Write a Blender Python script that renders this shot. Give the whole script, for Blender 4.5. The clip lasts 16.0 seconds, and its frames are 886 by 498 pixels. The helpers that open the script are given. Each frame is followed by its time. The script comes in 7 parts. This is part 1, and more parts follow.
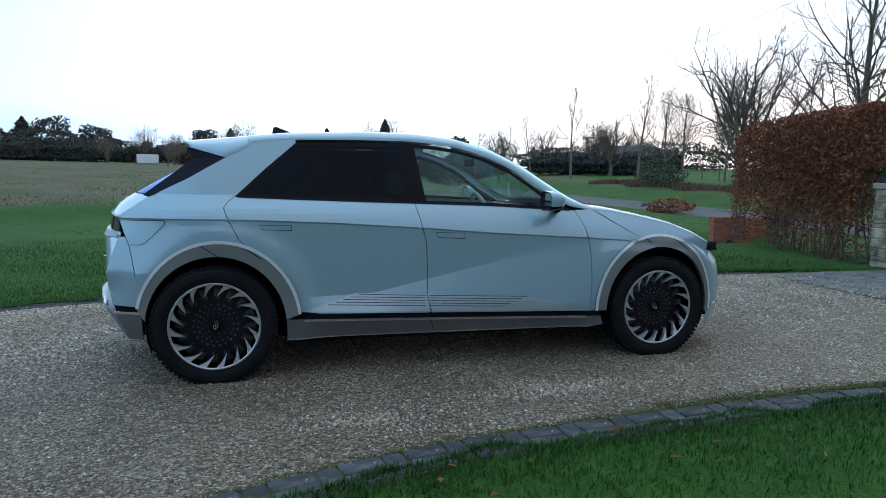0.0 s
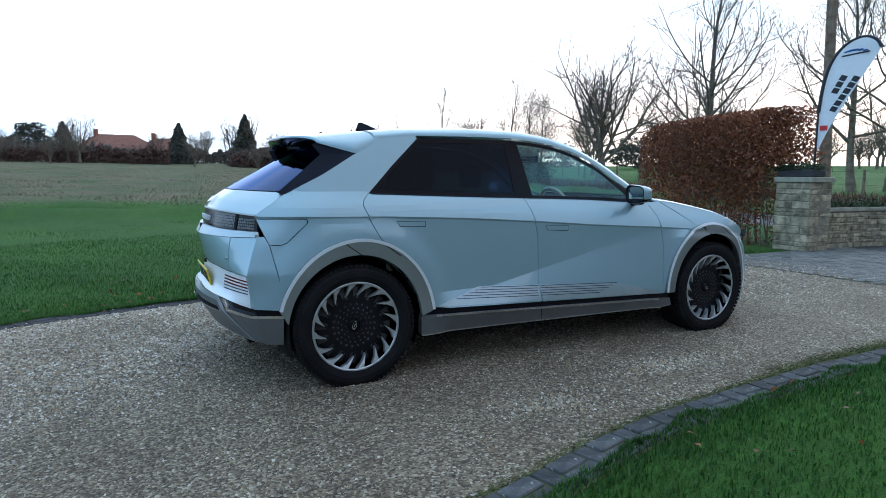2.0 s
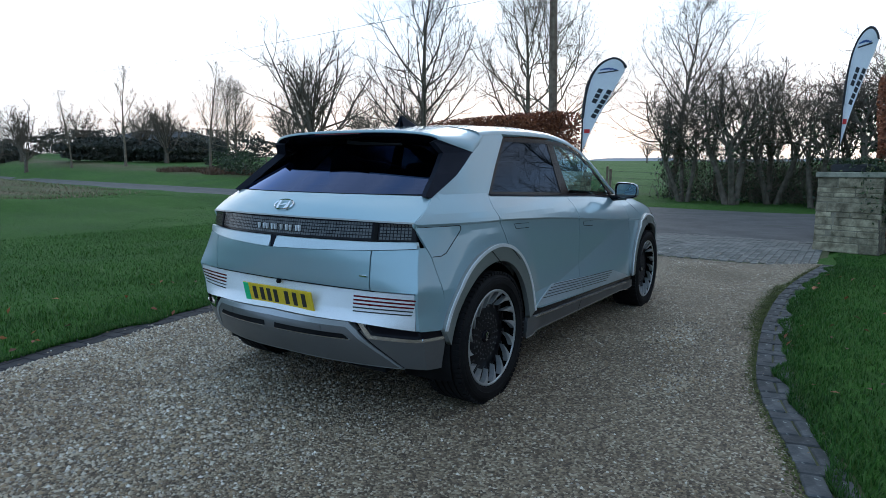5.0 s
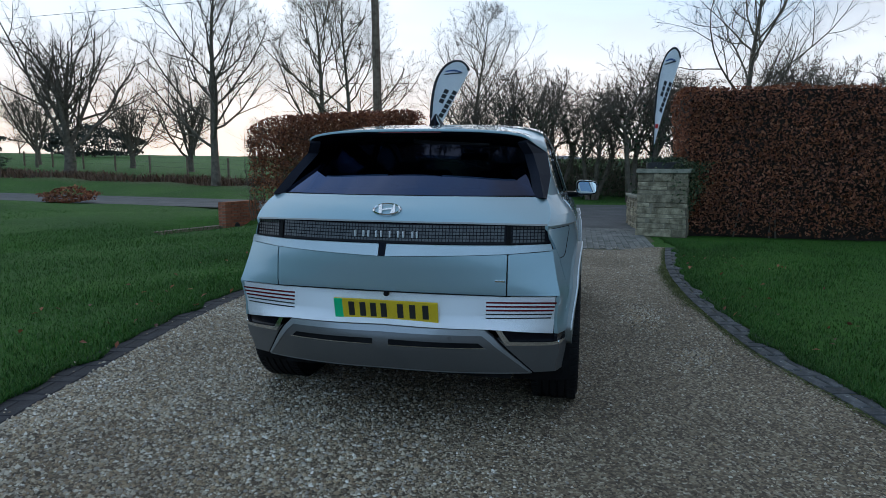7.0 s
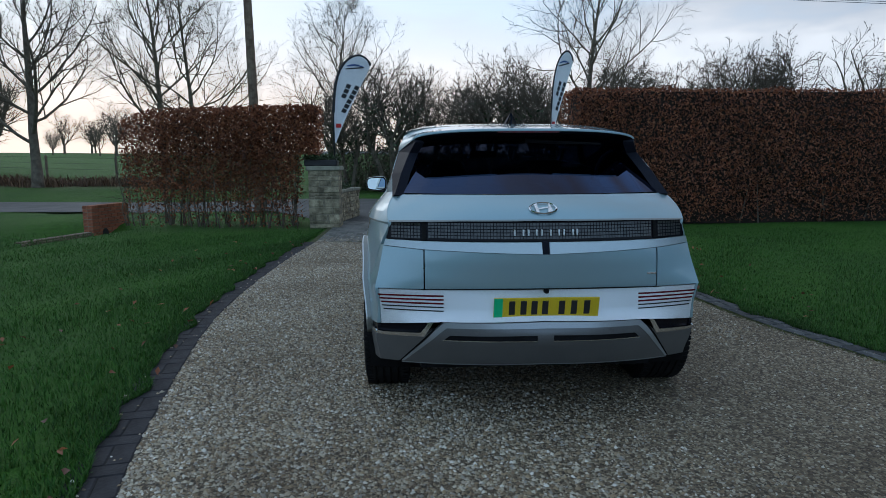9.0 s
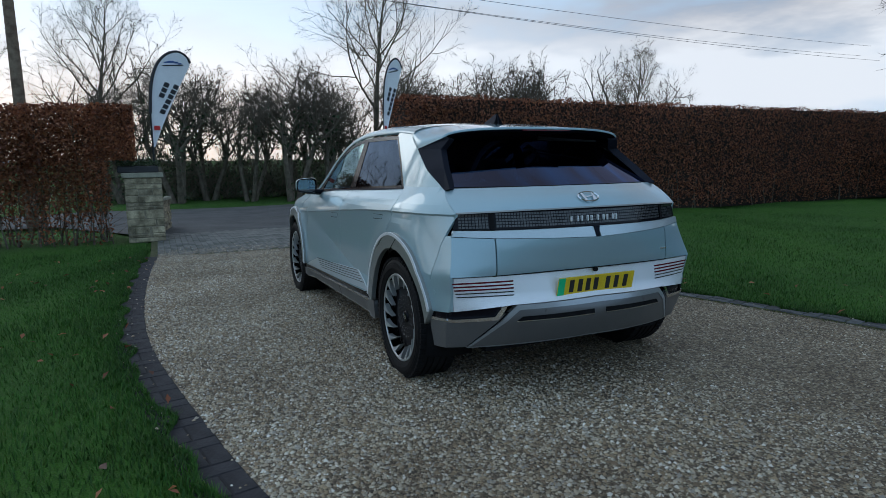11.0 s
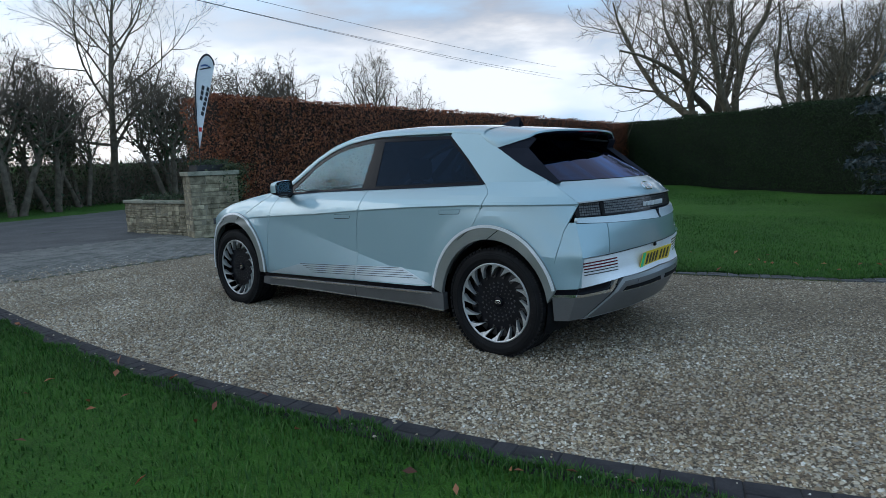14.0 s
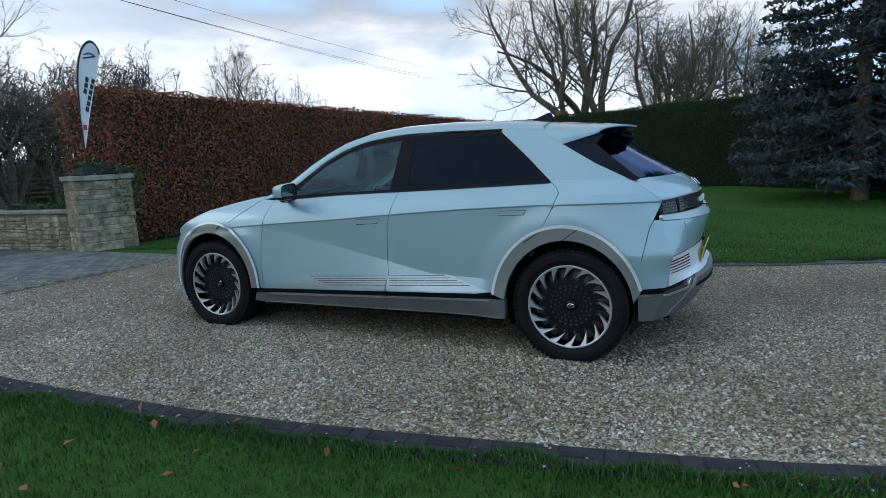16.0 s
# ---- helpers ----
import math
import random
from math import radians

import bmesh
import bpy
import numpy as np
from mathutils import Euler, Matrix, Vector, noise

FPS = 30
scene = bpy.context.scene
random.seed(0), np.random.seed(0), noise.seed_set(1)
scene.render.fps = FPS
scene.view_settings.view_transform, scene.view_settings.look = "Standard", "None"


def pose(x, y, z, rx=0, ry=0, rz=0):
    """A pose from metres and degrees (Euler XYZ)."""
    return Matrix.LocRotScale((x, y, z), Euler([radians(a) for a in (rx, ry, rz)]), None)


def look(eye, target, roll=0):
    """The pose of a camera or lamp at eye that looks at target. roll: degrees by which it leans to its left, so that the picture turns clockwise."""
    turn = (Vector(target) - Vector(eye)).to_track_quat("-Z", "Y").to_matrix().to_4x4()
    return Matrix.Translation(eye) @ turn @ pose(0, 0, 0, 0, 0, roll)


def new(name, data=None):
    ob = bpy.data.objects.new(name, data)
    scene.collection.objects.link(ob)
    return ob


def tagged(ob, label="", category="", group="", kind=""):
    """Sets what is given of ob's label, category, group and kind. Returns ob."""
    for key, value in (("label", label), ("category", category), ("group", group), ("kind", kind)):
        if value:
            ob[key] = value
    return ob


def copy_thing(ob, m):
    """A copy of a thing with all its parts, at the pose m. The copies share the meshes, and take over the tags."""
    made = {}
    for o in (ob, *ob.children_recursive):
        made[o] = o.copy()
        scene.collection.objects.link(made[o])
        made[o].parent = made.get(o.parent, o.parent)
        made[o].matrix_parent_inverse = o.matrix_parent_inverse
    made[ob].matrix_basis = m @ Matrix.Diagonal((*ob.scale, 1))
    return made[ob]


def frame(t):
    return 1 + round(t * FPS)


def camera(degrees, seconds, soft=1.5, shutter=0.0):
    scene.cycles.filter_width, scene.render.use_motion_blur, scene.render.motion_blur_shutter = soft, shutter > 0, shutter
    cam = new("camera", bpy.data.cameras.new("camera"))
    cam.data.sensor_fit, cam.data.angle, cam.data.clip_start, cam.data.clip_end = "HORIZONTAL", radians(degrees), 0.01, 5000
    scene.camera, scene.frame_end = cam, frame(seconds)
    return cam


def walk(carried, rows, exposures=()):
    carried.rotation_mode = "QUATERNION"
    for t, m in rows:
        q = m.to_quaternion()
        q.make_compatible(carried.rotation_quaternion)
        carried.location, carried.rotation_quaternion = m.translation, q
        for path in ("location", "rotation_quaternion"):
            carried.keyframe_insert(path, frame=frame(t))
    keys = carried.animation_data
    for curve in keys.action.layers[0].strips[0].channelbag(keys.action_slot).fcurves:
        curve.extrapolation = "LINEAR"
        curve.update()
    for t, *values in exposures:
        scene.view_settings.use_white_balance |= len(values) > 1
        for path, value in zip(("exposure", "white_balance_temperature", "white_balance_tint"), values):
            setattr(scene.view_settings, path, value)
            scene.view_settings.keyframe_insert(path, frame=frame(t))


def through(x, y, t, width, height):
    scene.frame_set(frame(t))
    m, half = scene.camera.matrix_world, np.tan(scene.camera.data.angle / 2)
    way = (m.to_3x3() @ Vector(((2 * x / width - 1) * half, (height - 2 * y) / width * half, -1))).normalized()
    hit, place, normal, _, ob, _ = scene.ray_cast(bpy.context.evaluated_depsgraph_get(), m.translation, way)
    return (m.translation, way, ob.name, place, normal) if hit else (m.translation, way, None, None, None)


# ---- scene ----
cam = camera(71.5, 16.0, 0.52)
PATH = [
    (0, (-1.065, -4.741, 1.275), (-0.578, -2.815, 1.043), 0.7),
    (0.5, (-1.443, -4.697, 1.272), (-0.852, -2.8, 1.038), 0.6),
    (1, (-1.843, -4.585, 1.262), (-1.137, -2.729, 1.025), 0.5),
    (1.5, (-2.263, -4.457, 1.262), (-1.452, -2.644, 1.024), 0.5),
    (2, (-2.676, -4.273, 1.25), (-1.763, -2.509, 1.013), 0.4),
    (2.5, (-3.029, -4.041, 1.271), (-2.0, -2.343, 1.033), 0.4),
    (3, (-3.347, -3.801, 1.266), (-2.158, -2.211, 1.03), 0.2),
    (5.5, (-4.595, -2.126, 1.283), (-2.843, -1.195, 1.028), 0.7),
    (6, (-4.746, -1.739, 1.274), (-2.907, -0.995, 1.024), 0.6),
    (6.5, (-4.885, -1.305, 1.286), (-2.991, -0.717, 1.033), 0.4),
    (7, (-4.993, -0.902, 1.287), (-3.056, -0.474, 1.027), 0.4),
    (7.5, (-5.033, -0.482, 1.28), (-3.072, -0.196, 1.01), 0.3),
    (8, (-5.089, -0.072, 1.285), (-3.115, 0.088, 1.009), 0.1),
    (8.5, (-5.106, 0.285, 1.294), (-3.125, 0.326, 1.018), -0.0),
    (9, (-5.137, 0.645, 1.308), (-3.159, 0.542, 1.033), -0.2),
    (9.5, (-5.153, 1.003, 1.282), (-3.195, 0.691, 1.015), -0.5),
    (12, (-4.636, 2.925, 1.248), (-2.99, 1.819, 0.987), -1.3),
    (12.5, (-4.455, 3.271, 1.233), (-2.908, 2.031, 0.974), -1.5),
    (13, (-4.245, 3.605, 1.251), (-2.791, 2.258, 0.985), -1.6),
    (13.5, (-4.035, 3.912, 1.282), (-2.678, 2.467, 1.014), -1.8),
    (14, (-3.77, 4.153, 1.283), (-2.508, 2.626, 1.01), -2.0),
    (14.5, (-3.474, 4.349, 1.29), (-2.309, 2.747, 1.012), -2.1),
    (15, (-3.155, 4.488, 1.296), (-2.097, 2.814, 1.017), -2.4),
    (15.5, (-2.809, 4.548, 1.316), (-1.835, 2.825, 1.029), -2.5),
    (16, (-2.476, 4.602, 1.33), (-1.598, 2.829, 1.036), -2.7),
]
LIGHT = [(0.0, -0.14, 5700), (1.0, -0.02, 5700), (3.0, 0.08, 5650), (5.5, -0.52, 5750), (7.0, -0.76, 5800), (9.0, -0.84, 5850), (12.5, -0.66, 5950), (14.0, -0.50, 5930), (16.0, -0.39, 5900)]      # stops, kelvin
walk(cam, [(t, look(eye, target, roll)) for t, eye, target, roll in PATH], [(t, e, k, 5) for t, e, k in LIGHT])

# ---- light ----
SUN_UP, SUN_ROUND = 10.0, 66.0          # degrees above the horizon, clockwise from +y


def make_world():
    w = bpy.data.worlds.new("dusk_sky")
    scene.world = w
    w.use_nodes = True
    nt = w.node_tree
    nt.nodes.clear()
    N = nt.nodes.new
    out, bg = N("ShaderNodeOutputWorld"), N("ShaderNodeBackground")
    sky = N("ShaderNodeTexSky")
    sky.sky_type, sky.sun_disc = "NISHITA", False
    sky.sun_elevation, sky.sun_rotation = radians(SUN_UP), radians(SUN_ROUND)
    sky.air_density, sky.dust_density, sky.ozone_density = 1.2, 2.0, 1.5
    tc, mp = N("ShaderNodeTexCoord"), N("ShaderNodeMapping")
    mp.inputs["Scale"].default_value = (1.0, 1.0, 3.6)
    nt.links.new(tc.outputs["Generated"], mp.inputs["Vector"])
    n1 = N("ShaderNodeTexNoise")
    n1.inputs["Scale"].default_value, n1.inputs["Detail"].default_value, n1.inputs["Roughness"].default_value = 1.7, 7.0, 0.55
    n2 = N("ShaderNodeTexNoise")
    n2.inputs["Scale"].default_value, n2.inputs["Detail"].default_value = 0.9, 4.0
    for n in (n1, n2):
        nt.links.new(mp.outputs[0], n.inputs["Vector"])
    cover = N("ShaderNodeValToRGB")
    cover.color_ramp.elements[0].position, cover.color_ramp.elements[1].position = 0.38, 0.56
    nt.links.new(n1.outputs["Fac"], cover.inputs[0])
    tone = N("ShaderNodeValToRGB")
    e = tone.color_ramp.elements
    e[0].position, e[0].color = 0.40, (10.5, 11.4, 12.8, 1)
    e[1].position, e[1].color = 0.56, (16.0, 16.2, 16.8, 1)
    nt.links.new(n2.outputs["Fac"], tone.inputs[0])
    mix = N("ShaderNodeMix")
    mix.data_type = "RGBA"
    # clearer blue towards the west
    west = N("ShaderNodeVectorMath")
    west.operation = "DOT_PRODUCT"
    west.inputs[1].default_value = (-0.95, 0.05, 0.30)
    nt.links.new(tc.outputs["Generated"], west.inputs[0])
    clear = N("ShaderNodeMapRange")
    clear.interpolation_type = "SMOOTHSTEP"
    clear.inputs["From Min"].default_value, clear.inputs["From Max"].default_value = -0.05, 0.75
    clear.inputs["To Min"].default_value, clear.inputs["To Max"].default_value = 1.0, 0.12
    nt.links.new(west.outputs["Value"], clear.inputs["Value"])
    lid = N("ShaderNodeMath")
    lid.operation = "MULTIPLY"
    nt.links.new(cover.outputs[0], lid.inputs[0])
    nt.links.new(clear.outputs[0], lid.inputs[1])
    nt.links.new(lid.outputs[0], mix.inputs["Factor"])
    gain = N("ShaderNodeMix")
    gain.data_type, gain.blend_type = "RGBA", "ADD"
    gain.inputs["Factor"].default_value = 1.0
    gain.inputs["B"].default_value = (7.0, 9.8, 13.2, 1)
    soft = N("ShaderNodeMix")
    soft.data_type, soft.blend_type = "RGBA", "MULTIPLY"
    soft.inputs["Factor"].default_value = 1.0
    soft.inputs["B"].default_value = (0.30, 0.30, 0.34, 1)
    nt.links.new(sky.outputs[0], soft.inputs["A"])
    nt.links.new(soft.outputs["Result"], gain.inputs["A"])
    nt.links.new(gain.outputs["Result"], mix.inputs["A"])
    # heavier mauve-grey cloud over the south-east
    heavy = N("ShaderNodeValToRGB")
    h = heavy.color_ramp.elements
    h[0].position, h[0].color = 0.44, (7.0, 5.9, 5.7, 1)
    h[1].position, h[1].color = 0.58, (14.6, 14.4, 14.9, 1)
    # the bank is darkest overhead and thins to white above the hedges
    high = N("ShaderNodeSeparateXYZ")
    nt.links.new(tc.outputs["Generated"], high.inputs[0])
    thick = N("ShaderNodeMath")
    thick.operation = "MULTIPLY_ADD"
    thick.inputs[1].default_value, thick.inputs[2].default_value = -0.95, 0.165
    nt.links.new(high.outputs["Z"], thick.inputs[0])
    mass = N("ShaderNodeMath")
    mass.operation = "ADD"
    nt.links.new(n1.outputs["Fac"], mass.inputs[0])
    nt.links.new(thick.outputs[0], mass.inputs[1])
    nt.links.new(mass.outputs[0], heavy.inputs[0])
    bank = N("ShaderNodeVectorMath")
    bank.operation = "DOT_PRODUCT"
    bank.inputs[1].default_value = (0.55, -0.83, 0.25)
    nt.links.new(tc.outputs["Generated"], bank.inputs[0])
    wide = N("ShaderNodeMapRange")
    wide.interpolation_type = "SMOOTHSTEP"
    wide.inputs["From Min"].default_value, wide.inputs["From Max"].default_value = 0.15, 0.75
    nt.links.new(bank.outputs["Value"], wide.inputs["Value"])
    clouds = N("ShaderNodeMix")
    clouds.data_type = "RGBA"
    nt.links.new(wide.outputs[0], clouds.inputs["Factor"])
    nt.links.new(tone.outputs[0], clouds.inputs["A"])
    nt.links.new(heavy.outputs[0], clouds.inputs["B"])
    nt.links.new(clouds.outputs["Result"], mix.inputs["B"])
    # peach glow low in the sky round the set sun
    sep = N("ShaderNodeSeparateXYZ")
    nt.links.new(tc.outputs["Generated"], sep.inputs[0])
    low = N("ShaderNodeMapRange")
    low.interpolation_type = "SMOOTHSTEP"
    low.inputs["From Min"].default_value, low.inputs["From Max"].default_value = 0.22, 0.03
    nt.links.new(sep.outputs["Z"], low.inputs["Value"])
    dot = N("ShaderNodeVectorMath")
    dot.operation = "DOT_PRODUCT"
    dot.inputs[1].default_value = (math.sin(radians(SUN_ROUND)), math.cos(radians(SUN_ROUND)), 0.0)
    nt.links.new(tc.outputs["Generated"], dot.inputs[0])
    side = N("ShaderNodeMapRange")
    side.interpolation_type = "SMOOTHSTEP"
    side.inputs["From Min"].default_value, side.inputs["From Max"].default_value, side.inputs["To Max"].default_value = 0.50, 0.96, 0.85
    nt.links.new(dot.outputs["Value"], side.inputs["Value"])
    both_ = N("ShaderNodeMath")
    both_.operation = "MULTIPLY"
    nt.links.new(low.outputs[0], both_.inputs[0])
    nt.links.new(side.outputs[0], both_.inputs[1])
    # bright thin cloud over the whole eastern sky
    pale = N("ShaderNodeMix")
    pale.data_type = "RGBA"
    pale.inputs["B"].default_value = (20.5, 20.6, 21.2, 1)
    up = N("ShaderNodeMapRange")
    up.interpolation_type = "SMOOTHSTEP"
    up.inputs["From Min"].default_value, up.inputs["From Max"].default_value = 0.50, 0.08
    nt.links.new(sep.outputs["Z"], up.inputs["Value"])
    east = N("ShaderNodeMapRange")
    east.interpolation_type = "SMOOTHSTEP"
    east.inputs["From Min"].default_value, east.inputs["From Max"].default_value, east.inputs["To Max"].default_value = 0.25, 0.95, 0.75
    nt.links.new(dot.outputs["Value"], east.inputs["Value"])
    thin = N("ShaderNodeMath")
    thin.operation = "MULTIPLY"
    nt.links.new(up.outputs[0], thin.inputs[0])
    nt.links.new(east.outputs[0], thin.inputs[1])
    nt.links.new(thin.outputs[0], pale.inputs["Factor"])
    nt.links.new(mix.outputs["Result"], pale.inputs["A"])
    glow = N("ShaderNodeMix")
    glow.data_type = "RGBA"
    glow.inputs["B"].default_value = (23.0, 17.4, 13.6, 1)
    nt.links.new(both_.outputs[0], glow.inputs["Factor"])
    nt.links.new(pale.outputs["Result"], glow.inputs["A"])
    nt.links.new(glow.outputs["Result"], bg.inputs["Color"])
    bg.inputs["Strength"].default_value = 0.10
    nt.links.new(bg.outputs[0], out.inputs["Surface"])


make_world()
sun = new("sun", bpy.data.lights.new("sun", "SUN"))
sun.data.energy, sun.data.angle, sun.data.color = 0.5, radians(25), (1.0, 0.93, 0.86)
_r, _e = radians(SUN_ROUND), radians(22)
sun.matrix_world = look((30 * math.sin(_r), 30 * math.cos(_r), 30 * math.tan(_e)), (0, 0, 0))

# ---- materials ----


def material(name, rough=0.6, metal=0.0, spec=0.5):
    m = bpy.data.materials.new(name)
    m.use_nodes = True
    b = m.node_tree.nodes["Principled BSDF"]
    b.inputs["Roughness"].default_value, b.inputs["Metallic"].default_value = rough, metal
    b.inputs["Specular IOR Level"].default_value = spec
    return m, m.node_tree, b


def noise_node(nt, scale, detail=4.0, rough=0.55, space="Object", stretch=None, dims=3):
    tc, n = nt.nodes.new("ShaderNodeTexCoord"), nt.nodes.new("ShaderNodeTexNoise")
    n.inputs["Scale"].default_value, n.inputs["Detail"].default_value, n.inputs["Roughness"].default_value = scale, detail, rough
    if stretch:
        mp = nt.nodes.new("ShaderNodeMapping")
        mp.inputs["Scale"].default_value = stretch
        nt.links.new(tc.outputs[space], mp.inputs["Vector"])
        nt.links.new(mp.outputs[0], n.inputs["Vector"])
    else:
        nt.links.new(tc.outputs[space], n.inputs["Vector"])
    return n


def ramp(nt, fac, stops):
    r = nt.nodes.new("ShaderNodeValToRGB")
    while len(r.color_ramp.elements) < len(stops):
        r.color_ramp.elements.new(0.5)
    for el, (p, c) in zip(r.color_ramp.elements, stops):
        el.position, el.color = p, (*c, 1)
    nt.links.new(fac, r.inputs[0])
    return r


def mixed(nt, a, b, fac, kind="MIX"):
    m = nt.nodes.new("ShaderNodeMix")
    m.data_type, m.blend_type = "RGBA", kind
    for key, v in (("A", a), ("B", b), ("Factor", fac)):
        if isinstance(v, bpy.types.NodeSocket):
            nt.links.new(v, m.inputs[key])
        else:
            m.inputs[key].default_value = v if key == "Factor" else (*v, 1)
    return m.outputs["Result"]


def bump(nt, b, height, strength, distance):
    n = nt.nodes.new("ShaderNodeBump")
    n.inputs["Strength"].default_value, n.inputs["Distance"].default_value = strength, distance
    nt.links.new(height, n.inputs["Height"])
    nt.links.new(n.outputs[0], b.inputs["Normal"])


def plain(name, c1, c2, scale=8.0, rough=0.6, metal=0.0, bump_d=0.0, fine=60.0, spec=0.5, per_object=0.0):
    """Two tones mixed at a coarse and a fine scale, with a fine relief."""
    m, nt, b = material(name, rough, metal, spec)
    n1, n2 = noise_node(nt, scale), noise_node(nt, fine)
    col = ramp(nt, n1.outputs["Fac"], [(0.35, c1), (0.65, c2)]).outputs[0]
    grain = ramp(nt, n2.outputs["Fac"], [(0.3, (0.72,) * 3), (0.7, (1.2,) * 3)]).outputs[0]
    col = mixed(nt, col, grain, 0.55, "MULTIPLY")
    if per_object:
        oi = nt.nodes.new("ShaderNodeObjectInfo")
        v = ramp(nt, oi.outputs["Random"], [(0.0, (1 - per_object,) * 3), (1.0, (1 + per_object,) * 3)]).outputs[0]
        col = mixed(nt, col, v, 1.0, "MULTIPLY")
    nt.links.new(col, b.inputs["Base Color"])
    if bump_d:
        bump(nt, b, n2.outputs["Fac"], 0.6, bump_d)
    return m


def leafy(name, tones, rough=0.6, through=0.25):
    """Leaves: one tone a leaf, with some light coming through."""
    m, nt, b = material(name, rough)
    g = nt.nodes.new("ShaderNodeNewGeometry")
    stops = [(i / (len(tones) - 1), c) for i, c in enumerate(tones)]
    col = ramp(nt, g.outputs["Random Per Island"], stops).outputs[0]
    n = noise_node(nt, 0.9, 3.0)
    col = mixed(nt, col, ramp(nt, n.outputs["Fac"], [(0.3, (0.7,) * 3), (0.7, (1.25,) * 3)]).outputs[0], 0.8, "MULTIPLY")
    nt.links.new(col, b.inputs["Base Color"])
    if through:
        t, mx = nt.nodes.new("ShaderNodeBsdfTranslucent"), nt.nodes.new("ShaderNodeMixShader")
        nt.links.new(col, t.inputs["Color"])
        mx.inputs[0].default_value = through
        nt.links.new(b.outputs[0], mx.inputs[1])
        nt.links.new(t.outputs[0], mx.inputs[2])
        nt.links.new(mx.outputs[0], nt.nodes["Material Output"].inputs["Surface"])
    return m


def make_gravel(name, pebble_scale=88.0):
    m, nt, b = material(name, 0.75)
    tc = nt.nodes.new("ShaderNodeTexCoord")
    v = nt.nodes.new("ShaderNodeTexVoronoi")
    v.inputs["Scale"].default_value = pebble_scale
    nt.links.new(tc.outputs["Object"], v.inputs["Vector"])
    sep = nt.nodes.new("ShaderNodeSeparateColor")
    nt.links.new(v.outputs["Color"], sep.inputs[0])
    col = ramp(nt, sep.outputs[0], [(0.0, (0.050, 0.038, 0.026)), (0.35, (0.130, 0.103, 0.070)), (0.7, (0.235, 0.195, 0.138)), (0.93, (0.36, 0.33, 0.255)), (1.0, (0.52, 0.50, 0.44))]).outputs[0]
    wear = noise_node(nt, 0.9, 5.0)
    col = mixed(nt, col, ramp(nt, wear.outputs["Fac"], [(0.36, (0.60, 0.54, 0.44)), (0.62, (1.0, 0.96, 0.87))]).outputs[0], 0.8, "MULTIPLY")
    nt.links.new(col, b.inputs["Base Color"])
    bump(nt, b, ramp(nt, v.outputs["Distance"], [(0.0, (1,) * 3), (0.7, (0,) * 3)]).outputs[0], 0.8, 0.008)
    return m


def make_pebble():
    m, nt, b = material("pebble", 0.62)
    g = nt.nodes.new("ShaderNodeNewGeometry")
    col = ramp(nt, g.outputs["Random Per Island"], [(0.0, (0.05, 0.042, 0.030)), (0.18, (0.190, 0.138, 0.088)), (0.42, (0.365, 0.290, 0.186)), (0.58, (0.28, 0.278, 0.265)), (0.76, (0.46, 0.40, 0.30)), (0.92, (0.55, 0.525, 0.45)), (1.0, (0.74, 0.75, 0.74))]).outputs[0]
    wear = noise_node(nt, 0.9, 5.0)
    col = mixed(nt, col, ramp(nt, wear.outputs["Fac"], [(0.36, (0.64, 0.59, 0.51)), (0.62, (1.02, 0.99, 0.92))]).outputs[0], 0.8, "MULTIPLY")
    nt.links.new(col, b.inputs["Base Color"])
    return m


def make_ground():
    """Mown lawn near the drive, rough tawny field beyond, pasture past the road."""
    m, nt, b = material("ground_grass", 0.85, 0.0, 0.2)
    at = nt.nodes.new("ShaderNodeAttribute")
    at.attribute_name = "cover"
    n1, n2, n3 = noise_node(nt, 0.35, 4.0), noise_node(nt, 9.0, 5.0), noise_node(nt, 90.0, 3.0)
    lawn = ramp(nt, n1.outputs["Fac"], [(0.3, (0.028, 0.086, 0.009)), (0.7, (0.048, 0.127, 0.012))]).outputs[0]
    rough_ = ramp(nt, n2.outputs["Fac"], [(0.3, (0.075, 0.066, 0.034)), (0.7, (0.19, 0.165, 0.095))]).outputs[0]
    rough_ = mixed(nt, rough_, (0.055, 0.10, 0.025), ramp(nt, n1.outputs["Fac"], [(0.42, (0, 0, 0)), (0.62, (0.75,) * 3)]).outputs[0])
    pasture = ramp(nt, n1.outputs["Fac"], [(0.3, (0.040, 0.105, 0.016)), (0.7, (0.062, 0.142, 0.024))]).outputs[0]
    sep = nt.nodes.new("ShaderNodeSeparateColor")
    nt.links.new(at.outputs["Color"], sep.inputs[0])
    col = mixed(nt, lawn, rough_, sep.outputs[0])
    col = mixed(nt, col, pasture, sep.outputs[1])
    grain = ramp(nt, n3.outputs["Fac"], [(0.3, (0.55,) * 3), (0.7, (1.35,) * 3)]).outputs[0]
    mid = ramp(nt, n2.outputs["Fac"], [(0.3, (0.75,) * 3), (0.7, (1.2,) * 3)]).outputs[0]
    col = mixed(nt, mixed(nt, col, grain, 0.8, "MULTIPLY"), mid, 0.8, "MULTIPLY")
    nt.links.new(col, b.inputs["Base Color"])
    bump(nt, b, n3.outputs["Fac"], 0.7, 0.03)
    return m


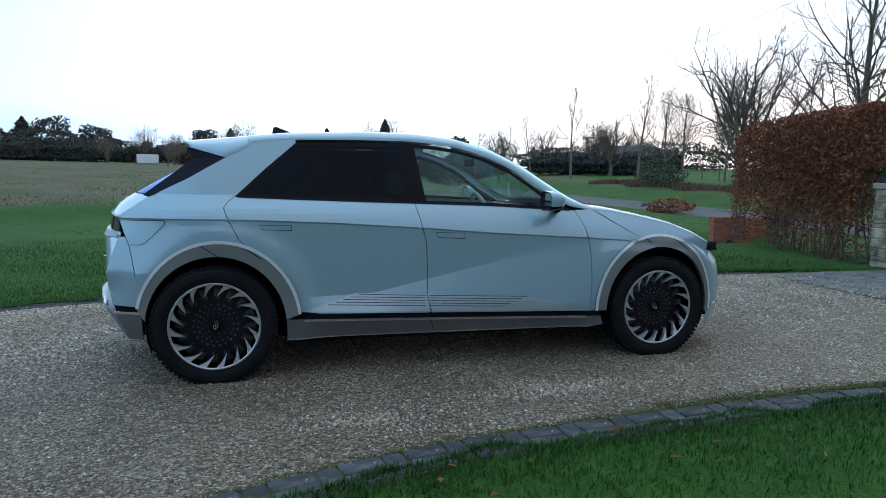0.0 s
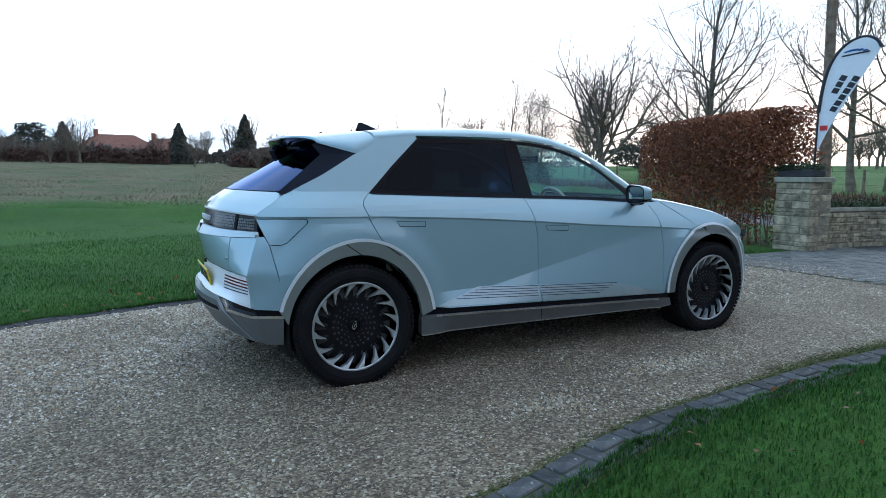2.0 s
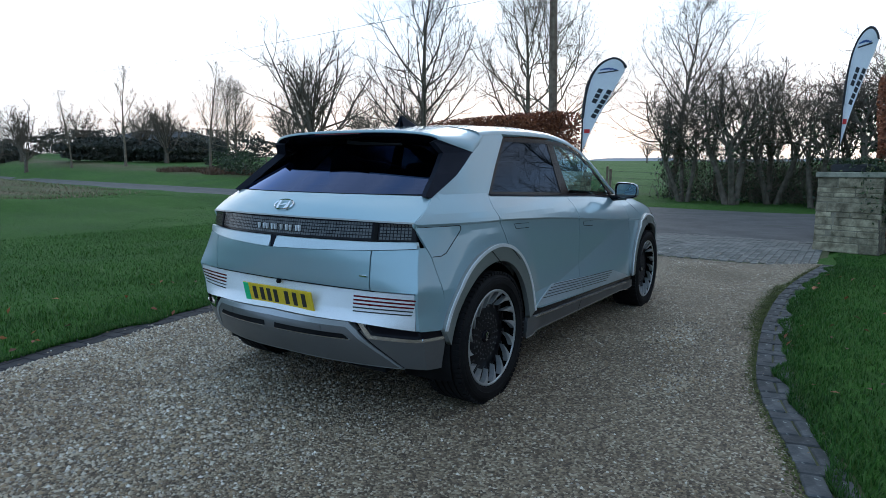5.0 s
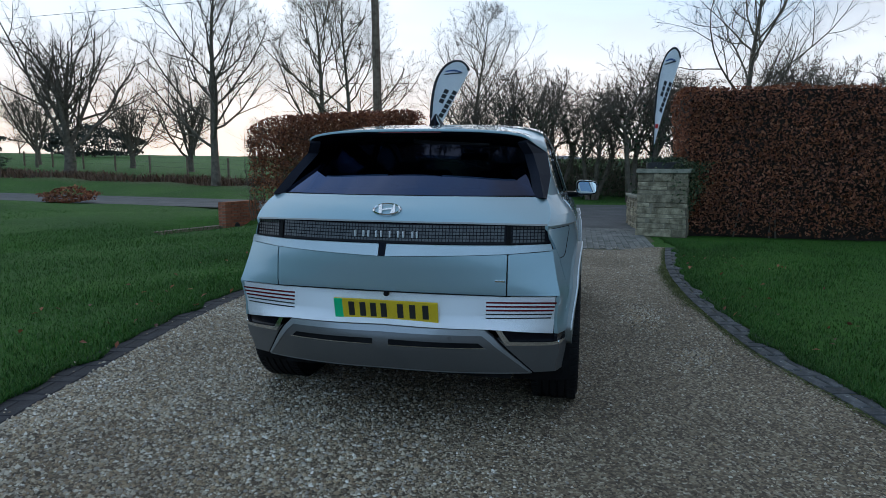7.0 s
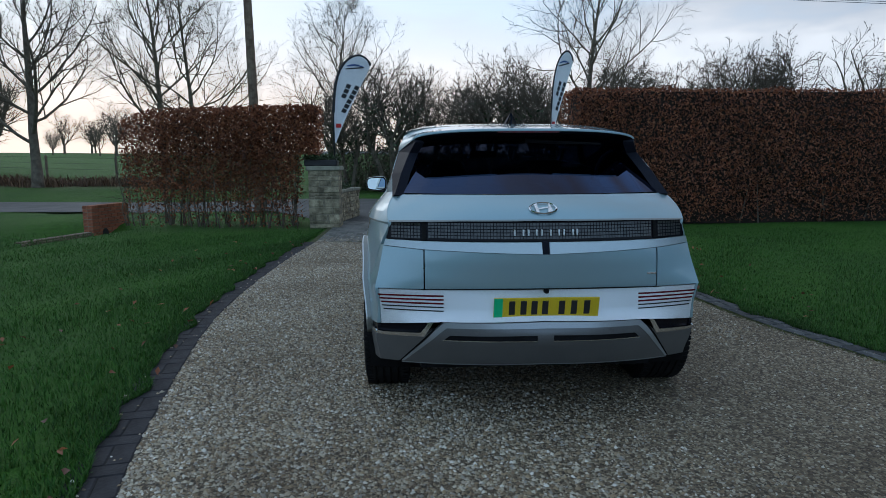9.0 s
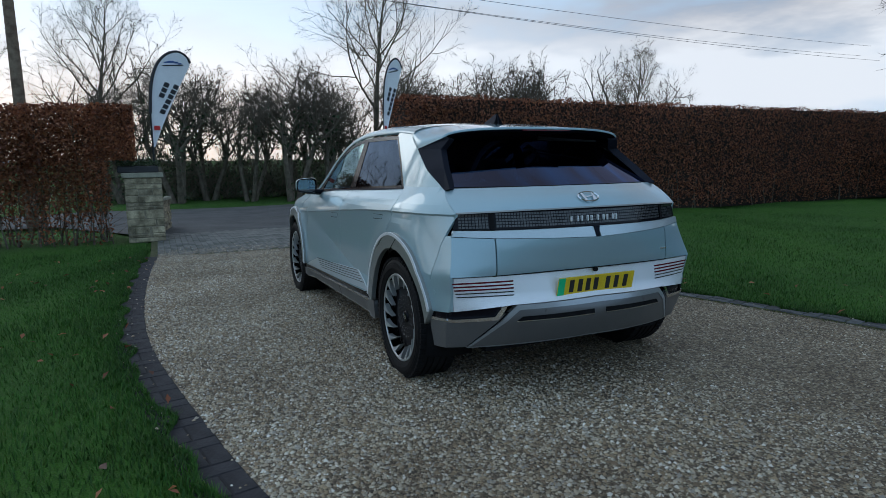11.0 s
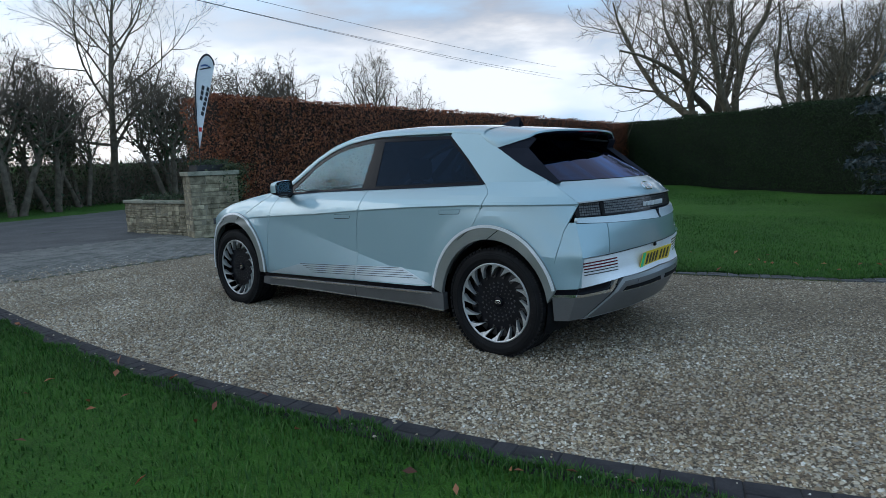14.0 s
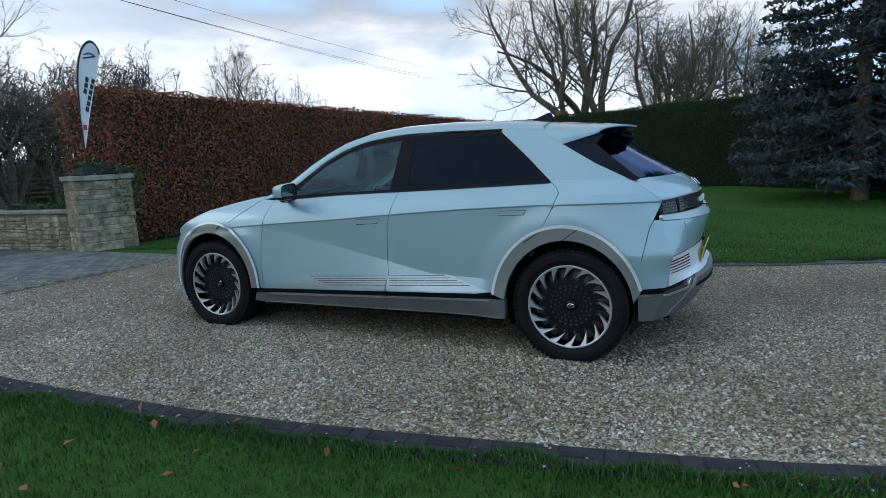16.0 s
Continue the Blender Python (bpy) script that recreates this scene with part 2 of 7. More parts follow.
GRAVEL, PEBBLE, GROUND = make_gravel("gravel"), make_pebble(), make_ground()
ASPHALT = plain("asphalt", (0.046, 0.050, 0.053), (0.086, 0.089, 0.092), 1.2, 0.8, 0, 0.004, 140)
SOIL = plain("soil", (0.03, 0.024, 0.016), (0.06, 0.045, 0.03), 6, 0.95, 0, 0.01, 60)
PAVER = plain("paver", (0.085, 0.090, 0.085), (0.18, 0.182, 0.168), 3, 0.85, 0, 0.004, 90, per_object=0.3)
KERB_DARK = plain("dark_kerb_paver", (0.011, 0.011, 0.014), (0.030, 0.029, 0.034), 7, 0.9, 0, 0.006, 50, per_object=0.12)
KERB_PLAIN = plain("kerb_paver", (0.030, 0.034, 0.038), (0.088, 0.092, 0.096), 9, 0.9, 0, 0.006, 55, per_object=0.35)
STONE = plain("wall_stone", (0.14, 0.118, 0.075), (0.40, 0.345, 0.235), 7, 0.9, 0, 0.012, 40, per_object=0.34)
def make_lichen():
    """Weathered grey paver with pale lichen spots."""
    m = KERB_PLAIN
    nt = m.node_tree
    b = nt.nodes["Principled BSDF"]
    old = b.inputs["Base Color"].links[0].from_socket
    n = noise_node(nt, 26.0, 2.0)
    nt.links.new(mixed(nt, old, (0.34, 0.36, 0.33), ramp(nt, n.outputs["Fac"], [(0.655, (0, 0, 0)), (0.69, (0.6,) * 3)]).outputs[0]), b.inputs["Base Color"])
    return m


KERB = make_lichen()
MORTAR = plain("mortar", (0.15, 0.132, 0.095), (0.28, 0.25, 0.185), 8, 0.95, 0, 0.006, 70)
COPING = plain("coping_stone", (0.19, 0.19, 0.145), (0.33, 0.32, 0.25), 5, 0.9, 0, 0.006, 60)
BRICK = plain("red_brick", (0.24, 0.075, 0.04), (0.36, 0.13, 0.07), 9, 0.85, 0, 0.004, 70, per_object=0.25)
BARK = plain("bark", (0.090, 0.073, 0.054), (0.18, 0.148, 0.112), 5, 0.9, 0, 0.01, 30)
BIRCH = plain("birch_bark", (0.30, 0.29, 0.27), (0.52, 0.50, 0.46), 9, 0.85, 0, 0.006, 30)
BARK_PALE = plain("pale_bark", (0.11, 0.09, 0.062), (0.22, 0.185, 0.135), 5, 0.9, 0, 0.01, 30)
TIMBER = plain("weathered_timber", (0.12, 0.082, 0.055), (0.23, 0.175, 0.125), 7, 0.85, 0, 0.004, 50)
BEECH = leafy("beech_leaf", [(0.080, 0.026, 0.013), (0.185, 0.060, 0.028), (0.29, 0.100, 0.044), (0.40, 0.17, 0.080)], 0.55, 0.3)
IVY = leafy("ivy_leaf", [(0.012, 0.028, 0.010), (0.03, 0.06, 0.02), (0.06, 0.09, 0.035)], 0.45, 0.1)
CONIFER = leafy("conifer_spray", [(0.008, 0.020, 0.006), (0.015, 0.035, 0.010), (0.024, 0.050, 0.014)], 0.95, 0.1)
SPRUCE = leafy("blue_spruce_spray", [(0.012, 0.021, 0.024), (0.03, 0.046, 0.052), (0.055, 0.080, 0.090)], 0.65, 0.1)
TAWNY = leafy("dead_grass_blade", [(0.10, 0.085, 0.05), (0.165, 0.14, 0.09), (0.25, 0.21, 0.145), (0.10, 0.135, 0.045)], 0.7, 0.35)
IVY_PALE = leafy("variegated_ivy_leaf", [(0.016, 0.034, 0.012), (0.035, 0.065, 0.022), (0.075, 0.10, 0.04), (0.24, 0.24, 0.12)], 0.45, 0.1)
BRACKEN = leafy("dead_bracken", [(0.06, 0.032, 0.02), (0.12, 0.066, 0.038), (0.19, 0.12, 0.07)], 0.7, 0.2)
BLADE = leafy("grass_blade", [(0.018, 0.062, 0.008), (0.030, 0.098, 0.011), (0.045, 0.132, 0.015), (0.088, 0.150, 0.036)], 0.8, 0.28)
# near-black fillers: the shade deep in the hedges is put into their colour
HEDGE_SHADE = plain("hedge_inner_shade", (0.018, 0.012, 0.009), (0.04, 0.026, 0.018), 6, 0.95)
CONIFER_SHADE = plain("conifer_inner_shade", (0.005, 0.010, 0.005), (0.011, 0.02, 0.009), 6, 0.95)

# ---- building helpers ----


def part(name, bm, mat, parent=None, label="", smooth=False):
    me = bpy.data.meshes.new(name)
    if smooth:
        for f in bm.faces:
            f.smooth = True
    bm.to_mesh(me)
    bm.free()
    me.materials.append(mat)
    ob = new(name, me)
    ob.parent = parent
    if label:
        ob["label"] = label
    return ob


def part_np(name, verts, faces, mat, parent=None, label="", smooth=False):
    me = bpy.data.meshes.new(name)
    me.from_pydata([tuple(v) for v in verts], [], [tuple(f) for f in faces])
    if smooth:
        me.polygons.foreach_set("use_smooth", [True] * len(me.polygons))
    me.materials.append(mat)
    me.update()
    ob = new(name, me)
    ob.parent = parent
    if label:
        ob["label"] = label
    return ob


def tri_soup(name, verts, tris, mat, parent=None):
    """A big mesh from arrays of vertices and triangles."""
    me = bpy.data.meshes.new(name)
    verts, tris = np.asarray(verts, np.float32), np.asarray(tris, np.int32)
    me.vertices.add(len(verts))
    me.vertices.foreach_set("co", verts.ravel())
    me.loops.add(tris.size)
    me.loops.foreach_set("vertex_index", tris.ravel())
    me.polygons.add(len(tris))
    me.polygons.foreach_set("loop_start", np.arange(0, tris.size, 3, dtype=np.int32))
    me.update(calc_edges=True)
    me.materials.append(mat)
    ob = new(name, me)
    ob.parent = parent
    return ob


def box(bm, x0, x1, y0, y1, z0, z1, bevel=0.0):
    vs = [bm.verts.new(p) for p in ((x0, y0, z0), (x1, y0, z0), (x1, y1, z0), (x0, y1, z0), (x0, y0, z1), (x1, y0, z1), (x1, y1, z1), (x0, y1, z1))]
    fs = [bm.faces.new([vs[i] for i in f]) for f in ((0, 3, 2, 1), (4, 5, 6, 7), (0, 1, 5, 4), (1, 2, 6, 5), (2, 3, 7, 6), (3, 0, 4, 7))]
    if bevel:
        es = list({e for f in fs for e in f.edges})
        bmesh.ops.bevel(bm, geom=es, offset=bevel, segments=1, affect="EDGES")
    return bm


def tube(bm, pts, radii, sides=6, cap=True):
    """A tapered tube along points."""
    rings, prev = [], None
    pts = [Vector(p) for p in pts]
    for i, p in enumerate(pts):
        d = (pts[min(i + 1, len(pts) - 1)] - pts[max(i - 1, 0)]).normalized()
        a = prev - d * prev.dot(d) if prev else d.orthogonal()
        a = a.normalized() if a.length > 1e-6 else d.orthogonal().normalized()
        prev, c = a, d.cross(a)
        rings.append([bm.verts.new(p + radii[i] * (math.cos(2 * math.pi * k / sides) * a + math.sin(2 * math.pi * k / sides) * c)) for k in range(sides)])
    for r, s in zip(rings, rings[1:]):
        for k in range(sides):
            bm.faces.new((r[k], r[(k + 1) % sides], s[(k + 1) % sides], s[k]))
    if cap:
        bm.faces.new(rings[0][::-1])
        bm.faces.new(rings[-1])
    return bm


def thing(name, label, category, at=(0, 0, 0), group="", kind=""):
    ob = new(name)
    ob.location = at
    return tagged(ob, label, category, group, kind)

# ---- ground ----


def lift(x, y):
    """Height of the land: flat round the drive, rising gently to the north and beyond the road."""
    x, y = np.asarray(x, float), np.asarray(y, float)
    d = np.hypot(x, y)
    north = np.clip((y + 0.35 * x - 5) / 16, 0, 1)
    east = np.clip((x - 18) / 20, 0, 1)
    w = np.maximum(north, east)
    w = w * w * (3 - 2 * w)
    # the lane lies in a shallow hollow
    hollow = np.exp(-((x - road_mid(y)) / 5.5) ** 2) * np.clip((y - 4) / 4, 0, 1) * np.clip((170 - y) / 40, 0, 1)
    w = w * (1 - 0.9 * hollow)
    return (0.030 * np.maximum(0, np.minimum(d, 130) - 13) + 0.004 * np.maximum(0, d - 130)) * w + rise(x, y) - 0.10 * hollow


def ditch(x, y):
    """Depth of the ditch that runs from the culvert along the northern lawn."""
    x, y = np.asarray(x, float), np.asarray(y, float)
    u, v = x - 8.7, y - 7.9
    along = np.clip((9.6 - x) / 0.8, 0, 1) * np.clip((x + 1.0) / 4.0, 0, 1)
    return 0.36 * np.exp(-((v + 0.16 * u) / 0.95) ** 2) * along


def crown(x, y):
    """The gravel lies a little proud between its kerbs."""
    lo, hi = kerb_y(SOUTH, x), kerb_y(NORTH, x)
    q = np.clip(np.minimum(y - lo, hi - y) / 0.55, 0, 1)
    return 0.018 * q * q * (3 - 2 * q) * np.clip((5.3 - np.asarray(x)) / 0.8, 0, 1) + rise(x, y)


KN = [(-14, -5.7), (-10, -2.3), (-7.5, -0.45), (-5.5, 0.70), (-4.3, 1.29), (-3.7, 1.521), (-3.0, 1.762), (-2.45, 1.905), (-1.87, 2.014), (-1.18, 2.138), (-0.3, 2.276), (0.7, 2.355), (2.2, 2.371), (3.8, 2.324), (5.2, 2.24)]
KS = [(-14, -9.8), (-10, -6.9), (-7.5, -5.28), (-5.5, -4.02), (-3.9, -3.12), (-2.9, -2.739), (-2.1, -2.516), (-1.4, -2.358), (-0.9, -2.203), (-0.44, -2.097), (0.04, -2.042), (0.63, -1.992), (1.4, -1.947), (2.6, -1.944), (3.8, -2.052), (5.2, -2.244)]


def rise(x, y):
    """The verges lie a little above the wheel tracks, the southern one more."""
    x, y = np.asarray(x, float), np.asarray(y, float)
    south = np.clip((kerb_y(SOUTH, x) + 0.82 - y) / 0.8, 0, 1)
    north = np.clip((y - kerb_y(NORTH, x) + 0.8) / 0.8, 0, 1)
    up = (0.046 + 0.007 * np.clip(x, -3, 4)) * south * south * (3 - 2 * south) + 0.014 * north * north * (3 - 2 * north)
    return up * np.clip((7.4 - x) / 2, 0, 1)


def smooth_line(pts, step):
    """Evenly spaced points along a smooth curve through the given ones."""
    p = np.array(pts, float)
    for _ in range(3):
        q = np.repeat(p, 2, axis=0)[1:-1]
        q[0::2] = 0.75 * p[:-1] + 0.25 * p[1:]
        q[1::2] = 0.25 * p[:-1] + 0.75 * p[1:]
        p = np.vstack([p[:1], q, p[-1:]])
    s = np.r_[0, np.cumsum(np.hypot(*np.diff(p, axis=0).T))]
    t = np.arange(0, s[-1] + 1e-6, step)
    return np.c_[np.interp(t, s, p[:, 0]), np.interp(t, s, p[:, 1])]


NORTH, SOUTH = smooth_line(KN, 0.05), smooth_line(KS, 0.05)


def kerb_y(line, x):
    return np.interp(x, line[:, 0], line[:, 1])


APRON = (5.2, 8.6)      # block paving between drive and road


def road_mid(y):
    """The lane runs past the gate and swings away at both ends."""
    y = np.asarray(y, float)
    return 15.0 + 0.045 * np.maximum(0, y - 1) + 0.30 * np.maximum(0, y - 70) - 0.42 * np.minimum(0, y + 1)


def make_land():
    r = np.r_[0, np.r_[np.arange(0.7, 26, 0.35), np.geomspace(26, 1500, 60)]]
    a = np.linspace(0, 2 * np.pi, 241)[:-1]
    X, Y = [0.0], [0.0]
    for q in r[1:]:
        X += list(q * np.cos(a))
        Y += list(q * np.sin(a))
    X, Y = np.array(X), np.array(Y)
    Z = lift(X, Y) - 0.004 + 0.05 * np.clip((np.hypot(X, Y) - 8) / 6, 0, 1) * (np.sin(X * 0.7 + 0.4 * Y) * np.sin(Y * 0.53) + 0.5 * np.sin(X * 1.9) * np.sin(Y * 1.7 + X))
    Z += 0.25 * np.exp(-((Y - 0.1 * X - 15.5) / 1.1) ** 2) * np.clip((12 - X) / 4, 0, 1) - 0.2 * np.exp(-((Y - 0.1 * X - 18.3) / 1.0) ** 2) * np.clip((12 - X) / 4, 0, 1)
    Z -= ditch(X, Y)
    # the lawn is let down under the drive, the apron and the road
    drive = (X < APRON[0] + 0.1) & (Y < kerb_y(NORTH, X) - 0.38) & (Y > kerb_y(SOUTH, X) + 0.38) & (X > -16)
    Z[drive] -= 0.08
    near = np.abs(X - road_mid(Y)) < 2.78 - 0.65 * np.clip((Y - 4) / 6, 0, 1)
    Z[near] -= 0.05
    ap = (X > 4.8) & (X < 12) & (Y < 2.3 + 0.5 * np.maximum(0, X - 8.2)) & (Y > -2.2 - 0.5 * np.maximum(0, X - 8.2))
    Z[ap] -= 0.06
    faces, n = [], len(a)
    for k in range(n):
        faces.append((0, 1 + k, 1 + (k + 1) % n))
    for i in range(len(r) - 2):
        o = 1 + i * n
        for k in range(n):
            faces.append((o + k, o + n + k, o + n + (k + 1) % n, o + (k + 1) % n))
    ob = part_np("ground", np.c_[X, Y, Z], faces, GROUND, smooth=True)
    field = np.clip((Y - 0.25 * X - 19.5 + 1.5 * np.sin(X * 0.3)) / 2.5, 0, 1) * np.clip((road_mid(Y) - 5 - X) / 3, 0, 1)
    beyond = np.clip((X - road_mid(Y) - 10) / 2, 0, 1)
    bank = np.clip((X - road_mid(Y) - 6.2) / 1, 0, 1) * (1 - beyond) * np.clip((Y - 5) / 3, 0, 1)
    field = np.maximum(field, 0.8 * bank)
    col = ob.data.color_attributes.new("cover", "FLOAT_COLOR", "POINT")
    col.data.foreach_set("color", np.c_[field, beyond, 0 * field, 1 + 0 * field].ravel())
    return tagged(ob, "green mown lawn and rough field round the drive", "ground", kind="structure")


def strip(name, left, right, z, mat, label, category, lifted=False, k=6, over=None):
    """A sheet between two lines with the same number of points."""
    vs, fs = [], []
    for l, r in zip(left, right):
        for j in range(k + 1):
            x, y = np.asarray(l) + (np.asarray(r) - np.asarray(l)) * j / k
            vs.append((x, y, z + (float(lift(x, y)) if lifted else 0.0) + (float(over(x, y)) if over else 0.0)))
    for i in range(len(left) - 1):
        for j in range(k):
            a = i * (k + 1) + j
            fs.append((a, a + 1, a + k + 2, a + k + 1))
    return tagged(part_np(name, vs, fs, mat, smooth=True), label, category, kind="structure")


make_land()
xs = np.arange(-13.5, APRON[0] + 0.001, 0.1)
strip("gravel_drive", [(x, kerb_y(SOUTH, x)) for x in xs], [(x, kerb_y(NORTH, x)) for x in xs], 0.0, GRAVEL, "buff pea gravel drive between paver kerbs", "driveway", False, 20, crown)
ys_ = np.r_[np.arange(-160, -30, 8), np.arange(-30, 60, 2), np.arange(60, 240, 8)]
half_ = lambda y: 2.75 - 0.65 * min(max((y - 4) / 6, 0), 1)
strip("road", [(road_mid(y) - half_(y), y) for y in ys_], [(road_mid(y) + half_(y), y) for y in ys_], 0.012, ASPHALT, "dark grey tarmac country lane past the gateway", "road", True)
ys2 = np.linspace(-2.1, 2.2, 12)
strip("crossover", [(8.3, y) for y in ys2], [(road_mid(y * 2.1) - 2.6, y * 2.1) for y in ys2], 0.008, ASPHALT, "worn tarmac crossover between apron and lane", "pavement")

# ---- kerbs, apron ----
rng = np.random.default_rng(7)
HEDGE_TOP = 2.86


def paver_mesh(name, lx, ly, lz, mat, bevel=0.006):
    bm = box(bmesh.new(), -lx / 2, lx / 2, -ly / 2, ly / 2, -lz, 0, bevel)
    me = bpy.data.meshes.new(name)
    bm.to_mesh(me)
    bm.free()
    me.materials.append(mat)
    return me


def piece(name, me, parent, m):
    ob = new(name, me)
    ob.parent = parent
    ob.matrix_basis = m
    return ob


def make_kerb(name, line, side, label, mat):
    """Basket-laid pavers: two laid along, then one across, following a curve."""
    keep = line[(line[:, 0] > -6.5) & (line[:, 0] < 5.25)]
    s = np.r_[0, np.cumsum(np.hypot(*np.diff(keep, axis=0).T))]
    at = lambda q: np.array([np.interp(q, s, keep[:, 0]), np.interp(q, s, keep[:, 1])])
    left, right = [], []
    for q in np.arange(0, s[-1], 0.1):
        p, d = at(q), at(q + 0.05) - at(q - 0.05)
        d = d / np.hypot(*d)
        n = np.array([-d[1], d[0]]) * side
        left.append(p - n * 0.012)
        right.append(p + n * 0.225)
    bed = strip(name, left, right, 0.0, KERB_BED if mat is KERB else KERB_DIRT, label, "kerb", over=rise)
    k_ = 0.96 if mat is KERB else 1.025
    along, across = paver_mesh("paver_along", 0.192 * k_, 0.097 * k_, 0.06, mat), paver_mesh("paver_across", 0.097 * k_, 0.2 * k_, 0.06, mat)
    q = 0.1
    while q < s[-1] - 0.1:
        for me, step, offs in ((along, 0.198, (0.052, 0.155)), (across, 0.103, (0.104,))):
            c = min(q + step / 2, s[-1] - 0.06)
            p, d = at(c), at(c + 0.05) - at(c - 0.05)
            d = d / np.hypot(*d)
            n = np.array([-d[1], d[0]]) * side
            for o in offs:
                w = p + n * o
                j = 1.0 if mat is KERB else 0.35
                piece("paver", me, bed, pose(w[0], w[1], float(rise(w[0], w[1])) + (0.010 if mat is KERB else 0.006) + j * rng.uniform(-0.003, 0.003), j * rng.uniform(-1.0, 1.0), j * rng.uniform(-1.2, 1.2), math.degrees(math.atan2(d[1], d[0])) + j * rng.uniform(-1, 1)))
            q += step
    return bed


KERB_DIRT = plain("dark_kerb_dirt", (0.010, 0.010, 0.010), (0.022, 0.021, 0.020), 9, 0.95, 0, 0.006, 60)
KERB_BED = plain("mossy_joint", (0.035, 0.045, 0.014), (0.08, 0.085, 0.03), 7, 0.95, 0, 0.008, 60)
MOSS = plain("moss", (0.045, 0.06, 0.012), (0.10, 0.115, 0.03), 9, 0.95, 0, 0.01, 80)


def make_apron():
    """Herringbone block paving between the drive and the lane."""
    ys0 = np.linspace(-2.25, 2.35, 10)
    bed = strip("block_apron", [(APRON[0], y) for y in ys0], [(APRON[1], y) for y in ys0], 0.004, KERB_BED, "grey herringbone block paving apron", "pavement")
    mx, my = paver_mesh("block_x", 0.196, 0.096, 0.05, PAVER), paver_mesh("block_y", 0.096, 0.196, 0.05, PAVER)
    rows = []
    for i in range(0, 18):
        for j in range(-24, 25):
            x, y = 5.3 + 0.2 * i, 0.1 * j
            if not (-2.2 < y < 2.3):
                continue
            rows.append((x + (0.1 if j % 2 else 0), y))
    near = [r for r in rows if r[0] < 6.75][:300]
    for x, y in near:
        piece("paver", mx, bed, pose(x, y, 0.016 + rng.uniform(-0.003, 0.003), rng.uniform(-1, 1), rng.uniform(-1, 1), rng.uniform(-1, 1)))
    bm = bmesh.new()
    for x, y in [r for r in rows if r not in set(near)]:
        z = 0.016 + rng.uniform(-0.003, 0.003)
        vs = [bm.verts.new((x + a, y + b, z + rng.uniform(-0.001, 0.001))) for a, b in ((-0.097, -0.047), (0.097, -0.047), (0.097, 0.047), (-0.097, 0.047))]
        lo = [bm.verts.new(v.co - Vector((0, 0, 0.012))) for v in vs]
        bm.faces.new(vs)
        for k in range(4):
            bm.faces.new((vs[k], lo[k], lo[(k + 1) % 4], vs[(k + 1) % 4]))
    far = part("far_pavers", bm, PAVER, bed)
    tagged(far, kind="stuff")


# ---- stone piers and walls ----


def stone_block(name, x0, x1, y0, y1, z0, z1, parent, turn=0.0, about=(0, 0), mat=None):
    """One hewn stone with uneven faces."""
    bm = bmesh.new()
    box(bm, x0, x1, y0, y1, z0, z1)
    for v in bm.verts:
        v.co += Vector((rng.uniform(-0.008, 0.008), rng.uniform(-0.008, 0.008), rng.uniform(-0.005, 0.005)))
    bmesh.ops.bevel(bm, geom=bm.edges[:], offset=0.010, segments=1, affect="EDGES")
    if turn:
        bmesh.ops.rotate(bm, cent=(*about, 0), matrix=Matrix.Rotation(turn, 3, "Z"), verts=bm.verts)
    return part(name, bm, mat or STONE, parent)


def make_pier(x0, x1, y0, y1, h, label, turn=0.0):
    pier = thing("gate_pier", label, "gate pier", ((x0 + x1) / 2, (y0 + y1) / 2, 0), "gate piers")
    pier.rotation_euler = (0, 0, radians(turn))
    ox, oy = (x0 + x1) / 2, (y0 + y1) / 2
    part("core", box(bmesh.new(), x0 - ox + 0.004, x1 - ox - 0.004, y0 - oy + 0.006, y1 - oy - 0.006, 0, h - 0.004), MORTAR, pier)
    z = 0.0
    k = 0
    while z < h - 0.05:
        dz = min(rng.uniform(0.06, 0.17), h - z)
        if h - z - dz < 0.05:
            dz = h - z
        cuts = [0] + sorted(rng.uniform(0.15, 0.85, 1 + (k * 7) % 3)) + [1]
        for a, b in zip(cuts, cuts[1:]):
            if b - a < 0.08:
                continue
            ya, yb = y0 - oy + (y1 - y0) * a, y0 - oy + (y1 - y0) * b
            stone_block("stone", x0 - ox - rng.uniform(0, 0.012), -0.02, ya + 0.004, yb - 0.004, z + 0.004, z + dz - 0.004, pier)
            stone_block("stone", 0.02, x1 - ox + rng.uniform(0, 0.012), ya + 0.004, yb - 0.004, z + 0.004, z + dz - 0.004, pier)
        z, k = z + dz, k + 1
    stone_block("coping", x0 - ox - 0.035, x1 - ox + 0.035, y0 - oy - 0.035, y1 - oy + 0.035, h, h + 0.085, pier, mat=COPING)
    return pier


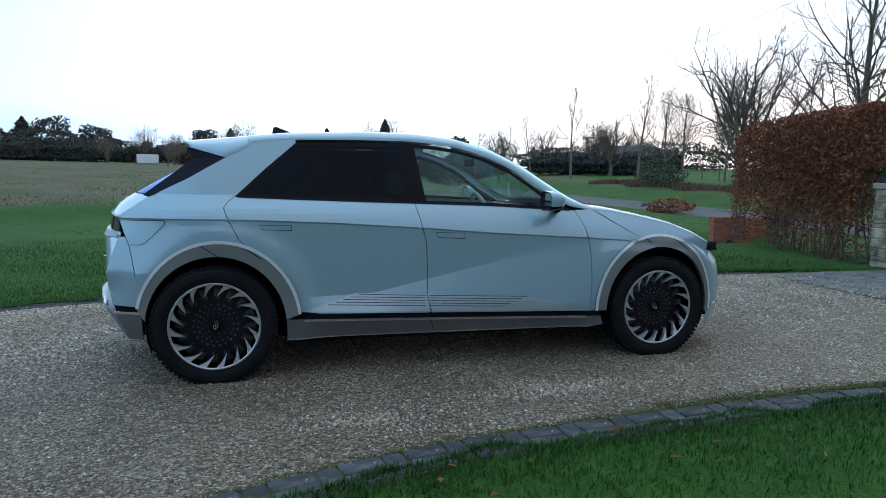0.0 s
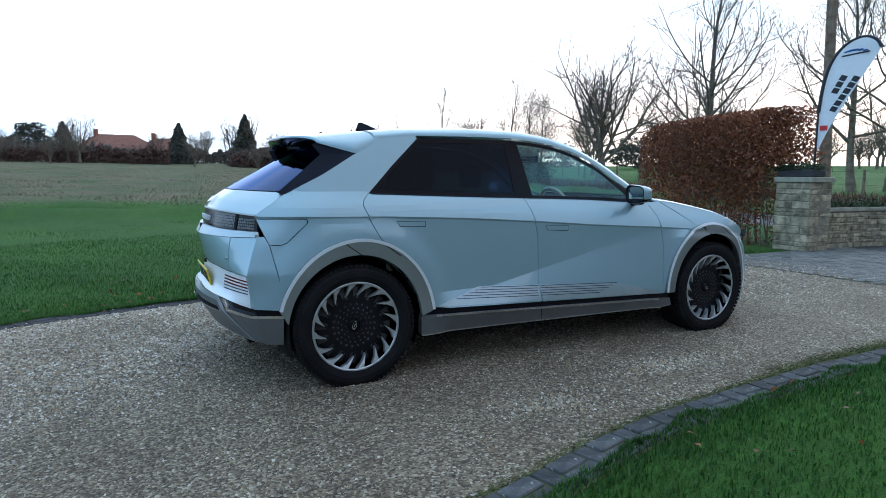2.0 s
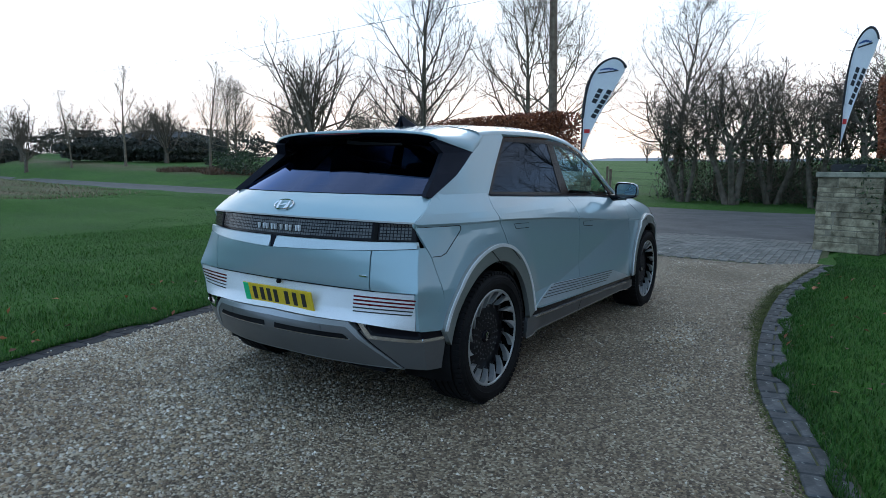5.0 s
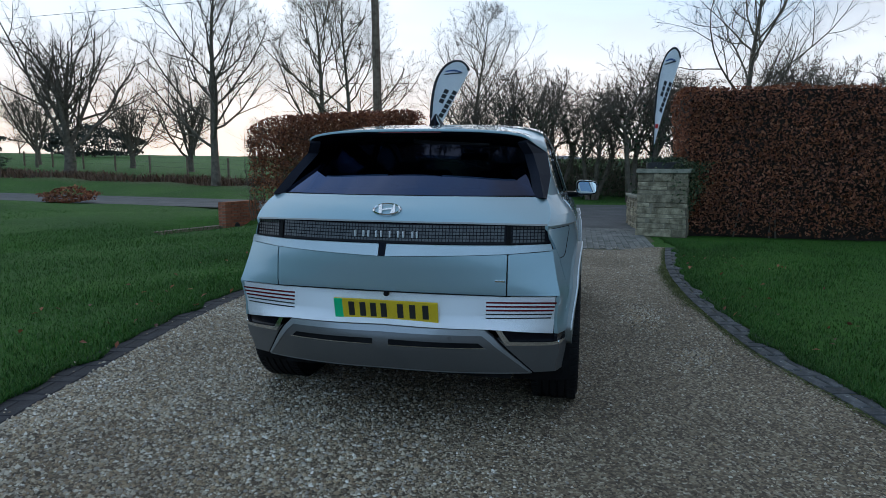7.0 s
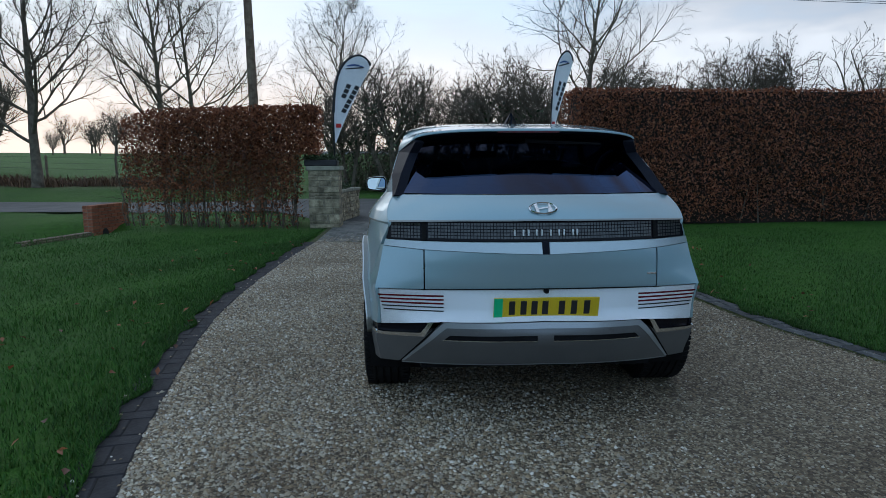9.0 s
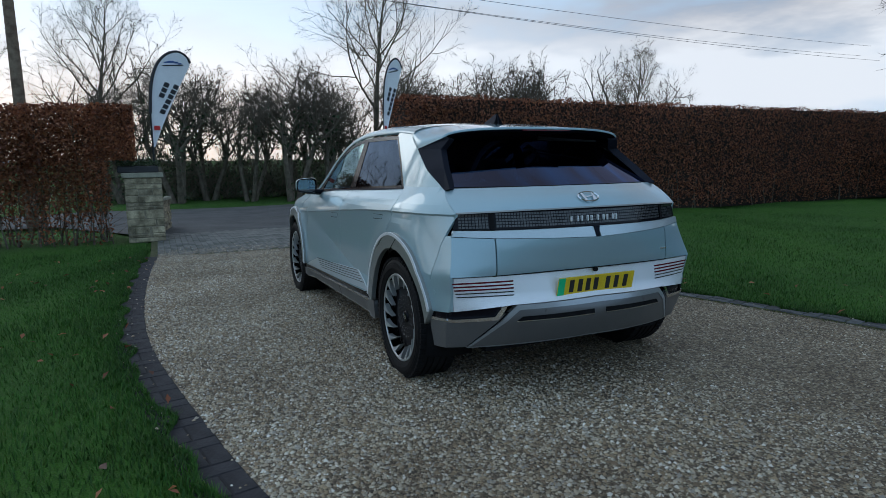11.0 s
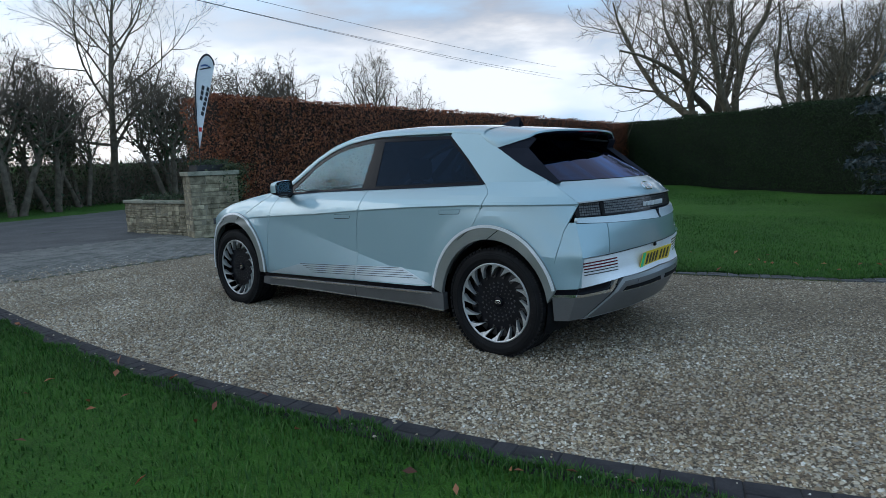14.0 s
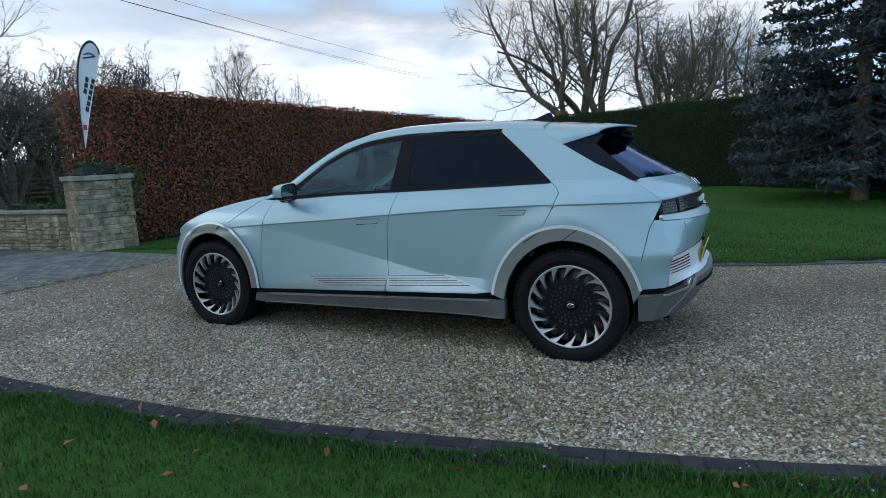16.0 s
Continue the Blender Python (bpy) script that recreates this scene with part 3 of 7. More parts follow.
def make_wall(name, pts, h, thick, label):
    """A rubble wall along a line, course by course."""
    pts = [np.array(p, float) for p in pts]
    wall = thing(name, label, "stone wall", (*pts[0], 0))
    o = pts[0]
    for a, b in zip(pts, pts[1:]):
        d = b - a
        length, ang = float(np.hypot(*d)), math.atan2(d[1], d[0])
        bm = box(bmesh.new(), 0, length, -thick / 2 + 0.010, thick / 2 - 0.010, 0, h - 0.004)
        bmesh.ops.rotate(bm, cent=(0, 0, 0), matrix=Matrix.Rotation(ang, 3, "Z"), verts=bm.verts)
        bmesh.ops.translate(bm, vec=(a[0] - o[0], a[1] - o[1], 0), verts=bm.verts)
        part("core", bm, MORTAR, wall)
        z = 0.0
        while z < h - 0.03:
            dz = min(rng.uniform(0.045, 0.10), h - z)
            q = 0.0
            while q < length - 0.02:
                l = min(rng.uniform(0.10, 0.36), length - q)
                if length - q - l < 0.08:
                    l = length - q
                for s in (-1, 1):
                    bm = box(bmesh.new(), q + 0.005, q + l - 0.005, min(s * 0.03, s * (thick / 2 + rng.uniform(-0.016, 0.020))), max(s * 0.03, s * (thick / 2 + rng.uniform(-0.01, 0.015))), z + 0.004, z + dz - 0.004)
                    for v in bm.verts:
                        v.co += Vector((rng.uniform(-0.006, 0.006), rng.uniform(-0.006, 0.006), rng.uniform(-0.006, 0.006)))
                    bmesh.ops.bevel(bm, geom=bm.edges[:], offset=0.010, segments=1, affect="EDGES")
                    bmesh.ops.rotate(bm, cent=(0, 0, 0), matrix=Matrix.Rotation(ang, 3, "Z"), verts=bm.verts)
                    bmesh.ops.translate(bm, vec=(a[0] - o[0], a[1] - o[1], 0), verts=bm.verts)
                    part("stone", bm, STONE, wall)
                q += l
            z += dz
        bm = box(bmesh.new(), -0.02, length + 0.02, -thick / 2 - 0.03, thick / 2 + 0.03, h, h + 0.07, 0.012)
        bmesh.ops.rotate(bm, cent=(0, 0, 0), matrix=Matrix.Rotation(ang, 3, "Z"), verts=bm.verts)
        bmesh.ops.translate(bm, vec=(a[0] - o[0], a[1] - o[1], 0), verts=bm.verts)
        part("coping", bm, COPING, wall)
    return wall


# ---- leaves and twigs ----


def leaf_soup(centres, size, flat=None, width=0.55, jitter=0.35, fold=0.25):
    """Diamond leaves, folded along the midrib, one island each."""
    n = len(centres)
    c = np.asarray(centres, float)
    a = rng.normal(size=(n, 3))
    if flat is not None:
        a = a * 0.6 + np.asarray(flat) * 0.9
    a /= np.linalg.norm(a, axis=1)[:, None] + 1e-9
    u = np.cross(a, rng.normal(size=(n, 3)))
    u /= np.linalg.norm(u, axis=1)[:, None] + 1e-9
    v = np.cross(a, u)
    L = (size * (1 + jitter * rng.uniform(-1, 1, n)))[:, None] / 2
    V = np.stack([c - u * L, c + v * L * width + a * L * fold, c + u * L, c - v * L * width + a * L * fold], 1).reshape(-1, 3)
    i = 4 * np.arange(n)[:, None]
    T = np.concatenate([i + [[0, 1, 2]], i + [[0, 2, 3]]], 1).reshape(-1, 3)
    return V, T


def twig_soup(starts, ends, r):
    """Thin three-sided twigs."""
    s, e = np.asarray(starts, float), np.asarray(ends, float)
    d = e - s
    d /= np.linalg.norm(d, axis=1)[:, None] + 1e-9
    p = np.cross(d, rng.normal(size=d.shape))
    p /= np.linalg.norm(p, axis=1)[:, None] + 1e-9
    q = np.cross(d, p)
    r = np.broadcast_to(np.asarray(r, float), (len(s),))[:, None]
    ring = [p * math.cos(t) + q * math.sin(t) for t in (0, 2.094, 4.189)]
    V = np.stack([s + k * r for k in ring] + [e + k * r * 0.45 for k in ring], 1).reshape(-1, 3)
    i = 6 * np.arange(len(s))[:, None]
    T = np.concatenate([i + [[0, 1, 4]], i + [[0, 4, 3]], i + [[1, 2, 5]], i + [[1, 5, 4]], i + [[2, 0, 3]], i + [[2, 3, 5]]], 1).reshape(-1, 3)
    return V, T


def make_south_hedge():
    y0, y1, x0, x1 = -25.4, -2.78, 7.72, 9.1
    hedge = thing("beech_hedge", "long clipped beech hedge with brown winter leaves", "hedge", (8.4, -13, 0), "beech hedges")
    o = np.array((8.4, -13, 0))
    # added solid box, coloured as the shade between the leaves
    part("core", box(bmesh.new(), x0 + 0.16 - 8.4, x1 - 0.16 - 8.4, y0 + 13, y1 + 13 - 0.16, 0.0, HEDGE_TOP - 0.07), HEDGE_SHADE, hedge)
    pts, nrm = [], []
    def wob(y, z):
        return 0.06 * np.sin(1.7 * y + 1.3 * z) + 0.05 * np.sin(0.6 * y + 2.1 * z)
    n = 56000
    y = y1 - (y1 - y0) * rng.uniform(0, 1, n) ** 1.25
    z = rng.uniform(0.06, HEDGE_TOP, n)
    thin = rng.uniform(0, 1, n) < np.clip(0.25 + z / 0.7, 0, 1)
    y, z = y[thin], z[thin]
    top_in = 0.18 * np.clip((z - HEDGE_TOP + 0.25) / 0.25, 0, 1) ** 2
    pts.append(np.c_[x0 + wob(y, z) + top_in + np.abs(rng.normal(0, 0.07, len(y))) - 0.03, y, z])
    nrm.append(np.tile((-1, 0, 0.3), (len(y), 1)))
    n = 7500
    y = y1 - (y1 - y0) * rng.uniform(0, 1, n) ** 1.2
    pts.append(np.c_[rng.uniform(x0, x1, n), y, HEDGE_TOP - 0.04 + 0.03 * np.sin(2.3 * y) + 0.025 * np.sin(5.1 * y) - np.abs(rng.normal(0, 0.03, n)) + 0.03])
    nrm.append(np.tile((0, 0, 1), (n, 1)))
    n = 2400
    z = rng.uniform(0.06, HEDGE_TOP, n)
    pts.append(np.c_[rng.uniform(x0, x1, n), y1 - np.abs(rng.normal(0, 0.06, n)) + 0.02 + 0.04 * np.sin(3 * z), z])
    nrm.append(np.tile((0, 1, 0.3), (n, 1)))
    p, f = np.concatenate(pts), np.concatenate(nrm)
    tagged(tri_soup("leaves", *leaf_soup(p - o, 0.062, f), BEECH, hedge), kind="stuff")
    # stems at the foot and sprigs along the top
    n = 120
    sy = np.sort(rng.uniform(y0, y1, n))
    s = np.c_[rng.uniform(x0 + 0.05, x0 + 0.5, n), sy, np.zeros(n)]
    e = s + np.c_[rng.normal(0, 0.05, n), rng.normal(0, 0.1, n), rng.uniform(0.6, 1.1, n)]
    m = 260
    ty = rng.uniform(y0, y1, m)
    ts = np.c_[rng.uniform(x0, x1, m), ty, np.full(m, HEDGE_TOP - 0.05)]
    te = ts + np.c_[rng.normal(0, 0.05, m), rng.normal(0, 0.05, m), rng.uniform(0.05, 0.14, m)]
    V1, T1 = twig_soup(s - o, e - o, 0.02)
    V2, T2 = twig_soup(ts - o, te - o, 0.004)
    tagged(tri_soup("stemwork", np.r_[V1, V2], np.r_[T1, T2 + len(V1)], BARK, hedge), kind="stuff")


def make_north_hedge():
    """A shorter, thinner hedge: daylight shows between its stems."""
    hedge = thing("beech_hedge", "short thinning beech hedge, bare stems showing at its foot", "hedge", (8.0, 4.7, 0), "beech hedges")
    o = np.array((8.0, 4.7, 0))
    n = 56000
    y = rng.uniform(2.50, 6.75, n)
    x = rng.uniform(7.45, 8.65, n)
    side = rng.uniform(0, 1, n)
    x = np.where(side < 0.30, 7.45 + np.abs(rng.normal(0, 0.07, n)), x)
    top = 2.50 - 0.01 * (y - 2.85) - 0.22 * np.clip((y - 5.8) / 1.0, 0, 1) ** 2 - 0.15 * np.clip((np.abs(x - 8.0) - 0.4) / 0.25, 0, 1) ** 2
    z = top * rng.uniform(0, 1, n) ** 0.7
    keep = rng.uniform(0, 1, n) < np.clip(z / 1.5, 0.22, 1) * (1 - 0.60 * np.clip((y - 4.3) / 2.2, 0, 1) * (side > 0.12))
    x = x + 0.85 * (np.maximum(0, y - 2.85) / 4) ** 1.4
    keep &= ~((y < 2.98) & (z < 1.5) & (x > 7.42))
    z = z - ditch(x, y)
    tagged(tri_soup("leaves", *leaf_soup(np.c_[x, y, z][keep] - o, 0.062, None), BEECH, hedge), kind="stuff")
    S, E, R = [], [], []
    for yy in np.arange(2.95, 6.85, 0.13):
        for _ in range(2):
            p = np.array((rng.uniform(7.5, 8.5) + 0.85 * ((yy - 2.85) / 4) ** 1.4, yy + rng.normal(0, 0.05), 0.0))
            r = rng.uniform(0.012, 0.026)
            for k in range(5):
                q = p + (rng.normal(0, 0.05), rng.normal(0, 0.06), rng.uniform(0.36, 0.5))
                if q[2] > 2.45:
                    break
                S.append(p), E.append(q), R.append(r)
                for _ in range(5):
                    S.append(p + (q - p) * rng.uniform(0, 1)), E.append(S[-1] + (rng.normal(0, 0.2), rng.normal(0, 0.2), rng.uniform(0.05, 0.35))), R.append(0.0045)
                p, r = q, r * 0.8
    V, T = twig_soup(np.array(S) - o, np.array(E) - o, np.array(R))
    tagged(tri_soup("stemwork", V, T, BARK, hedge), kind="stuff")


def make_conifer_hedge():
    a, b = np.array((9.0, -24.2)), np.array((-10.5, -9.2))
    d = b - a
    length = np.hypot(*d)
    d /= length
    nrm = np.array((d[1], -d[0]))
    if nrm[1] < 0:
        nrm = -nrm
    hedge = thing("conifer_hedge", "tall clipped dark green conifer hedge behind the lawn", "hedge", (*((a + b) / 2), 0))
    o = np.array((*((a + b) / 2), 0))
    # added solid box, its dark colour stands for the hedge's shaded inside
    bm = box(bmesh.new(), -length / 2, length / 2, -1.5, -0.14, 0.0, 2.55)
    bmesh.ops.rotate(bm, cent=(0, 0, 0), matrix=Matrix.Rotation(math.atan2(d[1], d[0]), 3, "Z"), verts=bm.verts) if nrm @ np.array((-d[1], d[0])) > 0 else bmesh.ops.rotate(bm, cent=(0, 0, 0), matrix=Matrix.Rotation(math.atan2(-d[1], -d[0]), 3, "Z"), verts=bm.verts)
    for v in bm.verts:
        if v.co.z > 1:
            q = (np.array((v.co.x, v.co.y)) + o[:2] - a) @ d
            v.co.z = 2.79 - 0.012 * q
    part("core", bm, CONIFER_SHADE, hedge)
    n = 90000
    q, z = rng.uniform(0, length, n), rng.uniform(0.05, 1, n)
    top = 2.85 - 0.012 * q + 0.03 * np.sin(1.3 * q)
    z = z * top
    face = rng.uniform(0, 1, n) < 0.78
    depth = np.where(face, 0.05 * np.sin(2.1 * q) + 0.05 * np.sin(3.3 * z + q) - np.abs(rng.normal(0, 0.05, n)), -rng.uniform(0, 1.6, n))
    z = np.where(face, z, top + rng.normal(0, 0.03, n))
    p = np.c_[a + d * q[:, None] + nrm * depth[:, None], z]
    f = np.where(face[:, None], np.array((*nrm, 0.6)), np.array((0, 0, 1.0)))
    tagged(tri_soup("foliage", *leaf_soup(p - o, 0.055, f, 0.5), CONIFER, hedge), kind="stuff")


def make_spruce(x, y, h, spread):
    tree = thing("blue_spruce", "tall blue spruce with drooping branches on the lawn", "tree", (x, y, 0))
    bm = tube(bmesh.new(), [(0, 0, 0), (0.03, 0, h * 0.5), (0, 0, h)], [0.17, 0.10, 0.02], 9)
    part("trunk", bm, BARK, tree)
    S, E, R, P = [], [], [], []
    z = 0.9
    while z < h - 0.3:
        k = 1 - z / h
        reach = spread * (k ** 0.75) * (1.0 if z > 1.0 else 0.9)
        for j in range(11):
            az = rng.uniform(0, 2 * math.pi)
            L = reach * rng.uniform(0.72, 1.12)
            droop = 0.10 + 0.28 * k
            prev = np.array((0, 0, z))
            for i in range(1, 7):
                t = i / 6
                q = np.array((math.cos(az) * L * t, math.sin(az) * L * t, z - droop * L * t * (1.25 - t * 0.75) + rng.normal(0, 0.015)))
                q[2] = max(q[2], 0.1)
                S.append(prev), E.append(q), R.append(0.035 * (1 - t * 0.8) * (0.4 + k))
                if t > 0.2:
                    m = int(5 + 7 * L / spread)
                    for _ in range(m):
                        w = 0.34 * L * (1.15 - t) + 0.06
                        c = prev + (q - prev) * rng.uniform(0, 1)
                        sd = rng.uniform(-1, 1) * w
                        c = c + np.array((-math.sin(az) * sd + math.cos(az) * abs(sd) * 0.5, math.cos(az) * sd + math.sin(az) * abs(sd) * 0.5, -0.22 * abs(sd) + rng.normal(0, 0.03)))
                        c[2] = max(c[2], 0.08)
                        P.append(c)
                prev = q
        z += 0.26 + 0.10 * rng.uniform()
    V, T = twig_soup(S, E, R)
    tagged(tri_soup("branchwork", V, T, BARK, tree), kind="stuff")
    P = np.array(P)
    P = np.repeat(P, 4, axis=0) + rng.normal(0, 0.065, (4 * len(P), 3)) * np.array((1, 1, 0.7))
    tagged(tri_soup("needles", *leaf_soup(P, 0.15, None, 0.36, 0.4, 0.15), SPRUCE, tree), kind="stuff")


# ---- bare trees ----


def grow(seed, h, fork, limbs, spread, width, counts, leader=False, stems=1, lean=0.0, twig=0.006, gnarl=0.12, r0=0.16, up=0.10, thick=0.52):
    """The segments of a leafless tree: starts, ends, radii at both ends, and the level of each."""
    g = np.random.default_rng(seed)
    segs = []
    unit = lambda v: v / (np.linalg.norm(v) + 1e-9)

    def limb(p, d, length, r, level, twist):
        n = (1, 7, 5, 3, 1)[level]
        pts, rad = [p], [r]
        for i in range(n):
            d = unit(d + g.normal(0, gnarl, 3) + np.array((0, 0, up * (1.4 if level == 1 else 0.8))))
            pts.append(pts[-1] + d * length / n)
            rad.append(max(twig * (0.5 if level == 4 else 0.8), r * (1 - 0.80 * (i + 1) / n)))
            segs.append((pts[-2], pts[-1], rad[-2], rad[-1], level))
        if level > len(counts):
            return
        m = counts[level - 1]
        for k in range(m):
            t = 0.14 + 0.86 * (k + g.uniform(0.0, 1.0)) / m
            i = min(int(t * n), n - 1)
            base = pts[i] + (pts[i + 1] - pts[i]) * (t * n - i)
            ax = unit(pts[i + 1] - pts[i])
            e1 = unit(np.cross(ax, np.array((0.3, 0.1, 1.0))))
            e2 = np.cross(ax, e1)
            az = twist + 2.4 * k + g.normal(0, 0.5)
            sp = g.uniform(0.55, 1.0)
            nd = ax * math.cos(sp) + (e1 * math.cos(az) + e2 * math.sin(az)) * math.sin(sp)
            limb(base, nd, length * (0.62 - 0.34 * t) * g.uniform(0.75, 1.2), max(twig, rad[i] * (0.62 if thick < 0.6 or level > 1 else 0.36)), level + 1, az)

    for s_ in range(stems):
        a = 2 * math.pi * s_ / stems + g.uniform(0, 1)
        many = stems > 1
        p = np.array((0.16 * many * math.cos(a), 0.16 * many * math.sin(a), -0.12))
        d = unit(np.array((lean * math.cos(a), lean * math.sin(a), 1.0)))
        top = h * (0.95 if leader else fork) * g.uniform(0.92, 1.04)
        n = 9 if leader else 4
        pts, rad = [p], [r0 * 1.25]
        for i in range(n):
            d = unit(d + g.normal(0, gnarl * 0.35, 3) + np.array((0, 0, 0.05)))
            pts.append(pts[-1] + d * top / n)
            rad.append(r0 * (1 - 0.92 * (i + 1) / n) if leader else r0 * (1 - 0.18 * (i + 1) / n))
            segs.append((pts[-2], pts[-1], rad[-2], rad[-1], 0))
        turn = g.uniform(0, 6)
        for k in range(limbs):
            q = (k + g.uniform(0, 1)) / limbs
            if leader:
                t = fork + (1 - fork) * q
                tilt = spread * (1.12 - 0.72 * q) * g.uniform(0.85, 1.12)
                length = h * (width * (1 - q) ** 0.7 + 0.10) * g.uniform(0.85, 1.12)
            else:
                t = 0.72 + 0.28 * q
                tilt = spread * (0.18 + 0.92 * ((k * 0.618) % 1.0)) * g.uniform(0.9, 1.1)
                length = h * (1 - fork) * width * g.uniform(0.85, 1.1)
            i = min(int(t * n), n - 1)
            base = pts[i] + (pts[i + 1] - pts[i]) * (t * n - i)
            az = turn + 2.4 * k + g.normal(0, 0.25)
            nd = np.array((math.sin(tilt) * math.cos(az), math.sin(tilt) * math.sin(az), math.cos(tilt)))
            limb(base, nd, length, max(twig * 2.5, rad[i] * (0.46 if leader else thick) * g.uniform(0.8, 1.1)), 1, az)
    return segs


def seg_mesh(segs, sides):
    s = np.array([q[0] for q in segs])
    e = np.array([q[1] for q in segs])
    ra, rb = np.array([q[2] for q in segs])[:, None], np.array([q[3] for q in segs])[:, None]
    d = e - s
    d /= np.linalg.norm(d, axis=1)[:, None] + 1e-9
    ref = np.where(np.abs(d[:, 2:3]) < 0.9, np.array([[0, 0, 1.0]]), np.array([[1.0, 0, 0]]))
    p = np.cross(d, ref)
    p /= np.linalg.norm(p, axis=1)[:, None] + 1e-9
    q = np.cross(d, p)
    ang = 2 * math.pi * np.arange(sides) / sides
    ring = p[:, None, :] * np.cos(ang)[None, :, None] + q[:, None, :] * np.sin(ang)[None, :, None]
    V = np.concatenate([s[:, None, :] + ring * ra[:, None], e[:, None, :] + ring * rb[:, None]], 1).reshape(-1, 3)
    T = []
    i = 2 * sides * np.arange(len(segs))
    for k in range(sides):
        j = (k + 1) % sides
        T.append(np.c_[i + k, i + j, i + sides + j])
        T.append(np.c_[i + k, i + sides + j, i + sides + k])
    return V, np.concatenate(T)


def make_tree(name, label, seed, mat, ivy=0, **kw):
    segs = grow(seed, **kw)
    tree = thing(name, label, "tree", (0, 0, -500))
    V1, T1 = seg_mesh([s for s in segs if s[4] == 0], 9)
    tri_soup("trunk", V1, T1, mat, tree)
    V2, T2 = seg_mesh([s for s in segs if s[4] == 1], 6)
    V3, T3 = seg_mesh([s for s in segs if s[4] == 2], 4)
    tri_soup("bough", np.r_[V2, V3], np.r_[T2, T3 + len(V2)], mat, tree)["kind"] = "stuff"
    V4, T4 = seg_mesh([s for s in segs if s[4] == 3], 3)
    parts = [(V4, T4)]
    tips = [s for s in segs if s[4] == 4]
    if tips:
        parts.append(spike_mesh(tips))
    off = np.r_[0, np.cumsum([len(v) for v, _ in parts])]
    tagged(tri_soup("crown", np.concatenate([v for v, _ in parts]), np.concatenate([t + o for (_, t), o in zip(parts, off)]), mat, tree), kind="stuff")
    if ivy:
        big = [s for s in segs if s[4] == 0 or (s[4] == 1 and s[0][2] < kw["h"] * 0.45)]
        c = np.concatenate([s[0] + (s[1] - s[0]) * rng.uniform(0, 1, (ivy // len(big), 1)) + rng.normal(0, 0.10 + s[2] * 0.7, (ivy // len(big), 3)) for s in big])
        tagged(tri_soup("ivy", *leaf_soup(c, 0.13), IVY, tree), kind="stuff")
    return tree


def spike_mesh(segs):
    """Twig ends: three-sided spikes."""
    s, e = np.array([q[0] for q in segs]), np.array([q[1] for q in segs])
    r = np.array([q[2] for q in segs])[:, None]
    d = e - s
    d /= np.linalg.norm(d, axis=1)[:, None] + 1e-9
    p = np.cross(d, rng.normal(size=d.shape))
    p /= np.linalg.norm(p, axis=1)[:, None] + 1e-9
    q = np.cross(d, p)
    V = np.stack([s + r * (p * math.cos(t) + q * math.sin(t)) for t in (0, 2.094, 4.189)] + [e], 1).reshape(-1, 3)
    i = 4 * np.arange(len(s))[:, None]
    return V, np.concatenate([i + [[0, 1, 3]], i + [[1, 2, 3]], i + [[2, 0, 3]]], 1).reshape(-1, 3)


TREES = {
    "spread": make_tree("bare_tree", "leafless spreading tree beyond the lane", 3, BARK, h=8.2, fork=0.17, limbs=7, spread=1.05, width=0.86, counts=(10, 8, 6), r0=0.27, gnarl=0.13, up=0.09),
    "ash": make_tree("bare_tree", "tall leafless tree with upswept branches", 11, BARK, h=10.8, fork=0.16, limbs=20, spread=1.15, width=0.40, counts=(9, 8, 5), leader=True, r0=0.20, gnarl=0.10, up=0.13),
    "fine": make_tree("bare_tree", "leafless tree with a fine rounded crown", 23, BARK_PALE, h=10.2, fork=0.20, limbs=20, spread=1.10, width=0.46, counts=(8, 7, 6), leader=True, r0=0.17, gnarl=0.15, up=0.10, twig=0.0055),
    "young": make_tree("young_tree", "slender young leafless tree on the verge", 31, BARK_PALE, h=7.2, fork=0.22, limbs=14, spread=0.85, width=0.26, counts=(6, 6, 3), leader=True, r0=0.10, gnarl=0.11, up=0.12),
    "old": make_tree("old_tree", "old many-stemmed bare tree with gnarled limbs", 47, BARK_PALE, h=10.0, fork=0.26, limbs=3, spread=1.05, width=0.74, counts=(9, 9, 7), stems=3, lean=0.40, r0=0.23, gnarl=0.20, up=0.10, twig=0.008, thick=0.70),
    "scrub": make_tree("scrub_tree", "tangled ivy-clad hawthorn beside the lane", 59, BARK, 700, h=6.8, fork=0.34, limbs=6, spread=1.0, width=0.62, counts=(7, 6, 5), stems=3, lean=0.22, r0=0.10, gnarl=0.18, up=0.07, twig=0.007),
    "birch": make_tree("birch_tree", "leaning pale-barked birch at the edge of the copse", 83, BIRCH, h=6.6, fork=0.30, limbs=11, spread=0.8, width=0.26, counts=(5, 5, 3), leader=True, lean=0.22, r0=0.10, gnarl=0.10, up=0.08),
    "far": make_tree("far_tree", "leafless tree on the skyline", 67, BARK, h=10.0, fork=0.20, limbs=8, spread=0.95, width=0.74, counts=(7, 6, 4), r0=0.24, gnarl=0.14, up=0.08, twig=0.013),
}


def plant(kind, x, y, turn=0.0, scale=1.0, group=""):
    m = pose(x, y, float(lift(x, y)) - 0.03, 0, 0, turn) @ Matrix.Scale(scale, 4)
    t = TREES[kind]
    if t.location.z < -400:
        t.matrix_basis = m
    else:
        t = copy_thing(t, pose(x, y, float(lift(x, y)) - 0.03, 0, 0, turn))
        t.scale = (scale,) * 3
    if group:
        t["group"] = group
    return t


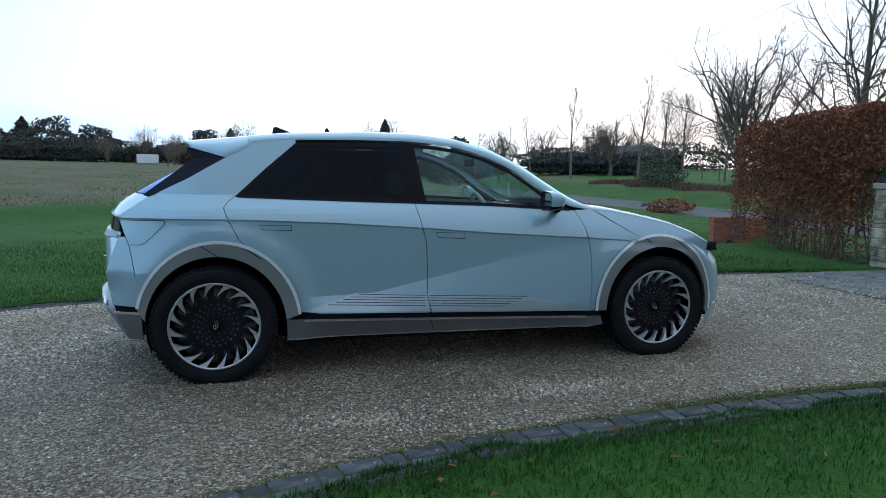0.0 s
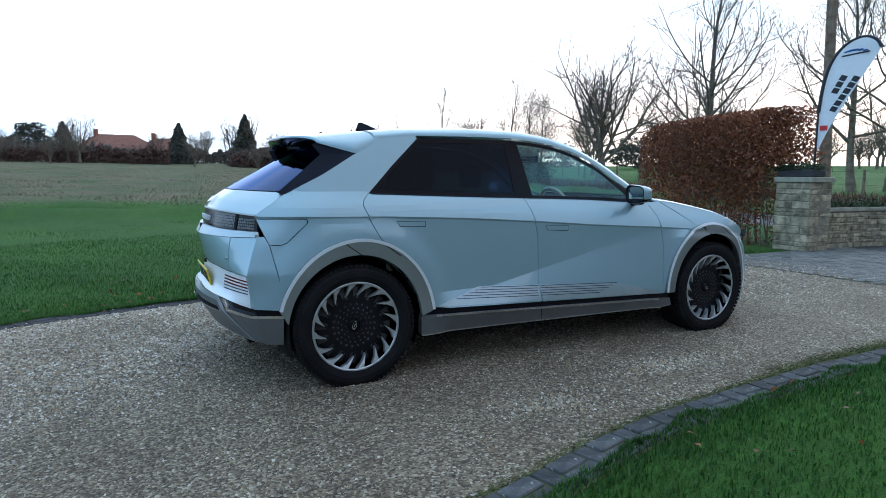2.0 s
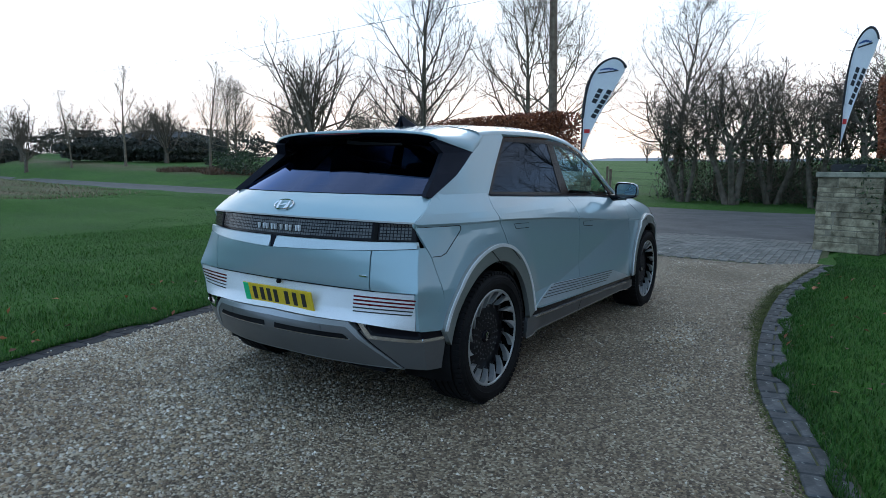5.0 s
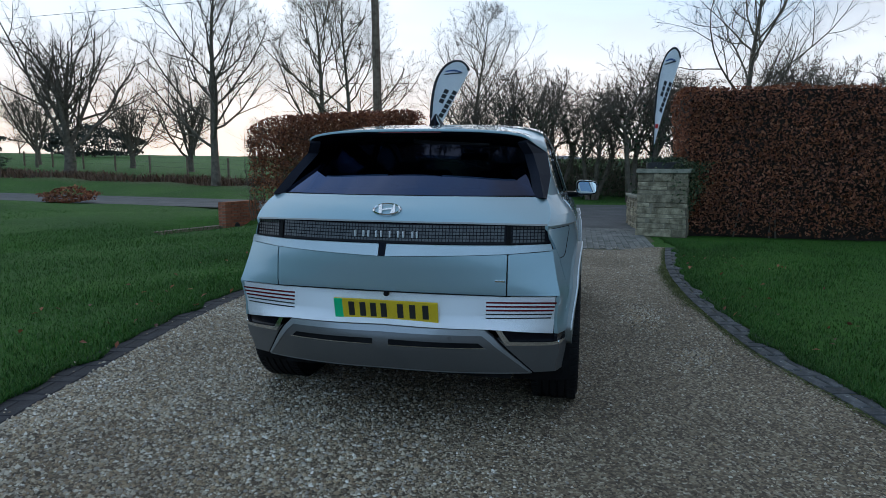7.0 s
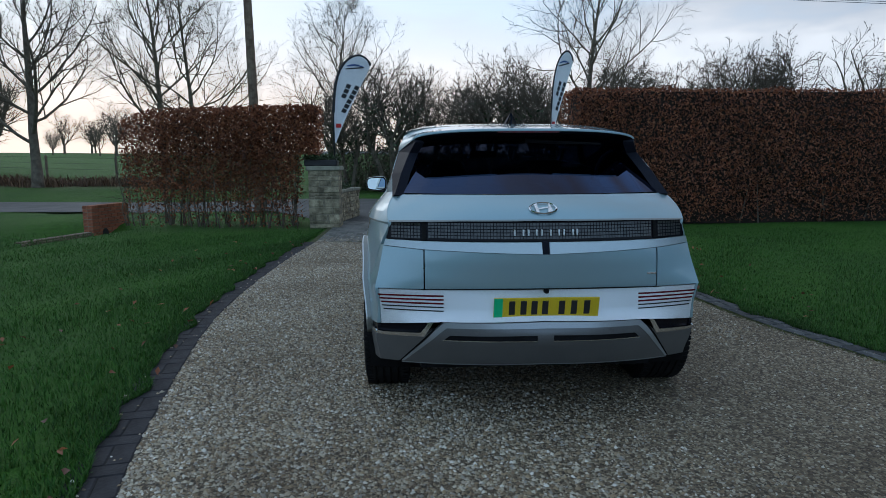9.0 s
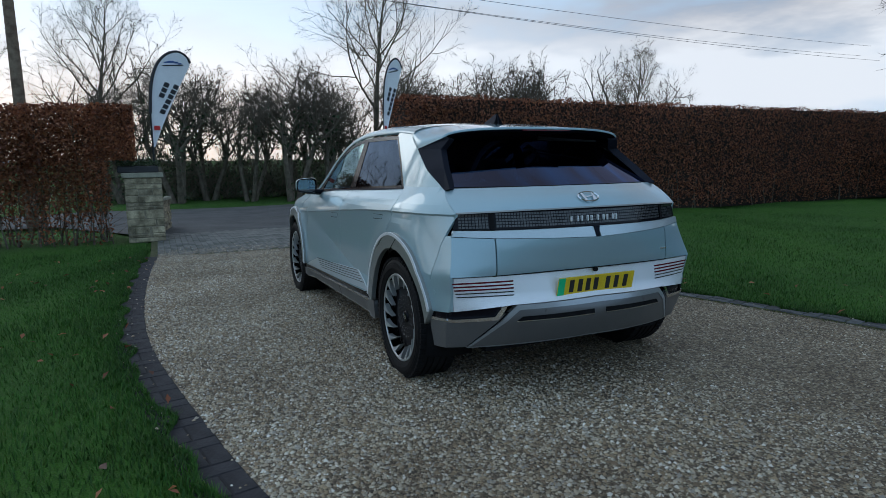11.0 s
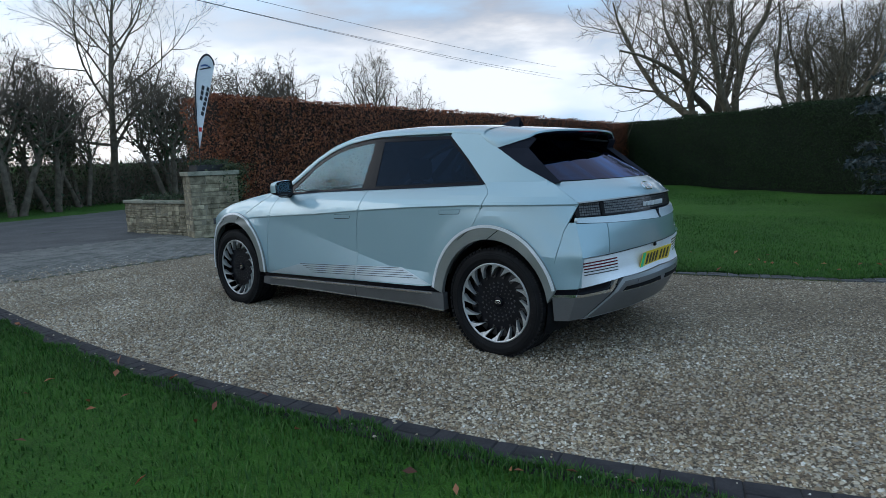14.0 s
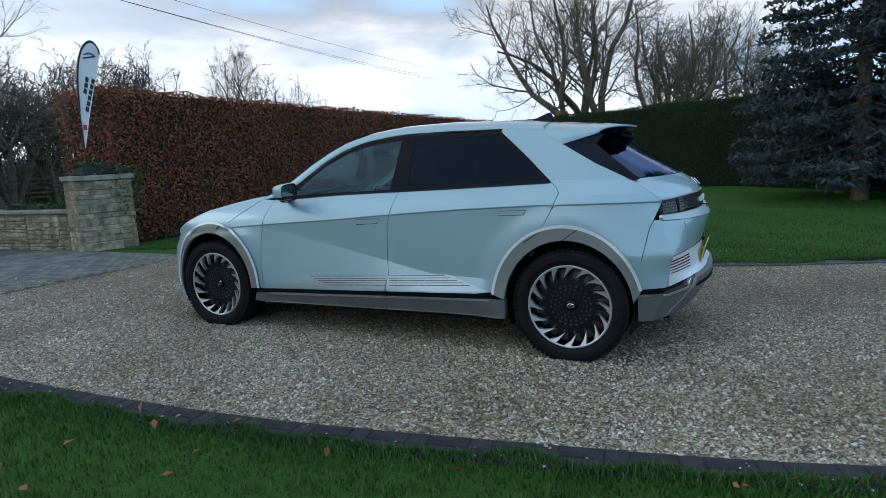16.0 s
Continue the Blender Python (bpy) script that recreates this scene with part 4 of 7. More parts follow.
def make_woods():
    for k, x, y, r, s in (
        ("spread", 28.6, 31.0, 20, 1.38), ("ash", 22.8, 16.9, 60, 1.10), ("fine", 30.0, 14.0, 200, 1.2), ("fine", 30.9, 12.8, 320, 1.1), ("fine", 24.4, -7.5, 0, 1.1),
        ("young", 27.0, 41.0, 40, 1.25), ("young", 26.5, 52.5, 100, 1.3), ("young", 24.0, 57.0, 210, 1.0), ("far", 17.5, 66, 20, 0.72), ("far", 11.3, 69.2, 130, 0.5), ("far", 21.5, 60, 250, 0.7), ("spread", 34, 58, 60, 0.9), ("fine", 24.8, 4.4, 90, 0.86), ("spread", 40, 45, 130, 0.95),
        ("old", 5.0, -25.4, 15, 1.28), ("old", 0.6, -25.6, 150, 0.95), ("old", 0.0, -29.0, 250, 0.95), ("old", -2.6, -27.2, 80, 0.85), ("far", 15.7, -15.4, 140, 0.68), ("scrub", 26.3, -17.2, 140, 1.42), ("scrub", 27.3, -16.6, 30, 1.42), ("birch", 25.6, -11.1, 0, 1.0), ("scrub", 25.0, -12.6, 210, 0.95),
        ("far", 14.8, 95.6, 70, 1.0), ("far", 12.2, 96.2, 200, 0.86), ("young", 17.1, 54.7, 10, 0.85), ("far", 27.5, 75.4, 40, 0.8), ("far", 30.0, 68.0, 160, 0.75), ("far", 23.4, 80.0, 310, 0.72), ("fine", 29.4, -28.4, 70, 0.85), ("spread", 34, 26, 210, 0.9), ("ash", 46, 62, 80, 0.9), ("spread", 36, 66, 300, 0.85), ("young", 33, 38, 300, 1.0), ("spread", 38, 34, 20, 0.85), ("fine", 34, 48, 35, 0.8),
    ):
        plant(k, x, y, r, s, "trees along the lane")
    for i, (x, y) in enumerate(((22.6, 3.4), (21.8, 1.4), (23.3, 0.2), (22.3, -1.4), (21.6, -3.0), (22.6, -4.6), (23.6, -6.0), (23.2, -9.6), (25.0, -10.6), (26.4, -13.2), (27.6, -16.0), (28.5, -19.5), (31, -24))):
        plant("scrub", x, y, 57 * i, 0.95 + 0.30 * ((i * 37) % 10) / 10, "hedgerow beside the lane")
    far = np.random.default_rng(5)
    for i in range(46):
        a = radians(far.uniform(26, 112))
        d = far.uniform(85, 150)
        plant("far", d * math.cos(a), d * math.sin(a), far.uniform(0, 360), far.uniform(0.45, 0.95), "distant trees")
    for i in range(18):
        a = radians(far.uniform(-16, 26))
        d = far.uniform(90, 150)
        plant("far", d * math.cos(a), d * math.sin(a), far.uniform(0, 360), far.uniform(0.4, 0.8), "distant trees")


def make_hedgerow(pts, h, n, label):
    """A straggling leafless hedge: upright tangled twigs with ivy in its foot."""
    pts = np.array(pts, float)
    o = np.array((*pts[0], 0.0))
    hedge = thing("hedgerow", label, "hedge", tuple(o), "hedgerow beside the lane")
    q = np.r_[0, np.cumsum(np.hypot(*np.diff(pts, axis=0).T))]
    t = rng.uniform(0, q[-1], n)
    x, y = np.interp(t, q, pts[:, 0]) + rng.normal(0, 0.45, n), np.interp(t, q, pts[:, 1]) + rng.normal(0, 0.3, n)
    top = h * (0.75 + 0.25 * np.sin(1.1 * t) * np.sin(0.37 * t + 1))
    z = lift(x, y) + top * rng.uniform(0, 0.85, n) ** 1.5
    s = np.c_[x, y, z]
    e = s + np.c_[rng.normal(0, 0.22, n), rng.normal(0, 0.22, n), rng.uniform(0.15, 0.6, n)]
    V, T = twig_soup(s - o, e - o, rng.uniform(0.006, 0.016, n))
    tagged(tri_soup("stemwork", V, T, BARK, hedge), kind="stuff")
    m = n
    k = rng.integers(0, n, m)
    c = s[k] + rng.normal(0, 0.2, (m, 3))
    c[:, 2] = np.maximum(c[:, 2], lift(c[:, 0], c[:, 1]) + 0.03)
    tagged(tri_soup("ivy", *leaf_soup(c - o, 0.13), IVY, hedge), kind="stuff")


def leafy_mound(name, label, category, mat, x, y, half, h, n, size, seed, group="", turn=0.0, cone=False):
    """An evergreen bush, hedge or fir a long way off: a crown of many small leaves on a trunk."""
    g = np.random.default_rng(seed)
    ob = thing(name, label, category, (x, y, float(lift(x, y))), group)
    ob.rotation_euler = (0, 0, radians(turn))
    p = g.normal(size=(n, 3))
    p /= np.linalg.norm(p, axis=1)[:, None]
    p *= g.uniform(0.55, 1.0, n)[:, None] ** 0.4
    p = p * (1 + 0.22 * np.sin(5 * p[:, [1]] + seed) * np.sin(4 * p[:, [0]]) + 0.15 * np.sin(9 * p[:, [2]]))
    if cone:
        z = g.uniform(0, 1, n) ** 1.4
        p = np.c_[p[:, :2] * ((1 - z) ** 0.8)[:, None] * (0.95 + 0.12 * np.sin(31 * z))[:, None], z * 2 - 1]
    p = np.c_[p[:, 0] * half[0], p[:, 1] * half[1], (p[:, 2] + 1) * h / 2]
    p[:, 2] = np.maximum(p[:, 2], 0.03)
    tube_bm = tube(bmesh.new(), [(0, 0, -0.2), (0, 0, h * 0.6)], [0.04 * h, 0.02 * h], 7)
    part("trunk", tube_bm, BARK, ob)
    tagged(tri_soup("crown", *leaf_soup(p, size), mat, ob), kind="stuff")
    return ob


def make_thicket(name, label, category, mat, x, y, length, h, n, size, seed, group):
    """A stretch of dense far thicket, leaved or twiggy down to the ground, with an uneven top."""
    g = np.random.default_rng(seed)
    ob = thing(name, label, category, (x, y, float(lift(x, y))), group)
    px, py = g.uniform(-0.5, 0.5, n) * length, g.uniform(-1.2, 1.2, n)
    wx = px + x
    top = h * (0.80 + 0.12 * np.sin(0.9 * wx) + 0.10 * np.sin(2.3 * wx + seed) + 0.07 * np.sin(5.1 * wx))
    pz = top * g.uniform(0, 1, n) ** 0.75 + 0.12 * h * g.normal(size=n) * (g.uniform(0, 1, n) < 0.12)
    V, T = leaf_soup(np.c_[px, py, np.maximum(pz, 0.02)], size, None, 0.5)
    tagged(tri_soup("foliage", V, T, mat, ob), kind="stuff")
    m = 60
    s = np.c_[g.uniform(-0.5, 0.5, m) * length, g.uniform(-1, 1, m), np.zeros(m)]
    e = s + np.c_[g.normal(0, 0.4, m), g.normal(0, 0.3, m), h * g.uniform(0.7, 1.15, m)]
    V, T = twig_soup(s, e, 0.03)
    tagged(tri_soup("stemwork", V, T, BARK, ob), kind="stuff")
    return ob


make_kerb("kerb_north", NORTH, 1, "dark purple-grey paver kerb along the lawn", KERB_DARK)
make_kerb("kerb_south", SOUTH, -1, "mossy grey paver kerb along the lawn", KERB)
make_apron()
make_pier(7.48, 8.03, -2.98, -2.05, 1.22, "squared buff stone gate pier with ivy on its back", -15)
make_pier(7.55, 8.15, 2.10, 2.72, 1.18, "squared buff stone gate pier beside a hedge")
make_wall("rubble_wall", [(8.02, -2.42), (9.3, -2.26), (10.6, -2.20)], 0.66, 0.36, "low rubble stone wall running to the lane")
make_wall("rubble_wall", [(8.16, 2.42), (9.3, 2.34), (10.6, 2.12)], 0.66, 0.36, "low rubble stone wall curving to the lane")
make_south_hedge()
make_north_hedge()
make_conifer_hedge()
make_spruce(-4.7, -11.3, 9.0, 3.0)
make_woods()
make_hedgerow([(26.5, 3.0), (27.0, -3), (27.8, -9), (31, -16), (36, -24)], 2.6, 9000, "dark hedgerow at the far side of the pasture strip")
make_hedgerow([(24.0, 4.5), (24.2, -2), (24.6, -8), (27.4, -13), (30.5, -21), (36, -30)], 3.0, 17000, "dark straggling leafless hedgerow along the pasture")

# ---- planters, banners, pole and wires ----
FABRIC = plain("white_banner_cloth", (0.72, 0.74, 0.78), (0.78, 0.80, 0.83), 4, 0.7, 0, 0.001, 200)
BLUE = plain("blue_print", (0.02, 0.06, 0.22), (0.03, 0.10, 0.32), 8, 0.6)
RED = plain("red_print", (0.50, 0.02, 0.02), (0.58, 0.03, 0.03), 8, 0.6)
PRINT = plain("black_print", (0.015, 0.015, 0.02), (0.022, 0.022, 0.028), 8, 0.6)
WHITE = plain("white_sheet_metal", (0.66, 0.68, 0.70), (0.74, 0.76, 0.78), 2, 0.5)
ROOF = plain("red_roof_tile", (0.16, 0.065, 0.045), (0.22, 0.095, 0.065), 2, 0.85, 0, 0.02, 6)
# aerial haze is put into the hills' blue-grey colour
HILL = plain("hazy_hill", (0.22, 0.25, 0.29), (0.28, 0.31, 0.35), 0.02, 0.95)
OLDTILE = plain("weathered_brown_tile", (0.10, 0.066, 0.055), (0.15, 0.10, 0.085), 2, 0.85, 0, 0.02, 6)
RENDER = plain("pale_house_wall", (0.45, 0.42, 0.37), (0.55, 0.52, 0.47), 2, 0.9)
SHED = plain("dark_shed_cladding", (0.03, 0.035, 0.04), (0.05, 0.055, 0.06), 2, 0.8)
# paler and greyer than the near conifers: distance haze put into the leaf colour
FARGREEN = leafy("hazed_evergreen", [(0.040, 0.046, 0.038), (0.060, 0.066, 0.054), (0.085, 0.086, 0.070)], 0.8, 0.1)
# twig tones brightened to grey, with distance haze put into the colour
THICKET = leafy("hazed_thicket_twig", [(0.11, 0.100, 0.088), (0.15, 0.138, 0.118), (0.20, 0.178, 0.150)], 0.85, 0.1)
FIELDHEDGE = leafy("brown_hedge_twig", [(0.085, 0.050, 0.044), (0.125, 0.074, 0.062), (0.18, 0.11, 0.085)], 0.85, 0.1)
TERRACOTTA = plain("black_trough", (0.02, 0.02, 0.023), (0.035, 0.035, 0.04), 6, 0.6)


def make_planter(x, y, z):
    p = thing("planter_trough", "black plastic planter trough with trailing plants on a pier", "planter", (x, y, z), "pier planters")
    bm = bmesh.new()
    box(bm, -0.16, 0.16, -0.34, 0.34, 0, 0.13, 0.02)
    part("trough", bm, TERRACOTTA, p)
    bm = bmesh.new()
    box(bm, -0.14, 0.14, -0.32, 0.32, 0.118, 0.138)
    part("compost", bm, SOIL, p)
    n = 900
    c = np.c_[rng.normal(0, 0.12, n), rng.uniform(-0.36, 0.36, n), 0.13 + np.abs(rng.normal(0, 0.05, n))]
    tagged(tri_soup("greenery", *leaf_soup(c, 0.045), IVY, p), kind="stuff")


def make_banner(x, y, z, turn, label, wide=1.0):
    """A teardrop banner on a bent pole; the cloth lies in the local x-z plane and leans to +x."""
    b = thing("banner_flag", label, "banner", (x, y, z), "banner flags")
    b.rotation_euler = (0, 0, radians(turn))
    b.scale = (1.08 * wide, 1.08, 1.08)
    pole = [(0, 0, -0.15), (0, 0, 0.4), (0.0, 0, 0.9), (0.03, 0, 1.35), (0.10, 0, 1.66), (0.22, 0, 1.87), (0.36, 0, 1.97), (0.48, 0, 1.98), (0.58, 0, 1.90), (0.62, 0, 1.80)]
    part("pole", tube(bmesh.new(), pole, [0.014, 0.013, 0.012, 0.011, 0.010, 0.009, 0.008, 0.007, 0.006, 0.005], 8), GLOSS_POLE, b, "thin black pole")
    left = [(0.0, 0.34), (0.0, 0.9), (0.03, 1.35), (0.10, 1.66), (0.22, 1.87), (0.36, 1.97), (0.48, 1.98), (0.58, 1.90)]
    right = [(0.03, 0.34), (0.17, 0.75), (0.34, 1.15), (0.47, 1.45), (0.53, 1.58), (0.57, 1.67), (0.60, 1.74), (0.62, 1.80)]
    def soft(line):
        for _ in range(2):
            line = [line[0]] + [tuple(a + (b - a) * f for a, b in zip(p, q)) for p, q in zip(line, line[1:]) for f in (0.25, 0.75)] + [line[-1]]
        return line
    left, right = soft(left), soft(right)
    bm = bmesh.new()
    n = 8
    rows = []
    for (xa, za), (xb, zb) in zip(left, right):
        rows.append([(xa + (xb - xa) * j / n, 0.012 * math.sin(3 * j / n + 2 * za), za + (zb - za) * j / n) for j in range(n + 1)])
    for s in (-1, 1):
        vs = [[bm.verts.new((px, py + s * 0.0015, pz)) for px, py, pz in r] for r in rows]
        for r, q in zip(vs, vs[1:]):
            for j in range(n):
                bm.faces.new((r[j], r[j + 1], q[j + 1], q[j]) if s < 0 else (r[j], q[j], q[j + 1], r[j + 1]))
    part("cloth", bm, FABRIC, b, "white printed cloth", True)
    sleeve = soft([(px, 0, pz) for px, _, pz in pole[2:]])
    part("sleeve", tube(bmesh.new(), sleeve, [0.022] * len(sleeve), 8), PRINT, b, "dark blue-black sleeve")
    # print on both faces: bars for the lettering, a blue swoosh and a red square
    def bar(name, cx, cz, w, h, ang, mat):
        for s in (-1, 1):
            bm = bmesh.new()
            box(bm, -w / 2, w / 2, s * 0.016 - 0.001, s * 0.016 + 0.001, -h / 2, h / 2)
            bmesh.ops.rotate(bm, cent=(0, 0, 0), matrix=Matrix.Rotation(radians(-ang), 3, "Y"), verts=bm.verts)
            bmesh.ops.translate(bm, vec=(cx, 0, cz), verts=bm.verts)
            part(name, bm, mat, b)
    for k in range(3):
        bar("print_bar", 0.175 + 0.036 * k, 1.215 + 0.090 * k, 0.074, 0.080, -24, PRINT)
    for k in range(6):
        bar("print_bar", 0.170 + 0.042 * k, 0.94 + 0.086 * k, 0.074, 0.077, -26, PRINT)
    bar("red_square", 0.075, 0.66, 0.085, 0.075, 0, RED)
    bar("small_print", 0.36, 1.735, 0.30, 0.022, 8, PRINT)
    for k in range(5):
        bar("blue_mark", 0.26 + 0.05 * k, 1.775 + 0.018 * math.sin(k * 0.8), 0.052, 0.022 + 0.008 * (k in (1, 2, 3)), 10, BLUE)


GLOSS_POLE = plain("black_pole", (0.012, 0.012, 0.014), (0.02, 0.02, 0.022), 8, 0.4)


def make_pole(x, y, h):
    z = float(lift(x, y))
    p = thing("telegraph_pole", "tall brown timber telegraph pole beside the lane", "pole", (x, y, z))
    part("post", tube(bmesh.new(), [(0, 0, -0.3), (-0.03 * h, 0, h * 0.5), (-0.06 * h, 0, h)], [0.14, 0.125, 0.10], 12), TIMBER, p)
    bm = box(bmesh.new(), -0.05 - 0.058 * h, 0.05 - 0.058 * h, -0.5, 0.5, h - 0.5, h - 0.39, 0.008)
    part("crossarm", bm, TIMBER, p)
    for s in (-0.42, 0.42):
        part("insulator", tube(bmesh.new(), [(-0.058 * h, s, h - 0.39), (-0.058 * h, s, h - 0.33), (-0.058 * h, s, h - 0.28)], [0.03, 0.04, 0.02], 8), WHITE, p)


def make_wire(a, b, sag):
    a, b = Vector(a), Vector(b)
    pts = [a.lerp(b, t) - Vector((0, 0, 4 * sag * t * (1 - t))) for t in [i / 24 for i in range(25)]]
    part_ = part("overhead_wire", tube(bmesh.new(), pts, [0.008] * 25, 5), PRINT)
    return tagged(part_, "thin black overhead wire strung along the lane", "wire", "overhead wires")


def make_fence(pts, label):
    f = thing("field_fence", label, "fence", (*pts[0], 0))
    o = Vector((*pts[0], 0))
    tops = []
    for a, b in zip(pts, pts[1:]):
        n = max(1, int(math.hypot(b[0] - a[0], b[1] - a[1]) / 3.2))
        for i in range(n):
            x, y = a[0] + (b[0] - a[0]) * i / n, a[1] + (b[1] - a[1]) * i / n
            z = float(lift(x, y))
            bm = box(bmesh.new(), -0.05, 0.05, -0.05, 0.05, -0.2, 1.15, 0.01)
            bmesh.ops.translate(bm, vec=(x - o.x, y - o.y, z), verts=bm.verts)
            part("post", bm, TIMBER, f)
            tops.append(Vector((x - o.x, y - o.y, z)))
    for hgt in (0.45, 0.75, 1.05):
        part("wire", tube(bmesh.new(), [t + Vector((0, 0, hgt)) for t in tops], [0.006] * len(tops), 4), SHED, f)


def make_gate(x, y, turn):
    g = thing("field_gate", "weathered five-bar timber field gate across the lane", "gate", (x, y, float(lift(x, y))))
    g.rotation_euler = (0, 0, radians(turn))
    for k in range(5):
        part("rail", box(bmesh.new(), -1.4, 1.4, -0.02, 0.02, 0.25 + 0.2 * k, 0.33 + 0.2 * k, 0.005), TIMBER, g)
    for s in (-1.36, 1.36):
        part("stile", box(bmesh.new(), s - 0.05, s + 0.05, -0.03, 0.03, 0.15, 1.25, 0.005), TIMBER, g)
        part("gate_post", box(bmesh.new(), s * 1.12 - 0.08, s * 1.12 + 0.08, -0.08, 0.08, -0.2, 1.4, 0.01), TIMBER, g)
    bm = bmesh.new()
    tube(bm, [(-1.3, 0.025, 0.3), (1.3, 0.025, 1.1)], [0.035, 0.035], 4)
    part("brace", bm, TIMBER, g)


def make_house(x, y, w, d, h, roof_h, turn, label, wall=None, tiles=None):
    z = float(lift(x, y))
    hs = thing("house", label, "house", (x, y, z), "distant houses")
    hs.rotation_euler = (0, 0, radians(turn))
    part("wall", box(bmesh.new(), -w / 2, w / 2, -d / 2, d / 2, -0.5, h), wall or RENDER, hs)
    bm = bmesh.new()
    v = [bm.verts.new(p) for p in ((-w / 2 - 0.4, -d / 2 - 0.4, h - 0.1), (w / 2 + 0.4, -d / 2 - 0.4, h - 0.1), (w / 2 + 0.4, d / 2 + 0.4, h - 0.1), (-w / 2 - 0.4, d / 2 + 0.4, h - 0.1), (-w / 4, 0, h + roof_h), (w / 4, 0, h + roof_h))]
    for f in ((0, 1, 5, 4), (1, 2, 5), (2, 3, 4, 5), (3, 0, 4), (3, 2, 1, 0)):
        bm.faces.new([v[i] for i in f])
    roof = part("roof", bm, (tiles or ROOF) if wall is None else wall, hs, "brown tiled hipped roof" if tiles else "red tiled hipped roof" if wall is None else "")
    if wall is None:
        part("chimney", box(bmesh.new(), -w / 4 - 0.35, -w / 4 + 0.35, -0.35, 0.35, h + roof_h - 0.8, h + roof_h + 0.9), BRICK, roof)
        for i in range(3):
            cx = -w / 2 + w * (i + 0.5) / 3
            win = part("window", box(bmesh.new(), cx - 0.6, cx + 0.6, -d / 2 - 0.04, -d / 2 + 0.06, 1.0, 2.2), WHITE, hs)
            part("pane", box(bmesh.new(), cx - 0.5, cx + 0.5, -d / 2 - 0.06, -d / 2 - 0.045, 1.1, 2.1), SHED, win)
    return hs


def make_container(x, y, turn):
    c = thing("storage_container", "small white storage container at the field's far edge", "container", (x, y, float(lift(x, y))))
    c.rotation_euler = (0, 0, radians(turn))
    bm = box(bmesh.new(), -1.5, 1.5, -0.9, 0.9, 0.1, 1.5, 0.04)
    part("body", bm, WHITE, c)
    for i in range(12):
        part("rib", box(bmesh.new(), -1.43 + 0.25 * i, -1.33 + 0.25 * i, -0.93, -0.9, 0.2, 1.4), WHITE, c)


def make_brick_culvert(x, y, z, turn):
    """A headwall over the ditch, laid in stretcher bond, its end grain facing the lawn."""
    c = thing("brick_culvert", "red brick culvert headwall over a ditch by the hedge", "brick wall", (x, y, z))
    c.rotation_euler = (0, 0, radians(turn))
    length, rows = 1.35, 10
    part("core", box(bmesh.new(), 0.012, length - 0.012, -0.098, 0.098, -0.15, rows * 0.075 - 0.012), MORTAR, c)
    me = bpy.data.meshes.new("brick")
    bm = box(bmesh.new(), 0.004, 0.221, -0.052, 0.052, 0, 0.065, 0.004)
    bm.to_mesh(me)
    bm.free()
    me.materials.append(BRICK)
    for k in range(rows):
        q = -0.1125 if k % 2 else 0.0
        while q < length - 0.12:
            for s in (-1, 1):
                piece("brick", me, c, pose(max(q, 0.0), s * 0.056, 0.075 * k))
            q += 0.225
    bm = bmesh.new()
    tube(bm, [(0.42, -0.118, 0.12), (0.42, -0.10, 0.12)], [0.10, 0.10], 16)
    part("pipe_mouth", bm, PRINT, c, "black mouth of a drain pipe")
    return c


def make_plank(x, y, turn):
    p = thing("timber_edging", "grey weathered timber edging over the ditch", "timber", (x, y, float(lift(x, y)) - 0.22))
    p.rotation_euler = (0, 0, radians(turn))
    part("board", box(bmesh.new(), -0.85, 0.85, -0.03, 0.03, -0.06, 0.14, 0.008), TIMBER, p)
    part("top_board", box(bmesh.new(), -0.85, 0.85, 0.0, 0.16, 0.14, 0.17, 0.008), TIMBER, p)


make_planter(7.74, -2.50, 1.305)
make_planter(7.84, 2.48, 1.265)
make_banner(7.76, 2.20, 1.37, -70, "white teardrop banner with dark edging on a gate pier", 1.2)
make_banner(7.60, -2.25, 1.40, -110, "narrow white teardrop banner curled by the wind above a gate pier", 0.62)
make_pole(12.75, 4.97, 6.7)
make_wire((12.35, 4.55, 6.42), (20.0, -40.0, 7.5), 0.3)
make_wire((12.35, 5.39, 6.42), (21.2, -40.0, 8.0), 0.3)
make_wire((12.35, 4.97, 6.70), (20.6, -40.0, 8.5), 0.25)
make_wire((12.35, 5.39, 6.42), (26.0, 62.0, 10.0), 0.4)
make_fence([(26.5, 8), (29.0, 20), (33.0, 34), (38, 52), (44, 72)], "post and wire fence along a green pasture")
make_fence([(24, 7), (24.5, -2), (26.5, -10), (32, -22)], "post and wire fence behind the hedgerow")
make_gate(25.4, -12.2, 62)
make_house(-3.5, 128, 13, 9, 2.4, 2.6, 8, "distant bungalow with a red tiled hipped roof")
make_house(4.6, 120.9, 8, 7, 2.2, 2.2, -20, "distant cottage with a red tiled roof")
make_house(27.5, 91.3, 11, 8, 2.2, 2.8, -30, "distant house with a weathered brown tiled roof behind trees", None, OLDTILE)
make_house(56, 92, 17, 8, 2.6, 1.6, -25, "long dark farm shed beyond the pasture", SHED)
make_container(-22.6, 103, 4)
make_brick_culvert(8.50, 7.62, -0.31, -8)
make_plank(6.9, 7.35, -14)
